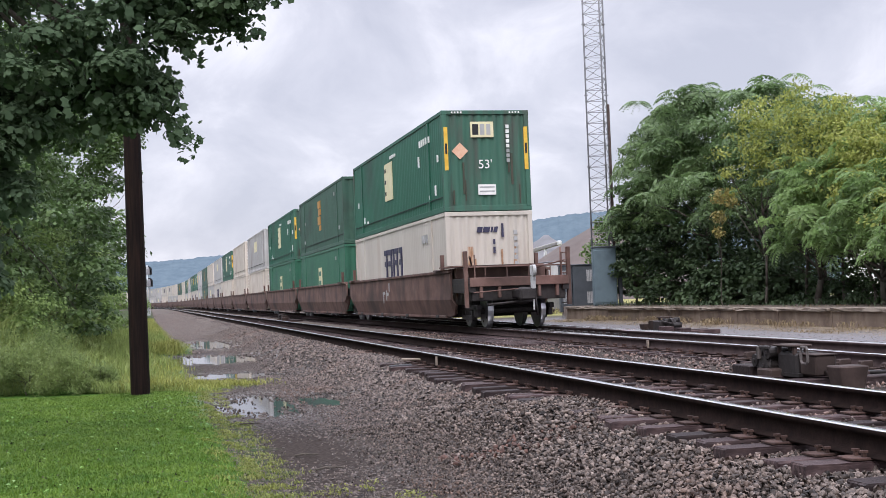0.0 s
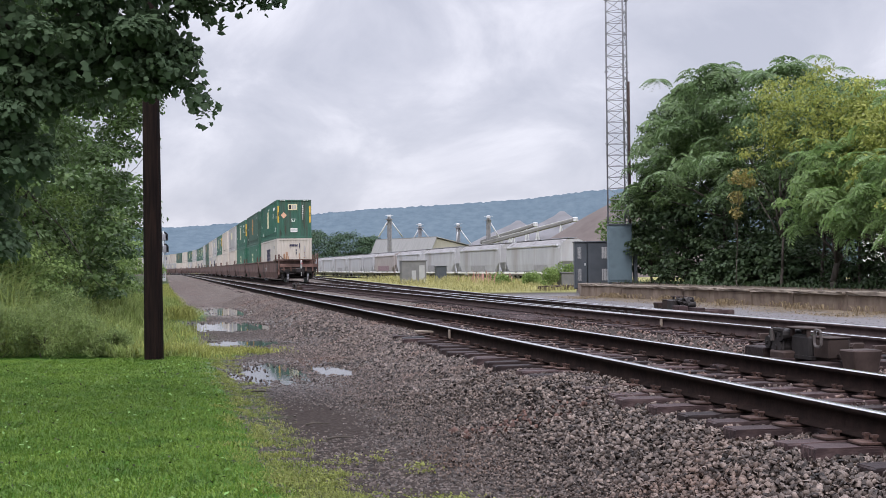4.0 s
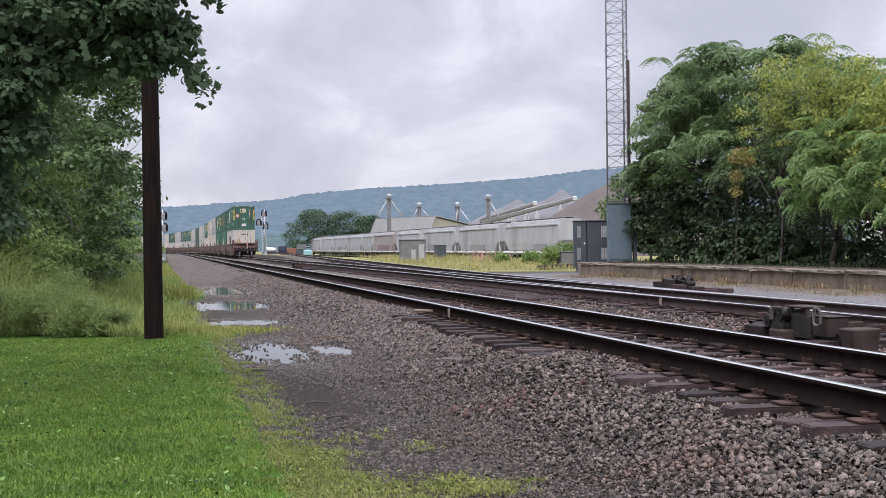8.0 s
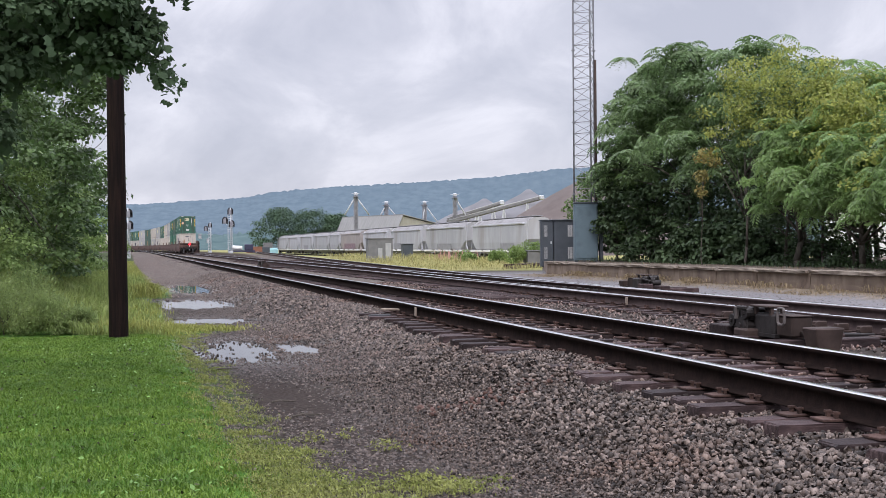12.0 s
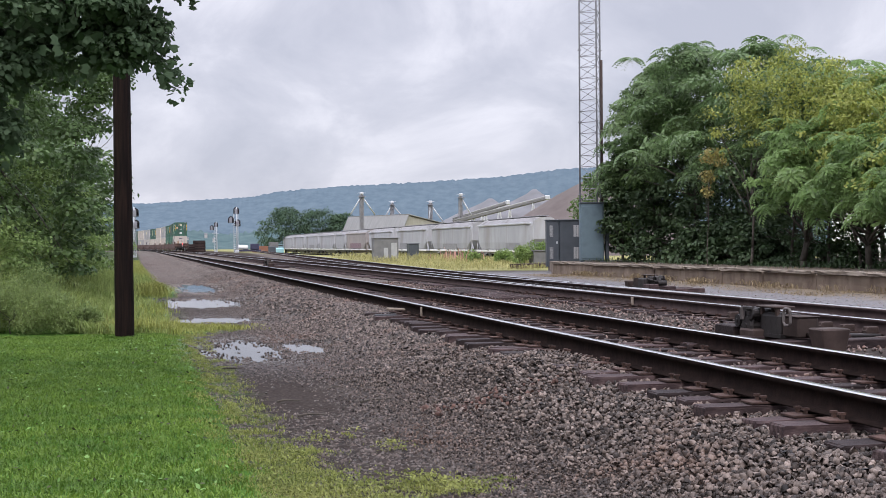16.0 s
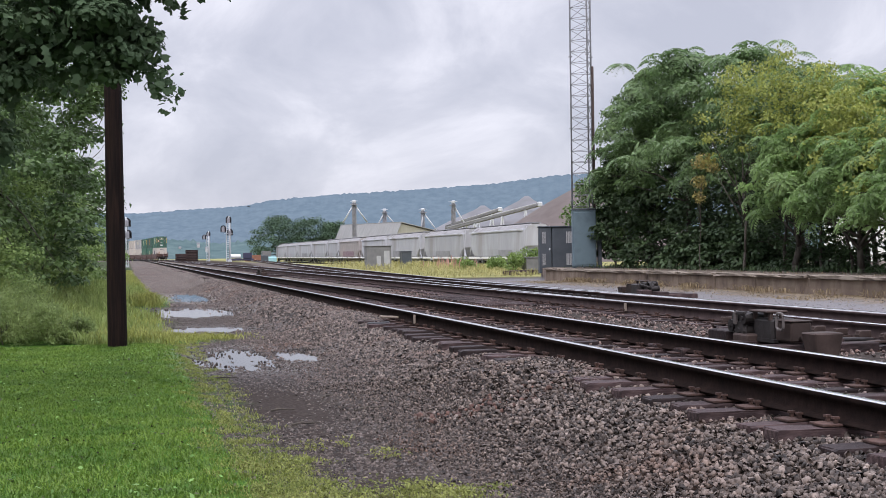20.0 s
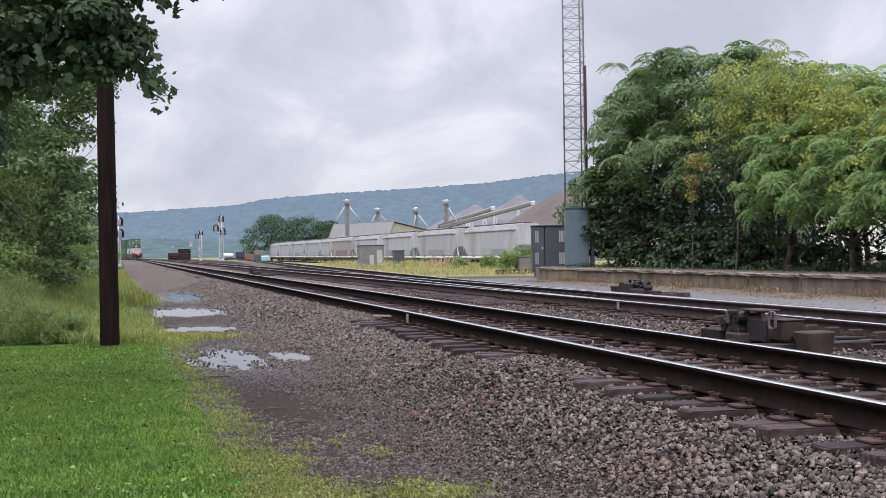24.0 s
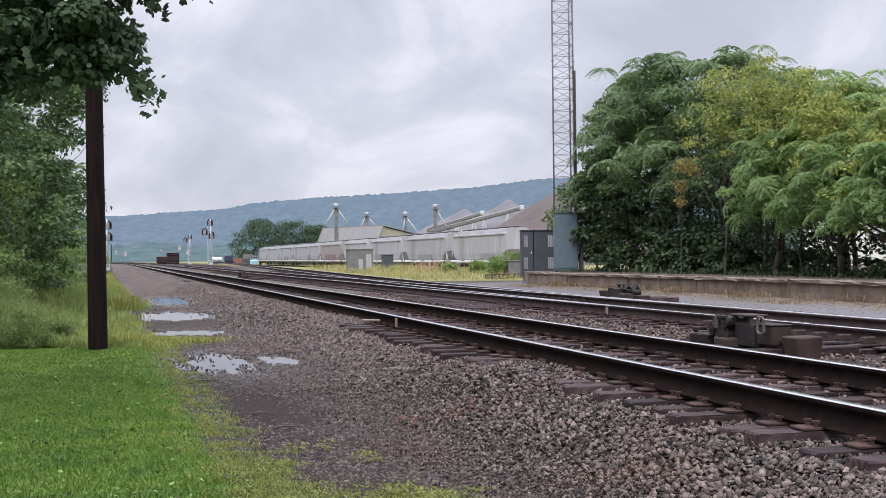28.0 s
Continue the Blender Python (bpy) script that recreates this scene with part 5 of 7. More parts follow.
def tree(name, label, category, base, lumps, n, size, mat, seed, leaf=LEAF, pieces=1, r0=0.16, shell=0.4, tilt=0.8, group="", hang=False):
    rng = np.random.default_rng(seed)
    t = thing(name, label, category, group)
    limb_parts(t, base, lumps, r0, rng)
    sizes = size * rng.uniform(0.7, 1.3, n)
    if hang:
        P, N = pads(rng, lumps, n, shell)
        me = shingled("crown", leaf, P, N, sizes, rng, mat, tilt, pieces)
    else:
        me = leaf_mesh("crown", leaf, cloud(rng, lumps, n, shell), sizes, rng, mat, tilt, pieces)
    link("crown", me, t)
    return t


def lump_tree(x, y, z, h, r, rng, n=9, size=(0.38, 0.6), low=0.12):
    """Lumps of a rounded crown of height h and radius r over the ground z."""
    out = []
    for k in range(n):
        a, f = rng.uniform(0, 2 * np.pi), rng.uniform(low, 0.95)
        rr = r * (0.75 if f < 0.7 else 0.45) * rng.uniform(0.3, 1)
        s = r * rng.uniform(*size)
        out.append((x + rr * math.cos(a), y + rr * math.sin(a), z + h * (0.18 + 0.68 * f), s, s, s * 0.85))
    out.append((x, y, z + 0.79 * h, 0.5 * r, 0.5 * r, 0.36 * r))
    return out


# the trees on the platform
def platform_trees():
    rng = np.random.default_rng(21)
    FR = rosette(rng)
    rows = ((20.2, 47.2, 8.1, 2.1), (20.3, 44.2, 8.4, 2.4), (21.2, 40.8, 8.1, 2.7), (21.2, 37.2, 6.9, 2.5), (20.8, 33.0, 6.0, 2.5), (20.5, 29.6, 4.8, 2.2), (21.0, 26.0, 4.3, 2.4), (19.2, 34.0, 4.5, 1.6), (19.1, 30.6, 3.9, 1.5), (19.0, 27.4, 3.6, 1.5), (24, 45, 7.0, 3.0), (25, 39, 6.6, 3.0), (25, 33, 5.0, 3.0))
    for k, (x, y, h, r) in enumerate(rows):
        front = x < 23
        mat = SUMAC if y < 36 else AILANTHUS
        low = 0.42 if y > 36 else 0.46
        L = boughs(x, y, -0.1, h, r, rng, 30, low, (0.24, 0.42), 0.55)
        t = tree("ailanthus_tree", "leafy tree with long drooping compound leaves", "tree", (x, y, -0.2), L, (150 if y > 36 else 160) if front else 40, 0.85 if y > 36 else 0.62, mat, 30 + k, FR, 112, 0.12, 0.25, 0.2, "trees along the platform", True)
        P, N = pads(rng, L, (7500 if y > 36 else 4800) if front else 2500, 0.6, 0.4)
        link("inner_leaves", shingled("inner_leaves", LEAF, P, N, 0.14 * rng.uniform(0.6, 1.3, len(P)), rng, LOCUST if 28 < y < 36 and x > 20 else mat, 0.45), t, kind="stuff")
        # crowns of single shoots that stand out of the top
        for a, b in zip(rng.uniform(0, 6.3, 5), rng.uniform(-0.5, 0.3, 5)):
            P = np.array([(x + 0.5 * r * math.cos(a), y + 0.5 * r * math.sin(a), h + b)])
            link("shoot", shingled("shoot", FR, P, np.array([(0.0, 0.0, 1.0)]), np.array([0.95]), rng, mat, 0.12, 112), t)
    for k, (x, y, h, r) in enumerate(((18.9, 36.9, 6.9, 1.5), (19.4, 35.2, 7.1, 1.6), (19.6, 33.4, 6.4, 1.2), (19.5, 31.6, 5.5, 1.4), (19.8, 29.0, 4.9, 1.4))):
        L = boughs(x, y, -0.1, h, r, rng, 22, 0.55, (0.16, 0.36), 0.8)
        tree("locust_tree", "slender tree with small yellowing leaves", "tree", (x, y, -0.2), L, 2700, 0.1, LOCUST, 50 + k, LEAF, 1, 0.05, 0.7, 0.6, "trees along the platform", True)
    L = [(18.1, 38.0, 3.75, 0.42, 0.4, 0.28), (18.1, 38.2, 3.1, 0.3, 0.3, 0.25), (18.0, 38.1, 2.6, 0.2, 0.3, 0.2), (18.35, 37.8, 3.5, 0.25, 0.3, 0.2)]
    tree("ochre_bush", "ochre-leaved sapling before the dark trees", "bush", (18.1, 38.1, -0.2), L, 420, 0.12, OCHRE, 58, LEAF, 1, 0.02, 0.7)
    for k, (x, y, h, r) in enumerate(((19.9, 49.2, 7.3, 1.3), (20.4, 47.8, 7.9, 1.6))):
        tree("slender_tree", "small-leaved olive green tree beside the mast", "tree", (x, y, -0.2), boughs(x, y, -0.1, h, r, rng, 34, 0.12, (0.2, 0.4), 0.8), 9000, 0.11, WOODS, 45 + k, BROAD, 1, 0.06, 0.7, 0.5, "trees along the platform", True)
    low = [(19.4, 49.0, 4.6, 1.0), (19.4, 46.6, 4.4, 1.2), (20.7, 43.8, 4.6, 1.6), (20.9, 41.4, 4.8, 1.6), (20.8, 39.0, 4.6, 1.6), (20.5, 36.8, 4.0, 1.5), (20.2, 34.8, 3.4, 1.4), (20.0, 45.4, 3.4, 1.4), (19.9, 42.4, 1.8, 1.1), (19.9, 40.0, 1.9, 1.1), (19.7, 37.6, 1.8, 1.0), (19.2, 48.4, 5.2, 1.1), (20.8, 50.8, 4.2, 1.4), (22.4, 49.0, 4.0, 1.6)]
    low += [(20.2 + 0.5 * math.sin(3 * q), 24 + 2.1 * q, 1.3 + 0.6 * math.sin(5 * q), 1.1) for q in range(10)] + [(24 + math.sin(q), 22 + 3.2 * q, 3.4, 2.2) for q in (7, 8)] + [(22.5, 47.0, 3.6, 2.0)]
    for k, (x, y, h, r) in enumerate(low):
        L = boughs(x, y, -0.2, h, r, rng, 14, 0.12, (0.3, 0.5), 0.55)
        # these leaves have the crowns' deep shade partly painted into their colour
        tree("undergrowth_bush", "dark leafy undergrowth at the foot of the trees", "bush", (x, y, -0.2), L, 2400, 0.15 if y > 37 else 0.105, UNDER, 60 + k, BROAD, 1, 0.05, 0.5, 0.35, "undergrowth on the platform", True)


platform_trees()


def left_trees():
    rng = np.random.default_rng(5)
    rows = ((-3.3, 31.5, 10.0, 2.9), (-6.4, 26, 10, 4.0), (-4.2, 38, 9.5, 3.4), (-5.3, 48, 10, 4.1), (-5.9, 60, 10.5, 4.5), (-6.5, 75, 11, 4.9), (-7.2, 94, 11.5, 5.2), (-7.8, 118, 12, 5.4), (-8.8, 145, 12, 5.8), (-10.5, 62, 13, 5.5))
    for k, (x, y, h, r) in enumerate(rows):
        L = boughs(x, y, -0.4, h, r, rng, 110 if y < 45 else 50, 0.08 if y < 45 else 0.05, (0.12, 0.25) if y < 45 else (0.2, 0.36), 0.55)
        n = int(34000 if y < 35 and x > -7 else 20000 if y < 50 and x > -6 else 7000)
        tree("roadside_tree", "dense green broadleaf tree at the wood's edge", "tree", (x, y, -0.6), L, n, 0.108 if y < 35 else 0.07 + 0.0018 * y, WOODS, 80 + k, BROAD, 1, 0.06 if y < 42 else 0.15, 0.4, 0.4, "trees along the lane", True)
    L = [(-0.3, 36, 5.4, 0.38, 0.5, 0.5), (-0.3, 36, 4.4, 0.25, 0.5, 0.4), (-0.9, 36, 5.0, 0.7, 0.7, 0.8), (-1.8, 36, 5.5, 1, 1, 1)]
    tree("roadside_tree", "leafy bough reaching past the pole", "tree", (-2.6, 36, -0.6), L, 1700, 0.12, WOODS, 78, BROAD, 1, 0.03, 0.7, 0.5, "trees along the lane", True)
    for k, (x, y, h, r) in enumerate(((-3.2, 27, 2.2, 1.5), (-2.6, 33, 2.4, 1.4), (-2.6, 41, 2.8, 1.6), (-2.4, 52, 3.0, 1.7), (-2.2, 66, 3.2, 1.8), (-4.0, 30.5, 4.0, 2.0), (-2.5, 36.5, 3.9, 1.5), (-4.8, 34, 4.8, 2.2))):
        L = boughs(x, y, -0.6, h, r, rng, 18, 0.1, (0.22, 0.42), 0.6)
        tree("roadside_bush", "green bush below the trees", "bush", (x, y, -0.6), L, 8000 if y < 32 else 5000, 0.07 if y < 32 else 0.05 + 0.0012 * y, BUSH, 110 + k, BROAD, 1, 0.03, 0.5, 0.45, "bushes along the lane", True)


left_trees()


def maple():
    """The overhanging bough near the camera."""
    rng = np.random.default_rng(9)
    t = thing("maple_tree", "overhanging maple bough with large dark lobed leaves", "tree")
    trunk = bmesh.new()
    pts = [(-4.6, 11.2, -0.6), (-4.5, 11.3, 1.6), (-4.3, 11.5, 3.6), (-3.9, 11.7, 5.6), (-3.5, 12.0, 8.0)]
    for a, b, r in zip(pts[:-1], pts[1:], (0.26, 0.22, 0.19, 0.15)):
        rod(trunk, a, b, r, r * 0.86, 12)
    part("trunk", trunk, BARK, t, smooth=True)
    main = [(-1.25, 12.0, 3.02, 0.85, 0.8, 0.75), (-0.6, 12.0, 3.0, 0.6, 0.7, 0.62), (-0.2, 12.0, 2.75, 0.3, 0.5, 0.25), (-0.15, 12.0, 3.25, 0.38, 0.6, 0.5), (0.02, 12.0, 2.9, 0.26, 0.4, 0.28), (0.3, 12.0, 3.6, 0.42, 0.5, 0.3), (0.72, 12.0, 3.72, 0.36, 0.45, 0.22),
            (-0.5, 12.2, 4.2, 1.2, 1.0, 0.7), (0.5, 12.2, 4.3, 0.7, 0.8, 0.45), (-2.2, 12.1, 3.6, 1.1, 1.0, 1.0), (-3.2, 12.0, 4.8, 1.3, 1.3, 1.1), (-1.6, 12.3, 5.3, 1.4, 1.4, 0.9), (1.0, 12.1, 4.1, 0.35, 0.5, 0.25),
            (-1.42, 12.0, 1.9, 0.4, 0.5, 0.5), (-1.7, 12.0, 1.3, 0.4, 0.5, 0.4), (-1.3, 12.0, 2.4, 0.45, 0.5, 0.4), (-1.75, 12.1, 2.7, 0.6, 0.6, 0.6)]
    for l in main:
        bm = bmesh.new()
        a, e = Vector((-3.9, 11.7, 5.4)), Vector(l[:3])
        m = a.lerp(e, 0.55) + Vector((0, 0, 0.35))
        rod(bm, a, m, 0.06, 0.04, 7); rod(bm, m, e, 0.04, 0.012, 6)
        part("branch", bm, BARK, t, smooth=True)
    # each bough carries many small hanging clusters
    lumps = []
    for x, y, z, rx, ry, rz in main:
        for k in range(int(8 + 26 * rx * rz)):
            d = rng.normal(size=3); d /= np.linalg.norm(d)
            q = rng.uniform(0.14, 0.26)
            lumps.append((x + 0.86 * rx * d[0], y + 0.86 * ry * d[1], z + 0.86 * rz * d[2], q, q, q * 0.75))
    P, N = pads(rng, lumps, 37000, 0.35, 0.35)
    link("crown", shingled("crown", MAPLE_LEAF, P, N, 0.064 * rng.uniform(0.55, 1.3, len(P)), rng, MAPLE, 0.3), t)
    P = cloud(rng, main, 8000, 0.9)
    link("inner_leaves", leaf_mesh("inner_leaves", MAPLE_LEAF, P, 0.1 * rng.uniform(0.6, 1.2, len(P)), rng, MAPLE, 0.8), t, kind="stuff")
    # drooping sprays at the bough's ends
    tips = [(0.40, 12.0, 2.46), (0.32, 12.0, 2.6), (0.22, 12.0, 2.78), (0.98, 12.0, 3.5), (0.85, 12.0, 3.58), (0.7, 12.0, 3.5), (0.15, 12.0, 3.05), (1.16, 12.0, 3.85), (0.45, 12.0, 3.35)]
    for c in tips:
        Q = np.array(c) + rng.normal(0, (0.08, 0.1, 0.07), (40, 3))
        N = rng.normal(0, 0.5, (40, 3)) + (0, -0.5, 0.6)
        link("spray", shingled("spray", MAPLE_LEAF, Q, N, 0.088 * rng.uniform(0.6, 1.2, len(Q)), rng, MAPLE, 0.3), t, kind="stuff")


maple()


def blades(name, label, category, P, hgt, lean, mat, rng, width=0.006):
    n = len(P)
    a = rng.uniform(0, 2 * np.pi, n)
    d = np.stack([np.cos(a), np.sin(a), 0 * a], -1)
    s = np.stack([-np.sin(a), np.cos(a), 0 * a], -1) * (width * rng.uniform(0.7, 1.4, n))[:, None]
    up = np.zeros((n, 3)); up[:, 2] = hgt
    b = rng.uniform(0, lean, n)[:, None] * d * hgt[:, None]
    mid = P + up * 0.6 + b * 0.35
    V = np.stack([P - s, mid + s, P + up * (1 - 0.25 * lean) + b, mid - s], 1)
    F = np.arange(n * 4).reshape(n, 4)
    tagged(new(name, mesh_of(name, V.reshape(-1, 3), F, [mat])), label, category, kind="stuff")


def scatter(rng, n, x0, x1, y0, y1, keep=None, near=1.0):
    """Points on the ground in a rectangle, denser towards y0 when near > 1."""
    x = rng.uniform(x0, x1, n)
    y = y0 + (y1 - y0) * rng.random(n) ** near
    if keep is not None:
        k = keep(x, y); x, y = x[k], y[k]
    return np.stack([x, y, land(x, y)], -1)


def grass_edge(x, y):
    wob = 0.1 * ripple(x, y, 0.6) + 0.14 * ripple(x, y, 0.17)
    return lawn_edge(y) - (x - far_x(y) + wob)


def build_grass():
    rng = np.random.default_rng(2)
    P = scatter(rng, 235000, -3.6, 1.5, 6.0, 21.4, lambda x, y: (grass_edge(x, y) > rng.uniform(-0.1, 0.5, len(x))) & (x > -0.42 * y + 0.5), 1.5)
    blades("lawn", "short bright green mown lawn, wet", "grass", P, rng.uniform(0.025, 0.055, len(P)), 1.0, LAWN, rng, 0.0028 + 0.00015 * P[:, 1])
    P = scatter(rng, 62000, -9, 0.6, 21.3, 60, lambda x, y: (grass_edge(x, y) > 0.1 + 0.5 * rng.random(len(x))) & (y > 21.3 + 1.0 * smooth_step(-0.7, -1.1, x + 0.1 * ripple(x, y, 0.3))), 1.5)
    hgt = rng.uniform(0.2, 0.7, len(P)) * (0.3 + 0.7 * smooth_step(0.4, -1.8, P[:, 0]) + 0.7 * smooth_step(-1.2, -3.2, P[:, 0])) * (0.75 + 0.25 * smooth_step(21.3, 26.5, P[:, 1])) * (1 + 0.5 * ripple(P[:, 0], P[:, 1], 1.3)) * (1 + 0.65 * smooth_step(22.0, 25.0, P[:, 1]))
    blades("tall_weeds", "tall unmown grass and weeds behind the pole", "weeds", P, hgt, 0.9, WEED, rng, 0.008)
    P = scatter(rng, 38000, -0.6, 2.2, 21.4, 130, lambda x, y: grass_edge(x, y) > -0.12 + 0.3 * rng.random(len(x)), 1.5)
    blades("lane_verge", "soft yellow-green grass along the lane", "grass", P, rng.uniform(0.04, 0.15, len(P)) * (1 + 1.1 * smooth_step(1.1, 0.3, P[:, 0])), 0.9, VERGE, rng, 0.006)
    C = scatter(rng, 9000, 0.1, 2.7, 6.2, 24, lambda x, y: (np.abs(grass_edge(x, y) + 0.05) < 0.4 * rng.random(len(x))) & (ripple(x * 1.9, y * 1.3, 0.13) > 0.05), 1.3)[:620]
    for cx, cy, sx, sy, k in ((1.05, 8.5, 0.14, 0.45, 60), (1.15, 7.5, 0.2, 0.35, 50), (1.55, 7.3, 0.14, 0.2, 26), (1.78, 7.75, 0.2, 0.14, 36), (2.2, 7.9, 0.06, 0.06, 5), (0.95, 11.2, 0.1, 0.5, 10)):
        q = rng.normal(0, 1, (k, 2)) * (sx, sy) + (cx, cy)
        C = np.concatenate([C, np.stack([q[:, 0], q[:, 1], 0 * q[:, 0]], -1)])
    D = scatter(rng, 1500, 0.75, 1.75, 6.2, 10.2, lambda x, y: rng.random(len(x)) < smooth_step(1.75, 0.8, x + 0.12 * (y - 6.5)) * (0.08 + 0.8 * (ripple(x * 1.9, y * 1.3, 0.3) > 0.15)))
    C = np.concatenate([C, D])
    P = np.repeat(C, 42, axis=0)
    P[:, :2] += rng.normal(0, 0.045, (len(P), 2)) * rng.uniform(0.5, 1.6, len(C)).repeat(42)[:, None]
    P[:, 2] = land(P[:, 0], P[:, 1])
    blades("verge_tufts", "yellow-green tufts along the lawn's ragged edge", "grass", P, rng.uniform(0.012, 0.05, len(P)), 1.3, EDGEWEED, rng, 0.0036)
    for cx, cy, sx, sy, k in ((1.72, 7.85, 0.13, 0.08, 420), (1.83, 9.25, 0.07, 0.035, 150), (1.25, 7.9, 0.2, 0.25, 420), (1.95, 7.5, 0.1, 0.06, 260), (1.0, 8.9, 0.12, 0.3, 260), (1.36, 9.75, 0.06, 0.04, 110), (1.63, 9.85, 0.045, 0.03, 70)):
        q = rng.normal(0, 1, (k, 2)) * (sx, sy) + (cx, cy)
        Q = np.stack([q[:, 0], q[:, 1], land(q[:, 0], q[:, 1]) + rng.uniform(0.005, 0.085, k)], -1)
        tagged(new("edge_weed", leaf_mesh("edge_weed", LEAF, Q, 0.024 * rng.uniform(0.5, 1.3, k), rng, EDGEWEED, 0.6)), "low leafy yellow-green weed on the wet lane", "weed", "weeds on the lane", "stuff")
    P = scatter(rng, 1500, -4.0, 0.9, 6.2, 20, lambda x, y: grass_edge(x, y) > 0.1, 1.3)
    P[:, 2] += 0.045
    for name, k, mat, size in (("fallen_leaves", 0, DEADLEAF, 0.036), ("clover_leaves", 1, CLOVER, 0.04)):
        Q = P[k::2]
        tagged(new(name, leaf_mesh(name, LEAF, Q, size * rng.uniform(0.6, 1.3, len(Q)), rng, mat, 0.5)), "scattered leaves lying in the lawn", "leaves", kind="stuff")
    P = scatter(rng, 30000, 14, 40, 57, 125, lambda x, y: (x - siding_x(y) > 2.6 + 0.6 * rng.random(len(x))) & (y + 0.35 * (x - 16) > 60), 1.3)
    blades("yard_grass", "yellowing rough grass between siding and yard", "grass", P, rng.uniform(0.1, 0.4, len(P)) * (1 + 1.3 * smooth_step(75, 110, P[:, 1])), 0.8, DRYGRASS, rng, 0.012)
    P = scatter(rng, 12000, 15.2, 16.36, 18, 50, lambda x, y: rng.random(len(x)) < 0.15 + 0.85 * (ripple(x, y, 1.6) > 0.2))
    blades("wall_weeds", "dry weeds along the foot of the platform wall", "weeds", P, rng.uniform(0.02, 0.085, len(P)), 1.6, TANWEED, rng, 0.009)
    P = scatter(rng, 1500, 16.9, 18.2, 18, 48, lambda x, y: rng.random(len(x)) < 0.9 * (ripple(x, y, 0.9) > 0.45))
    blades("platform_edge_weeds", "low tan weeds along the platform's edge", "weeds", P, rng.uniform(0.015, 0.1, len(P)), 1.4, TANWEED, rng, 0.008)
    C = scatter(rng, 26, 15.9, 16.3, 20, 48)
    P = np.repeat(C, 60, axis=0) + np.stack([rng.normal(0, 0.12, 1560), rng.normal(0, 0.3, 1560), np.zeros(1560)], -1)
    P[:, 0] = np.minimum(P[:, 0], 16.33)
    P[:, 2] = land(P[:, 0], P[:, 1])
    blades("wall_tufts", "taller tan weed tufts against the platform wall", "weeds", P, rng.uniform(0.06, 0.3, len(P)), 1.2, TANWEED, rng, 0.009)
    SPRIG = np.array([(0, -0.5, 0), (0.13, 0.0, 0.04), (0, 0.6, -0.1), (-0.13, 0.0, 0.04)])
    for k, (x, y, h, r) in enumerate(((-2.0, 22.4, 0.95, 0.6), (-1.35, 22.2, 0.75, 0.5), (-2.7, 22.6, 1.0, 0.6), (-0.85, 22.3, 0.5, 0.35), (-1.7, 23.6, 1.15, 0.6), (-2.8, 24.0, 1.3, 0.7))):
        L = boughs(x, y, -0.58, h, r, rng, 16, 0.2, (0.24, 0.45), 1.1)
        tree("weed_bush", "soft feathery weeds at the lawn's edge", "bush", (x, y, -0.58), L, 4200, 0.06, FEATHERWEED, 190 + k, SPRIG, 1, 0.012, 0.8, 0.9, "leafy weeds behind the lawn", False)
    for cx, cy, sx, sy, h, k in ((1.15, 23.7, 0.42, 0.35, 0.13, 2600), (0.75, 23.4, 0.25, 0.3, 0.15, 1200), (0.5, 38.6, 0.2, 0.8, 0.6, 1500)):
        q = rng.normal(0, 1, (k, 2)) * (sx, sy) + (cx, cy)
        blades("lane_tuft", "loose tuft of yellow-green grass at the puddles", "grass", np.stack([q[:, 0], q[:, 1], land(q[:, 0], q[:, 1])], -1), rng.uniform(0.25, 1, k) * h, 1.0, VERGE, rng, 0.007)
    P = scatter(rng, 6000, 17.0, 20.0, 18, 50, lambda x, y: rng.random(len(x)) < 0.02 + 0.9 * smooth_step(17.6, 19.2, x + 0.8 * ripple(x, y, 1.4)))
    # same leaf colour, with under-tree shade put into it
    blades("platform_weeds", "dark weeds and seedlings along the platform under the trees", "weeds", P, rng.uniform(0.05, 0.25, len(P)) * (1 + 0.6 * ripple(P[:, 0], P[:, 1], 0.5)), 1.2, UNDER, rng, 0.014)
    P = scatter(rng, 70, 21.4, 24.0, 86, 95, None)
    blades("red_weeds", "reddish seeding weeds in the rough grass", "weeds", P, rng.uniform(0.5, 1.3, len(P)), 0.5, REDWEED, rng, 0.02)


build_grass()


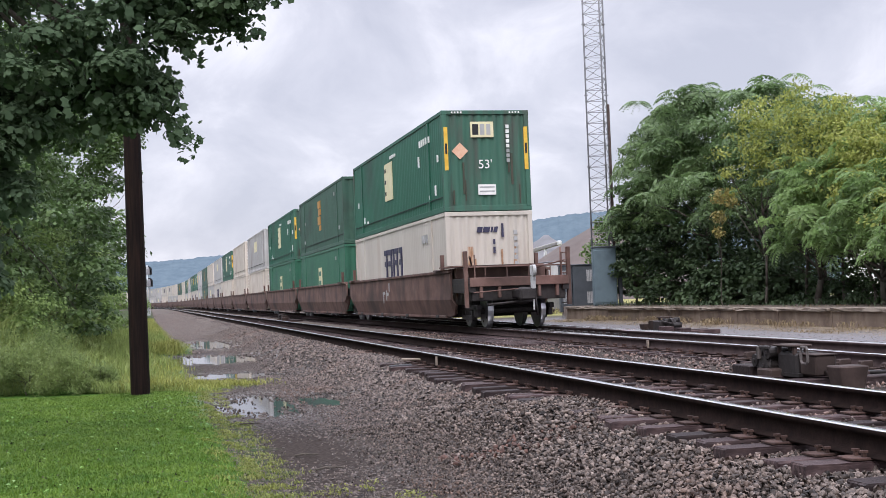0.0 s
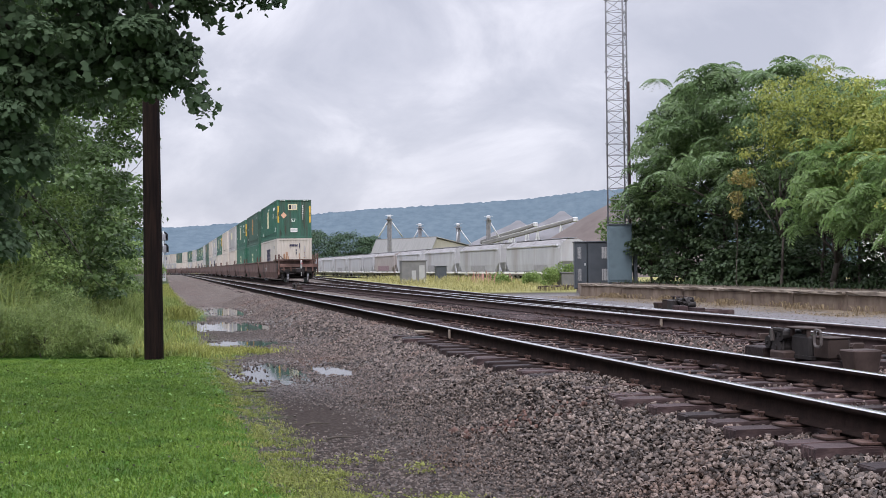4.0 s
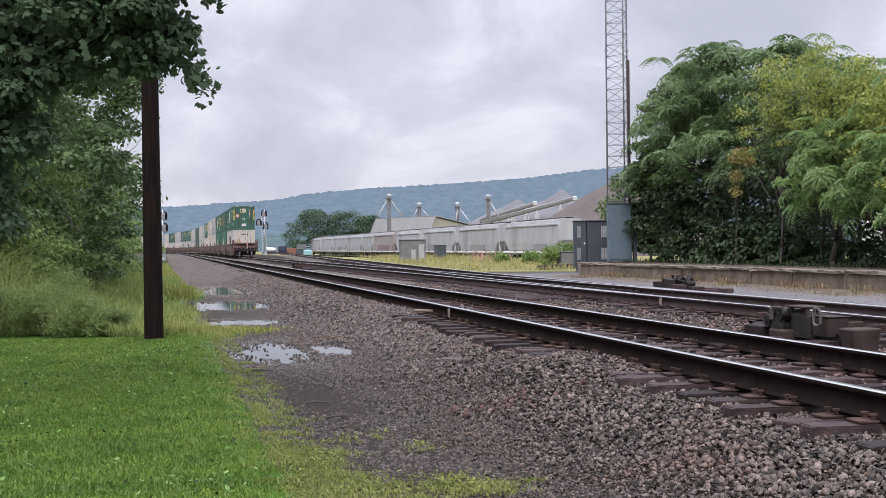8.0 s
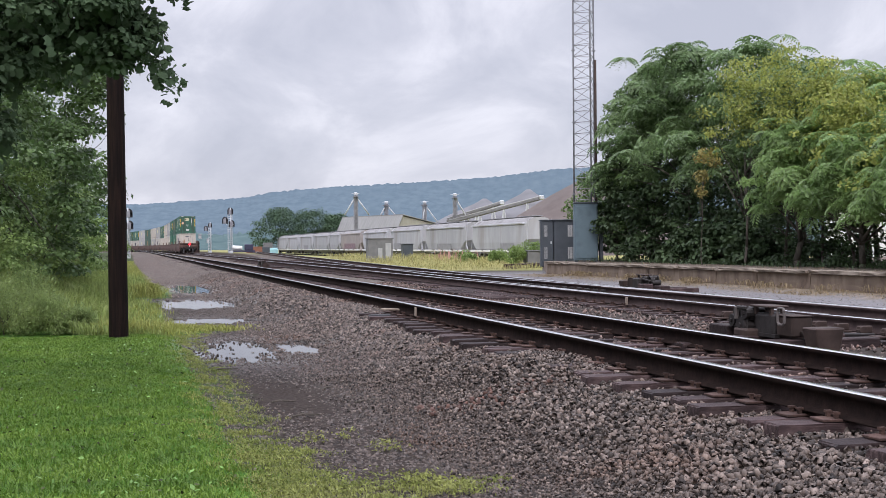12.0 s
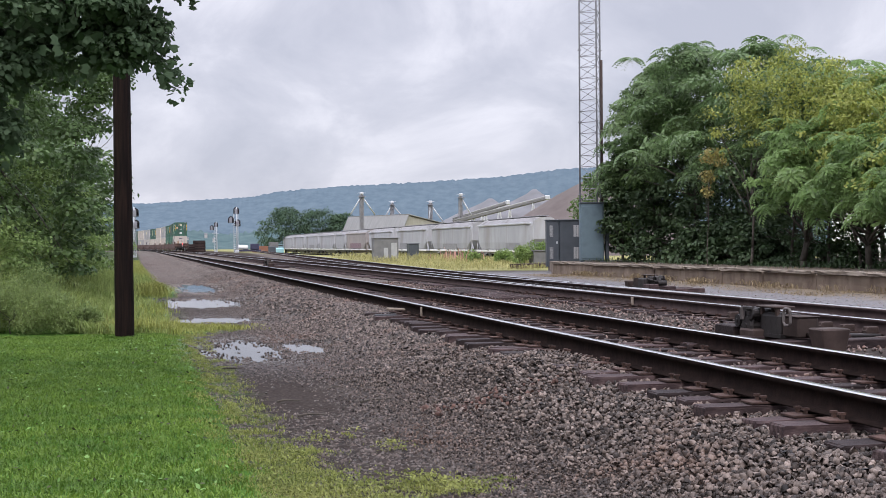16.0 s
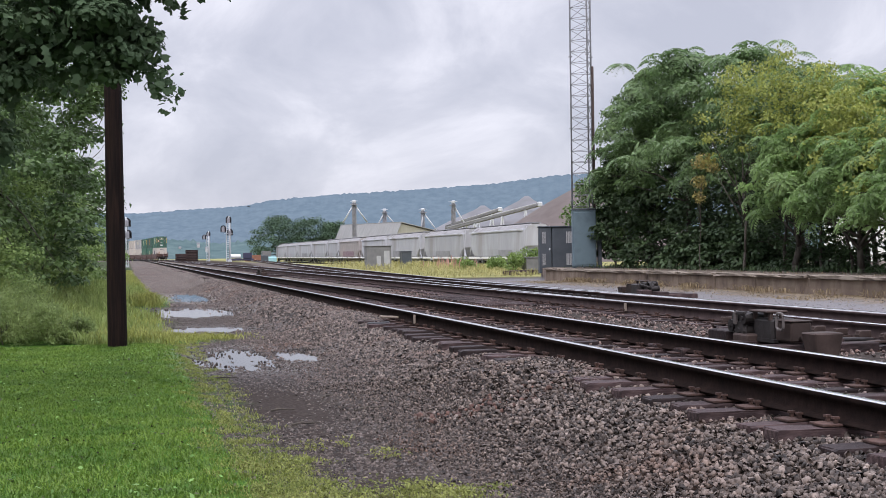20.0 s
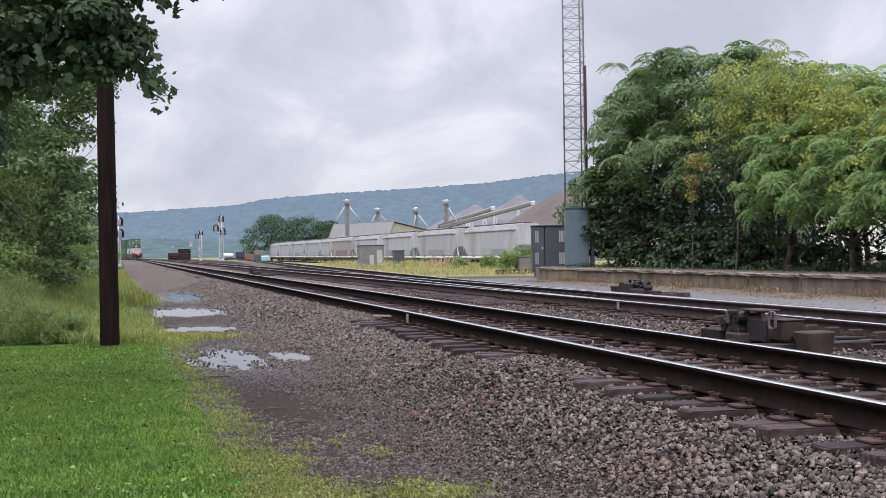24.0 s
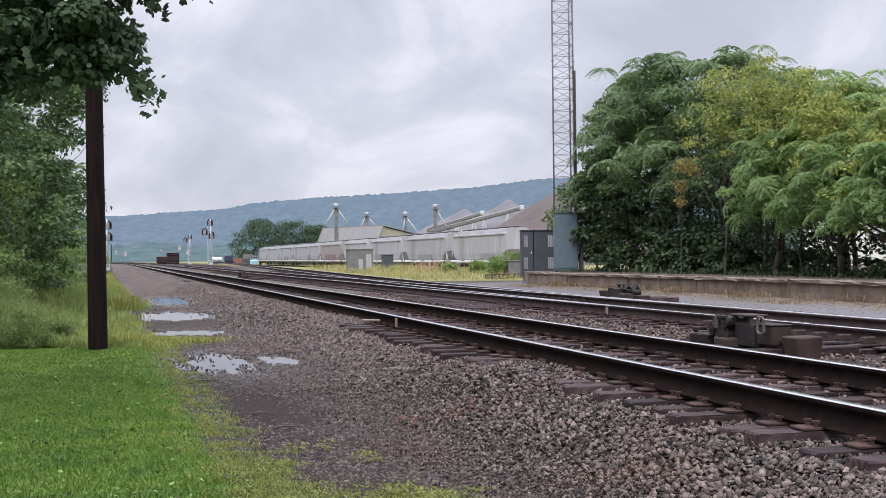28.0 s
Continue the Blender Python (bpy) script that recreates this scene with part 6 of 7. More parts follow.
# ---- crushed stone ----
def build_stones():
    rng = np.random.default_rng(4)
    # crushed stone: a block with pulled corners
    block = np.array([(0.9, -0.2, -0.55), (0.15, 0.85, -0.6), (-0.85, 0.2, -0.55), (-0.1, -0.85, -0.6), (0.62, -0.3, 0.62), (0.3, 0.55, 0.5), (-0.6, 0.3, 0.7), (-0.35, -0.5, 0.55)], float)
    block_faces = np.array([(4, 5, 6), (4, 6, 7), (0, 1, 5), (0, 5, 4), (1, 2, 6), (1, 6, 5), (2, 3, 7), (2, 7, 6), (3, 0, 4), (3, 4, 7)])
    chip = np.array([(1, 0.1, -0.4), (-0.4, 0.9, -0.4), (-0.6, -0.8, -0.4), (0.1, 0.1, 0.55)], float)
    chip_faces = np.array([(0, 1, 3), (1, 2, 3), (2, 0, 3)])

    def lay(name, label, P, size, mat=STONE, small=False):
        n = len(P)
        shape, fac, lean = (chip, chip_faces, 0.35) if small else (block, block_faces, 0.85)
        v = len(shape)
        base = shape[None] * rng.uniform(0.85, 1.15, (n, v, 1)) * rng.uniform(0.7, 1.25, (n, 1, 3)) + rng.normal(0, 0.09, (n, v, 3))
        base = base * size[:, None, None]
        V = np.einsum("nij,nvj->nvi", turns(n, rng, lean), base) + P[:, None, :]
        F = (fac[None] + v * np.arange(n)[:, None, None]).reshape(-1, 3)
        tagged(new(name, mesh_of(name, V.reshape(-1, 3), F, [mat])), label, "ballast", kind="stuff")

    def grade(P, a, b):
        """Finer stone towards the lane, coarser up the shoulder."""
        return rng.uniform(a, b, len(P)) * (0.5 + 0.5 * smooth_step(2.1, 3.5, P[:, 0] + 0.5 * ripple(P[:, 0], P[:, 1], 0.8)))

    shoulder = lambda x, y: (x > 1.9 + 0.6 * rng.random(len(x)) + 0.25 * ripple(x, y, 0.7))
    P = scatter(rng, 62000, 1.9, 4.42, 5.4, 24, shoulder, 1.7)
    P[:, 2] += rng.uniform(-0.02, 0.042, len(P))
    near = P[:, 1] < 14.5
    for name, Q, small in (("ballast_shoulder", P[near], False), ("ballast_shoulder_middle", P[~near], True)):
        lay(name, "grey crushed stone ballast on the shoulder", Q, grade(Q, 0.011, 0.0265) if not small else grade(Q, 0.017, 0.036), STONE, small)
    P = scatter(rng, 22000, 1.9, 4.42, 20, 60, shoulder, 1.3)
    P[:, 2] += rng.uniform(-0.012, 0.03, len(P))
    lay("ballast_shoulder_far", "grey crushed stone ballast on the shoulder", P, grade(P, 0.026, 0.05), STONE, True)
    P = scatter(rng, 24000, 0.5, 4.4, 34, 210, lambda x, y: grass_edge(x, y) < -0.1, 1.3)
    # far haze is partly painted in by the lighter stone colour
    lay("lane_stones", "brownish stones along the far lane", P, rng.uniform(0.025, 0.05, len(P)), LANE_STONE, True)
    P = scatter(rng, 18000, 4.42, 12.0, 5.5, 40, lambda x, y: (np.abs(np.abs(x - T1) - 0.75) > 0.1) & (np.abs(np.abs(x - T2) - 0.75) > 0.1), 1.3)
    P[:, 2] += rng.uniform(-0.01, 0.04, len(P))
    lay("ballast_bed", "brownish crushed stone ballast between the rails", P, rng.uniform(0.014, 0.032, len(P)), BED_STONE)
    P = scatter(rng, 420, 2.5, 3.7, 9.6, 11.4, lambda x, y: np.abs(y - 10.95 + 0.25 * (x - 3)) < 0.5 * rng.random(len(x)) ** 2)
    P[:, 2] += 0.03
    lay("rusty_rubble", "rusty brown broken stone scattered on the shoulder", P, rng.uniform(0.012, 0.032, len(P)), RUBBLE)
    bare = lambda x, y: 0.9 * np.exp(-((x - 1.5) / 0.55) ** 2 - ((y - 12.8) / 2.0) ** 2) + 0.7 * np.exp(-((x - 1.7) / 0.3) ** 2 - ((y - 8.0) / 0.6) ** 2)
    P = scatter(rng, 56000, 0.7, 3.0, 5.5, 34, lambda x, y: (grass_edge(x, y) < 0.05) & (rng.random(len(x)) > 1.25 * bare(x, y)), 1.45)
    lay("lane_gravel", "dark wet gravel scattered on the lane", P, rng.uniform(0.012, 0.03, len(P)), WET_STONE, True)
    P = scatter(rng, 5000, 11.6, 16.2, 16, 54, None, 1.2)
    lay("road_grit", "grey grit and loose stones on the road", P, rng.uniform(0.012, 0.035, len(P)), STONE, True)
    C = scatter(rng, 1700, 0.9, 3.2, 16.8, 21.4, lambda x, y: ripple(x * 2, y, 0.5) > -0.15 + 0.6 * rng.random(len(x)))
    C[:, 2] = WATER_Z + rng.uniform(-0.01, 0.008, len(C))
    lay("puddle_stones", "dark wet stones standing out of the puddle", C, rng.uniform(0.01, 0.024, len(C)), WET_STONE)


build_stones()


# ---- switch machines ----
LOOP = material("worn_loop_steel", [(0.07, 0.06, 0.056), (0.12, 0.105, 0.1)], 6, 0.5)


def switch_machine(x, y, z, rz, label):
    c = thing("switch_machine", label, "switch machine", "switch machines", m=pose(x, y, z, 0, 0, rz))
    for y2 in (-0.42, 0.3):
        slab("long_tie", c, TIE, -1.5, 0.9, y2 - 0.12, y2 + 0.12, -0.16, 0.0, 0.012)
    bm = bmesh.new()
    box(bm, -0.22, 0.1, -0.14, 0.3, 0.0, 0.27, 0.03)
    for a in (-0.2, 0.16):
        box(bm, a - 0.03, a + 0.03, -0.2, 0.34, 0.0, 0.04)
    part("motor_case", bm, DARK_STEEL, c)
    bm = bmesh.new()
    box(bm, -0.26, 0.0, -0.12, 0.33, 0.335, 0.36, 0.008)
    for a, b in ((-0.2, -0.08), (-0.2, 0.28), (-0.06, -0.08), (-0.06, 0.28)):
        box(bm, a - 0.02, a + 0.02, b - 0.02, b + 0.02, 0.25, 0.34)
    part("lid", bm, MACHINE, c, "worn cover plate")
    slab("gear_case", c, MACHINE, -0.18, 0.08, -0.5, -0.145, 0.02, 0.25, 0.02)
    slab("cover_lip", c, MACHINE, -0.19, 0.09, -0.51, -0.14, 0.25, 0.262, 0.004)
    for y2, r in ((0.38, 0.1), (0.52, 0.13), (0.64, 0.08)):
        bm = bmesh.new()
        rod(bm, (-0.18, y2, 0.2), (-0.08, y2, 0.2), r, seg=14)
        rod(bm, (-0.24, y2, 0.2), (-0.02, y2, 0.2), 0.03, seg=8)
        part("gear_wheel", bm, DARK_STEEL, c)
    bm = bmesh.new()
    loop = [(-0.25, b - 0.14, c) for b, c in ((-0.2, 0.16), (-0.17, 0.19), (-0.17, 0.31), (-0.2, 0.345), (-0.29, 0.345), (-0.32, 0.31), (-0.32, 0.19), (-0.29, 0.16))]
    for a, b in zip(loop, loop[1:] + loop[:1]):
        rod(bm, a, b, 0.016, seg=7)
    part("lever_loop", bm, LOOP, c, "worn grey lever loop")
    for a, b, r in (((-0.2, 0.3, 0.3), (-0.25, 0.55, 0.32), 0.02), ((-0.1, 0.66, 0.05), (-0.12, 0.7, 0.32), 0.025), ((-0.15, 0.4, 0.33), (-0.3, 0.6, 0.1), 0.02), ((0.0, 0.3, 0.25), (0.0, 0.64, 0.22), 0.022), ((-0.26, 0.42, 0.02), (-0.24, 0.38, 0.3), 0.024)):
        bar("lever", c, DARK_STEEL, a, b, r)
    bar("throw_rod", c, DARK_STEEL, (0.2, 0.3, 0.0), (1.35, 0.3, -0.04), 0.025)
    bar("throw_rod", c, DARK_STEEL, (0.2, 0.42, 0.0), (1.35, 0.42, -0.04), 0.02)
    for y2, z2, r2, l2 in ((0.36, 0.26, 0.06, 0.3), (0.46, 0.11, 0.09, 0.26), (0.58, 0.27, 0.045, 0.22), (0.68, 0.16, 0.06, 0.2)):
        bm = bmesh.new()
        rod(bm, (-0.3, y2, z2), (-0.3 + l2, y2, z2), r2, seg=12)
        rod(bm, (-0.32, y2, z2), (-0.29, y2, z2), r2 * 1.25, seg=12)
        rod(bm, (-0.34, y2, z2), (-0.3, y2, z2), r2 * 0.4, seg=6)
        part("cylinder", bm, DARK_STEEL, c)
    for y2 in (0.34, 0.5, 0.62):
        bar("pipe", c, DARK_STEEL, (-0.3, y2, 0.02), (-0.26, y2 + 0.05, 0.34), 0.014, 6)
    slab("crank_arm", c, DARK_STEEL, -0.34, -0.3, 0.3, 0.52, 0.3, 0.34, 0.008)
    slab("crank_arm", c, LOOP, -0.35, -0.31, 0.5, 0.56, 0.18, 0.33, 0.008)
    bar("conduit", c, MACHINE, (-0.05, -0.5, 0.06), (-0.08, -0.95, 0.02), 0.035)
    bm = bmesh.new()
    box(bm, -0.3, 0.04, -1.22, -0.92, -0.12, 0.17, 0.015)
    for v in bm.verts:
        if v.co.z < 0:
            v.co.x = -0.13 + (v.co.x + 0.13) * 0.75
            v.co.y = -1.07 + (v.co.y + 1.07) * 0.75
    part("junction_box", bm, MACHINE, c, "tapered junction box")
    slab("tie_block", c, TIE, -0.34, -0.1, 0.75, 1.25, -0.06, 0.09, 0.012)
    slab("tie_block", c, TIE, 0.05, 0.3, 0.7, 1.1, -0.03, 0.14, 0.012)
    slab("base_case", c, MACHINE, -0.36, -0.14, 0.2, 0.56, -0.02, 0.08, 0.02)


switch_machine(7.3, 13.28, -0.14, 0, "dark greasy switch machine on long ties between the tracks")
switch_machine(12.6, 30.4, -0.2, 180, "dark switch machine beyond the far track")
switch_machine(7.25, 70.0, -0.15, 0, "dark switch machine between the main tracks")


def turnout_parts():
    """Braces, point blades and bond plates of the far track's turnout."""
    for y in np.arange(11.2, 17.5, 0.52):
        bm = bmesh.new()
        box(bm, -0.02, 0.34, -0.09, 0.09, 0, 0.025, 0.004)
        rod(bm, (0.16, -0.05, 0.06), (0.16, 0.05, 0.06), 0.045, seg=8)
        box(bm, 0.02, 0.2, -0.035, 0.035, 0.02, 0.11, 0.01)
        part("rail_brace", bm, MACHINE, far_track, "rusty rail brace", m=pose(T2 - GAUGE / 2 - 0.09, y, -0.19, 0, 0, 180))
    for y in np.arange(26.5, 33.0, 0.52):
        bm = bmesh.new()
        box(bm, -0.3, 0.0, -0.09, 0.09, 0, 0.03, 0.004)
        box(bm, -0.16, -0.05, -0.04, 0.04, 0.03, 0.12, 0.01)
        part("slide_plate", bm, DARK_STEEL, far_track, "greasy slide plate", m=pose(T2 + GAUGE / 2 - 0.02, y, -0.19))
        part_me = far_track.children[-1].data
        link("slide_plate", part_me, far_track, "greasy slide plate", pose(T2 - GAUGE / 2 - 0.02, y, -0.19))
    for s0, y0, y1 in ((1, 15.0, 26.8), (-1, 15.0, 26.8)):
        ys = np.linspace(y0, y1, 8)
        xs = T2 + s0 * (GAUGE / 2 + 0.036) - s0 * (0.075 + 0.0 * ys)
        link("point_blade", rail_mesh("point_blade", xs, ys, RAIL_BROWN, RAIL_DULL), far_track, "tapered point blade", pose(0, 0, -0.004))
    for track, x, y in ((near_track, T1 - GAUGE / 2 - 0.08, 19.5), (far_track, T2 - GAUGE / 2 - 0.08, 21.7)):
        slab("bond_plate", track, BOND, x - 0.02, x + 0.0, y - 0.045, y + 0.045, -0.17, -0.03, 0.004, "tan insulated joint plate")


turnout_parts()


def lane_debris():
    """Twigs on the lane and broken timber beside the near rail."""
    for x, y, l, rz in ((2.28, 12.15, 0.42, 25), (1.12, 15.6, 0.34, 8), (1.42, 12.2, 0.22, -10), (1.5, 11.1, 0.26, 5), (2.05, 13.4, 0.2, 50)):
        z = float(land(x, y)) + 0.02
        c = thing("twig", "dark wet twig lying on the gravel lane", "twig", "twigs on the lane", m=pose(x, y, z, 0, 0, rz))
        bm = bmesh.new()
        q = [(-l / 2, 0, 0), (-l * 0.15, 0.03, 0.012), (l * 0.2, 0.015, 0.006), (l / 2, 0.06, 0)]
        for a, b, r in zip(q[:-1], q[1:], (0.012, 0.01, 0.007)):
            rod(bm, a, b, r, r * 0.8, 6)
        rod(bm, q[1], (l * 0.02, -0.07, 0.015), 0.006, 0.003, 5)
        part("stem", bm, BARK, c)
    c = thing("timber_scrap", "broken black timber scrap beside the near rail", "timber", m=pose(4.0, 20.6, float(land(4.0, 20.6)) + 0.03, 4, 0, 14))
    bm = bmesh.new()
    box(bm, -0.22, 0.2, -0.07, 0.07, -0.03, 0.05, 0.02)
    for v in bm.verts:
        v.co.x += 0.5 * v.co.y
    part("block", bm, BLACK_MARK, c)
    c = thing("timber_scrap", "pale split board lying on tie ends", "timber", m=pose(4.35, 21.0, -0.15, 0, 3, 5))
    slab("board", c, BOND, -0.25, 0.3, -0.08, 0.08, 0.0, 0.035, 0.008)


lane_debris()


# ---- yard buildings ----
def yard_cabinet(x, y, z, w, h, mats, label, doors):
    c = thing("signal_cabinet", label, "cabinet", "signal cabinets in the grass", m=pose(x, y, z))
    bm = bmesh.new()
    box(bm, -w / 2, w / 2, -0.5, 0.5, 0, h, 0.03)
    part("body", bm, mats, c)
    slab("roof", c, mats, -w / 2 - 0.06, w / 2 + 0.06, -0.56, 0.56, h, h + 0.06, 0.01)
    for a, b, z0, z1 in doors:
        slab("door", c, CAB_LIGHT, a, b, -0.53, -0.5, z0, z1, 0.01)
    return c


CAB_MID = material("mid_grey_cabinet_paint", [(0.13, 0.13, 0.13), (0.185, 0.185, 0.185)], 2, 0.6)


def elevator_leg(x, y, z, h, arms, label):
    c = thing("elevator_leg", label, "grain elevator", "grain elevator legs", m=pose(x, y, z))
    for a in (-0.42, 0.42):
        for b in (-0.42, 0.42):
            bar("tower_leg", c, ELEV, (a, b, 0), (a, b, h), 0.06, 6)
    for k, zz in enumerate(np.arange(0.5, h - 1.5, 1.5)):
        bm = bmesh.new()
        for s in (-1, 1):
            rod(bm, (-0.42 * s, -0.42, zz), (0.42 * s, -0.42, zz + 1.5), 0.05, seg=5)
            rod(bm, (-0.42, -0.42 * s, zz), (-0.42, 0.42 * s, zz + 1.5), 0.05, seg=5)
        part("brace", bm, ELEV, c)
    slab("leg_casing", c, ELEV, -0.24, 0.24, -0.24, 0.24, 0, h)
    bm = bmesh.new()
    box(bm, -0.4, 0.4, -0.4, 0.4, h, h + 0.75, 0.15)
    part("head_box", bm, GALV, c)
    slab("head_platform", c, ELEV, -0.85, 0.85, -0.8, 0.8, h - 0.4, h - 0.3)
    for s in (-1, 1):
        bar("platform_rail", c, GALV, (-0.85, s * 0.8, h + 0.5), (0.85, s * 0.8, h + 0.5), 0.04, 5)
    for dx, dy, z1 in arms:
        bar("spout", c, GALV, (0, 0, h - 0.2), (dx, dy, z1), 0.17, 8)
    return c


def pile_cone(x, y, z, r, h, mat, label, cut=0.0):
    c = thing("storage_cone", label, "storage pile", m=pose(x, y, z))
    bm = bmesh.new()
    seg = 40
    rows = []
    for f in (0, 0.35, 0.7, 0.93, 1.0):
        rr = r * (1 - f) + (0.6 if f == 1 else 0)
        rows.append([bm.verts.new((rr * math.cos(a) * (1 + 0.02 * math.sin(7 * a)), rr * math.sin(a), h * (f - 0.03 * (f > 0.9)))) for a in np.linspace(0, 2 * math.pi, seg, endpoint=False)])
    for p, q in zip(rows[:-1], rows[1:]):
        for k in range(seg):
            bm.faces.new((p[k], p[(k + 1) % seg], q[(k + 1) % seg], q[k]))
    bm.faces.new(rows[-1])
    part("cover", bm, mat, c, smooth=True)


def storage_barn():
    """Cross-section: a short steep western slope and a long eastern one; the gable end faces the tracks."""
    b = thing("storage_barn", "long cream storage barn with a pale sheet roof", "barn", m=pose(63.9, 300, 0, 0, 0, 21))
    sec = ((-1.6, -1.4), (-1.6, 4.6), (0, 8.1), (14.2, 5.2), (14.2, -1.4))
    for name, y in (("gable_wall", 0.0), ("rear_wall", 27.7)):
        bm = bmesh.new()
        f = bm.faces.new([bm.verts.new((x, y, z)) for x, z in sec])
        r = bmesh.ops.extrude_face_region(bm, geom=[f])
        bmesh.ops.translate(bm, vec=(0, 0.3, 0), verts=[g for g in r["geom"] if isinstance(g, bmesh.types.BMVert)])
        bmesh.ops.recalc_face_normals(bm, faces=bm.faces)
        part(name, bm, SIDING, b)
    slab("side_wall", b, SIDING, -1.6, -1.4, 0.3, 27.7, -1.4, 4.6)
    slab("side_wall", b, SIDING, 14.0, 14.2, 0.3, 27.7, -1.4, 5.2)
    for x0, z0, x1, z1 in ((-2.0, 4.0, 0.05, 8.3), (-0.05, 8.3, 14.8, 5.25)):
        bm = bmesh.new()
        f = bm.faces.new([bm.verts.new(c) for c in ((x0, -0.4, z0), (x1, -0.4, z1), (x1, 28.4, z1), (x0, 28.4, z0))])
        r = bmesh.ops.extrude_face_region(bm, geom=[f])
        bmesh.ops.translate(bm, vec=(0, 0, 0.2), verts=[g for g in r["geom"] if isinstance(g, bmesh.types.BMVert)])
        bmesh.ops.recalc_face_normals(bm, faces=bm.faces)
        part("roof", bm, ROOF_METAL, b)


def conveyor(a, b, label):
    c = thing("conveyor", label, "conveyor")
    a, b = Vector(a), Vector(b)
    d = (b - a)
    bar("gallery", c, CAB_MID, a, b, 0.36, 6)
    bar("cover", c, ROOF_METAL, a + Vector((0, 0, 0.42)), b + Vector((0, 0, 0.42)), 0.26, 8)
    slab("head_house", c, GALV, b.x - 0.5, b.x + 0.5, b.y - 0.6, b.y + 0.6, b.z - 0.4, b.z + 0.7, 0.2)
    for f in (0.3, 0.6, 0.85):
        p = a.lerp(b, f)
        for s in (-1, 1):
            bar("trestle", c, GALV, p, (p.x + 1.5 * s, p.y, -1.2), 0.2, 6)


def build_yard():
    yard_cabinet(19.4, 100, -0.35, 2.0, 1.85, CAB_MID, "pair of grey signal cabinets standing in rough grass", ((-0.2, 0.15, 0.3, 1.1), (0.4, 0.85, 0.2, 1.5)))
    yard_cabinet(23.4, 108, -0.45, 0.85, 1.5, CAB_DARK, "small dark grey signal cabinet in rough grass", ())
    yard_cabinet(23.5, 72, -0.4, 1.5, 0.95, CAB_MID, "low grey cabinet half hidden by weeds", ())
    elevator_leg(52.6, 300, -1.2, 14.2, ((-2.7, 0, 9.6), (3.2, 0, 9.6)), "galvanised grain elevator leg with two spouts")
    elevator_leg(65, 325, -1.2, 13.0, ((-1.8, 0, 9.6), (2.8, 0, 9.6)), "galvanised grain elevator leg with two spouts")
    elevator_leg(72.2, 312, -1.2, 12.6, ((4.2, 0, 6.8), (-0.6, -0.8, 8.5)), "galvanised grain elevator leg with a long spout")
    elevator_leg(74.6, 290.6, -1.2, 13.6, ((3.4, 0, 7.8),), "galvanised grain elevator leg with a spout")
    storage_barn()
    pile_cone(108.4, 385, -1.2, 34, 17.2, PILE_GREY, "grey cone of a covered storage pile")
    pile_cone(103.7, 325, -1.2, 30, 17.4, PILE_GREY, "grey cone of a covered storage pile")
    pile_cone(87.0, 232, -1.2, 27, 16.5, PILE_BROWN, "tall brown cone of a storage pile")
    conveyor((73.2, 290.9, 6.3), (91.6, 277.3, 11.5), "inclined galvanised conveyor gallery")
    conveyor((76, 304, 7.0), (86.9, 293.4, 10.9), "inclined galvanised conveyor gallery")
    # pale house behind the platform trees
    c = thing("house", "pale sided house glimpsed behind the platform trees", "house", m=pose(42.0, 62, -0.6, 0, 0, 28))
    slab("wall", c, WHITE_MARK, -4, 4, -3, 3, 0, 3.6)
    bm = bmesh.new()
    v = [bm.verts.new(q) for q in ((-4.3, -3.4, 3.5), (4.3, -3.4, 3.5), (4.3, 3.4, 3.5), (-4.3, 3.4, 3.5), (-4.3, 0, 5.4), (4.3, 0, 5.4))]
    for f in ((0, 1, 5, 4), (2, 3, 4, 5), (0, 4, 3), (1, 2, 5), (0, 3, 2, 1)):
        bm.faces.new([v[i] for i in f])
    part("roof", bm, PILE_GREY, c)
    for a in (-2.6, 0, 2.6):
        slab("window", c, CAB_DARK, a - 0.5, a + 0.5, -3.04, -2.98, 1.2, 2.5)
    # houses across the valley
    for x, y, z, w in ((18.0, 1404, 7.2, 6), (77, 1446, 13.5, 5.5), (8.2, 1420, 8.6, 4), (56, 1425, 9.2, 4.5), (84, 1415, 8.4, 4.5)):
        c = thing("far_house", "small white house far across the valley", "house", "houses across the valley", m=pose(x, y, z))
        w *= 0.55
        slab("wall", c, C_GREY, -w / 2, w / 2, -3, 3, -3, 1.0)
        bm = bmesh.new()
        h = w / 2 + 0.4
        v = [bm.verts.new(q) for q in ((-h, -3.4, 1.0), (h, -3.4, 1.0), (h, 3.4, 1.0), (-h, 3.4, 1.0), (-h * 0.8, 0, 2.6), (h * 0.8, 0, 2.6))]
        for f in ((0, 1, 5, 4), (2, 3, 4, 5), (0, 4, 3), (1, 2, 5), (0, 3, 2, 1)):
            bm.faces.new([v[i] for i in f])
        part("roof", bm, PILE_GREY, c)
    # shrubs in the rough grass
    rng = np.random.default_rng(15)
    for k, (x, y, h, r) in enumerate(((22.4, 72, 1.25, 0.8), (23.6, 73, 1.5, 1.0), (24.4, 84, 1.0, 0.9), (23.6, 88, 0.9, 0.7), (25.4, 97, 0.9, 0.9))):
        tree("yard_shrub", "low green shrub in the rough grass", "bush", (x, y, -0.5), lump_tree(x, y, -0.5, h, r, rng, 8), 1800, 0.12, BUSH, 150 + k, LEAF, 1, 0.04, 0.6, 0.9, "shrubs in the rough grass")
    tree("mast_tree", "small green tree behind the mast", "tree", (24.4, 66, -0.5), lump_tree(24.7, 66, -0.5, 6.2, 1.7, rng, 12), 2600, 0.2, WOODS, 160, LEAF, 1, 0.1, 0.5)
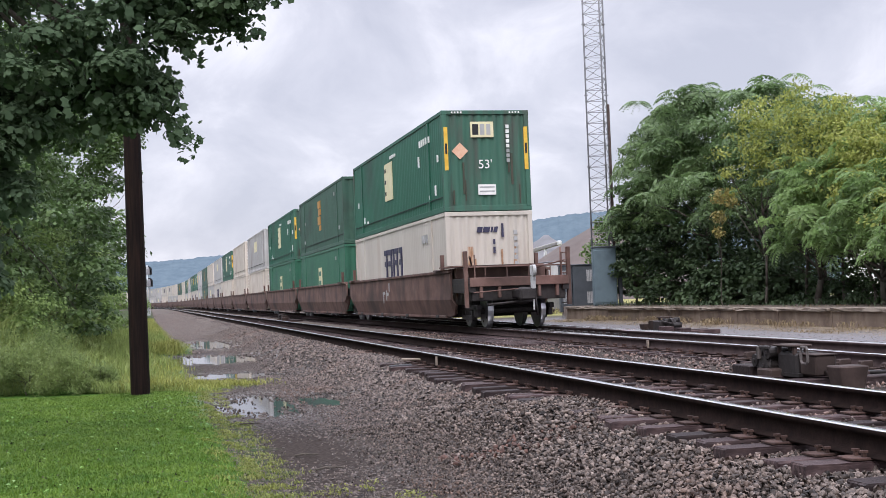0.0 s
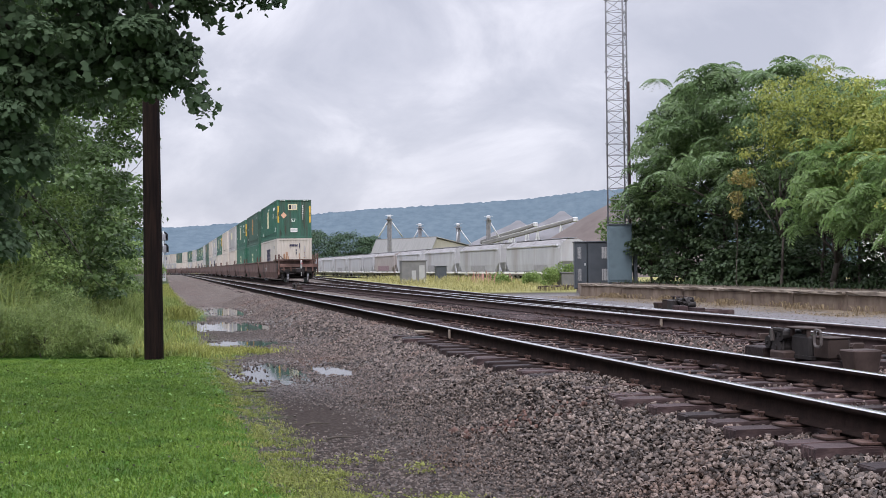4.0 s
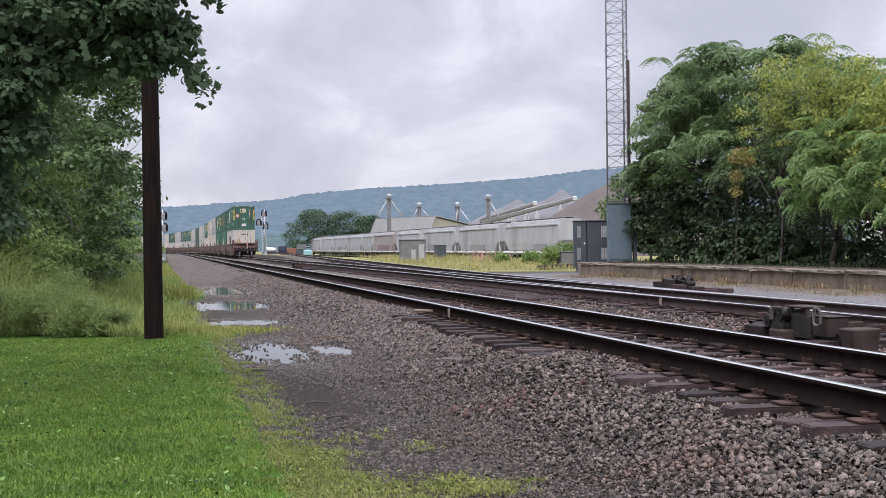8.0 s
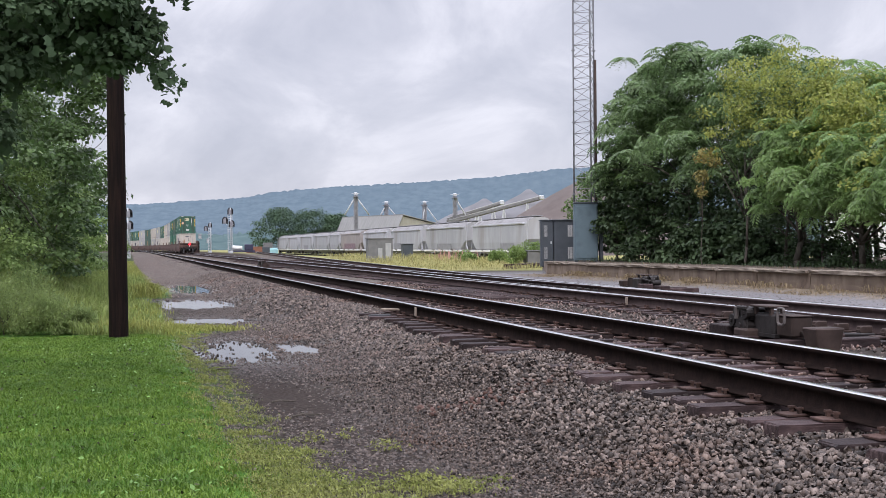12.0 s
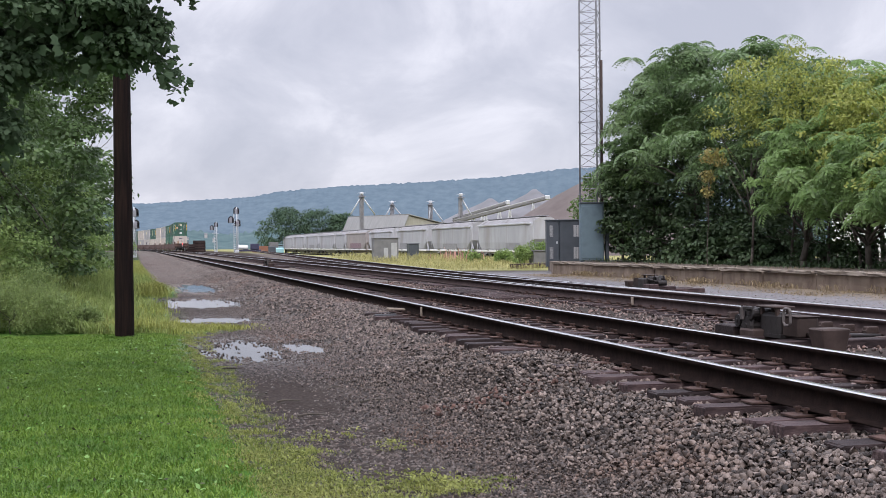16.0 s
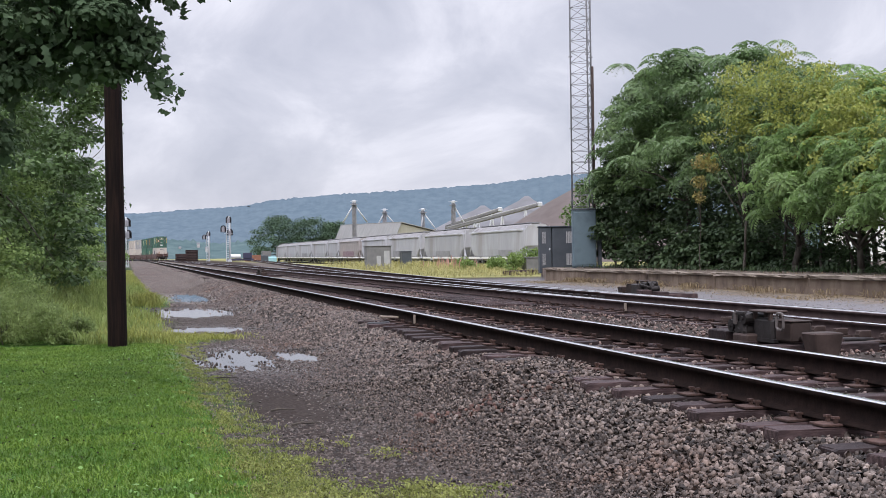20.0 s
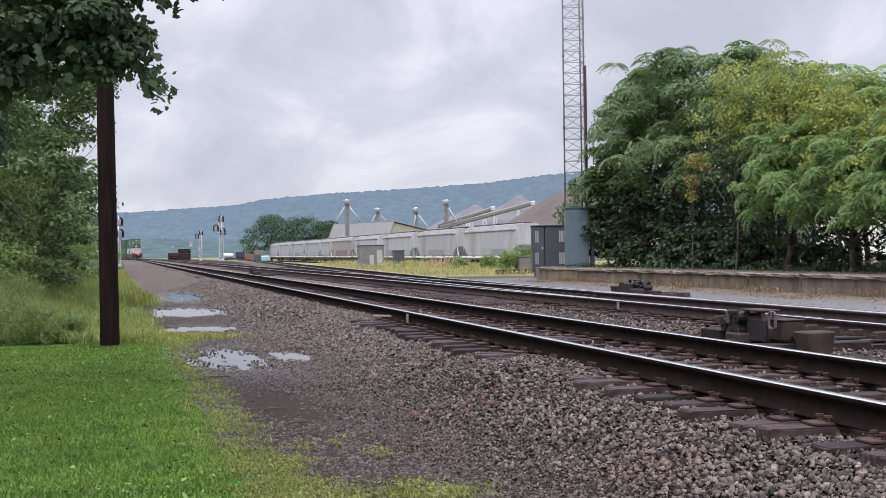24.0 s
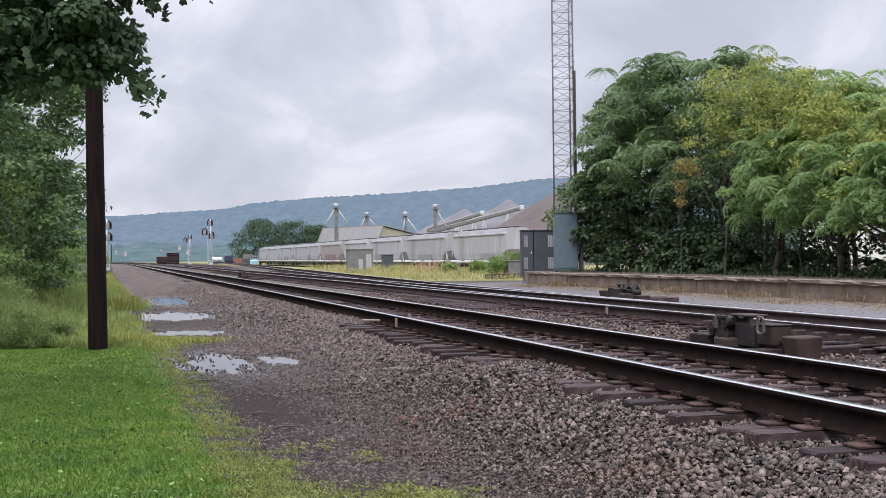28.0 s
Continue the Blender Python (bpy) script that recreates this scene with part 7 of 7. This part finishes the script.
    # clutter by the far track
    c = thing("storage_bin", "orange-brown open steel bin near the yard", "bin", m=pose(26.2, 270, -0.6))
    slab("bin_body", c, BRICK_RED, -2.2, 1.0, -1, 1, 0, 1.6, 0.05)
    slab("bin_end", c, CAB_DARK, 1.0, 2.6, -1, 1, 0, 1.5, 0.05)
    c = thing("teal_tank", "small teal tank beside the yard track", "tank", m=pose(31.2, 285, -0.7))
    slab("tank_body", c, TEAL, -1.1, 1.1, -0.8, 0.8, 0, 1.3, 0.25)
    c = thing("wooden_shed", "small grey shed beyond the yard track", "shed", m=pose(31.2, 296, -0.7))
    slab("shed_body", c, CAB_MID, -1.0, 1.0, -1, 1, 0, 2.6, 0.03)
    c = thing("tank_truck", "white tank on a dark truck chassis far off", "truck", m=pose(22.0, 262, -0.5))
    bar("tank", c, WHITE_MARK, (-1.6, 0, 1.35), (0.4, 0, 1.2), 0.45, 14)
    slab("chassis", c, NAVY_MARK, -2.4, 3.0, -0.7, 0.7, 0.4, 0.8, 0.05)
    slab("cab", c, NAVY_MARK, 0.9, 2.6, -0.8, 0.8, 0.8, 2.0, 0.1)
    rng = np.random.default_rng(12)
    for k, (x, y, h, r) in enumerate(((38, 330, 12, 7.5), (47, 335, 11.5, 7.5), (54, 338, 10.5, 5.5))):
        L = boughs(x, y, -1.2, h, r, rng, 40, 0.15, (0.22, 0.4), 0.6)
        tree("yard_tree", "round dark green broadleaf tree beyond the yard", "tree", (x, y, -1.5), L, 9000, 0.38, FARTREE, 130 + k, BROAD, 1, 0.35, 0.4, 0.4, "trees beyond the yard", True)
    for x, y, h in ((1.2, 450, 7),):
        c = thing("far_pole", "thin dark pole far along the line", "utility pole", "poles along the line", m=pose(x, y, -0.8))
        bar("shaft", c, POLE, (0, 0, 0), (0, 0, h), 0.16, 8, r1=0.11)


build_yard()


def build_bird():
    b = thing("bird", "small dark bird in flight", "bird")
    bm = bmesh.new()
    bmesh.ops.create_icosphere(bm, subdivisions=2, radius=1.0)
    bmesh.ops.scale(bm, vec=(0.035, 0.11, 0.035), verts=bm.verts)
    for v in bm.verts:
        if v.co.y < -0.05:
            v.co.x *= 0.8; v.co.z *= 0.5
    part("body", bm, BLACK_MARK, b, smooth=True)
    for s in (-1, 1):
        bm = bmesh.new()
        out = [(0.02, 0.05, 0), (0.1, 0.07, 0.02), (0.2, 0.01, 0.05), (0.1, -0.03, 0.025), (0.02, -0.04, 0)]
        f = bm.faces.new([bm.verts.new((s * x, y, z)) for x, y, z in out])
        r = bmesh.ops.extrude_face_region(bm, geom=[f])
        bmesh.ops.translate(bm, vec=(0, 0, 0.006), verts=[g for g in r["geom"] if isinstance(g, bmesh.types.BMVert)])
        part("wing", bm, BLACK_MARK, b)
    return b


bird = build_bird()
BIRD = ((0, 30, -300, 60), (10, 24, -120, 40), (18, 9.5, 20, 14), (18.4, 9.2, 34, 12.0), (18.8, 6.12, 44.58, 8.7), (19.0, 7.01, 49.51, 8.48), (19.2, 7.73, 55.47, 8.14), (19.4, 8.03, 62.48, 7.71), (19.6, 8.41, 70.5, 6.67), (19.8, 8.43, 79.56, 5.55), (20.0, 8.3, 89.62, 4.34), (20.4, 8.6, 108, 4.0), (21, 8, 130, 6), (24, -20, 240, 14), (28, -60, 400, 20))


def motions():
    times = [0.5 * k for k in range(57)]
    for ob, ahead, z in TRAIN:
        walk(ob, [(t, on_line(tail_at(t) + ahead) @ pose(0, 0, z)) for t in times])
    # wheels of the last bogie roll; its beacon swings into view every second and a half
    *wheels, beacon = SPINNING
    for w in wheels:
        x, y, z = w.location
        walk(w, [(k / FPS, pose(x, y, z, -math.degrees((tail_at(k / FPS) - tail_at(0)) / 0.455))) for k in range(28 * FPS + 1)])
    x, y, z = beacon.location
    turn = [(0.0, 84.0)]
    for k in range(1, 19):
        turn += [(1.507 * k - 0.117 + a / 30, b) for a, b in ((-6, 84), (-5, 42), (-4, 0), (4, 0), (5, 42), (6, 84))]
    walk(beacon, [(t, pose(x, y, z, 0, 0, a)) for t, a in turn if t <= 28])
    walk(bird, [(t, pose(x, y, z, -8, 12 * math.sin(9 * t), 10)) for t, x, y, z in BIRD])


motions()
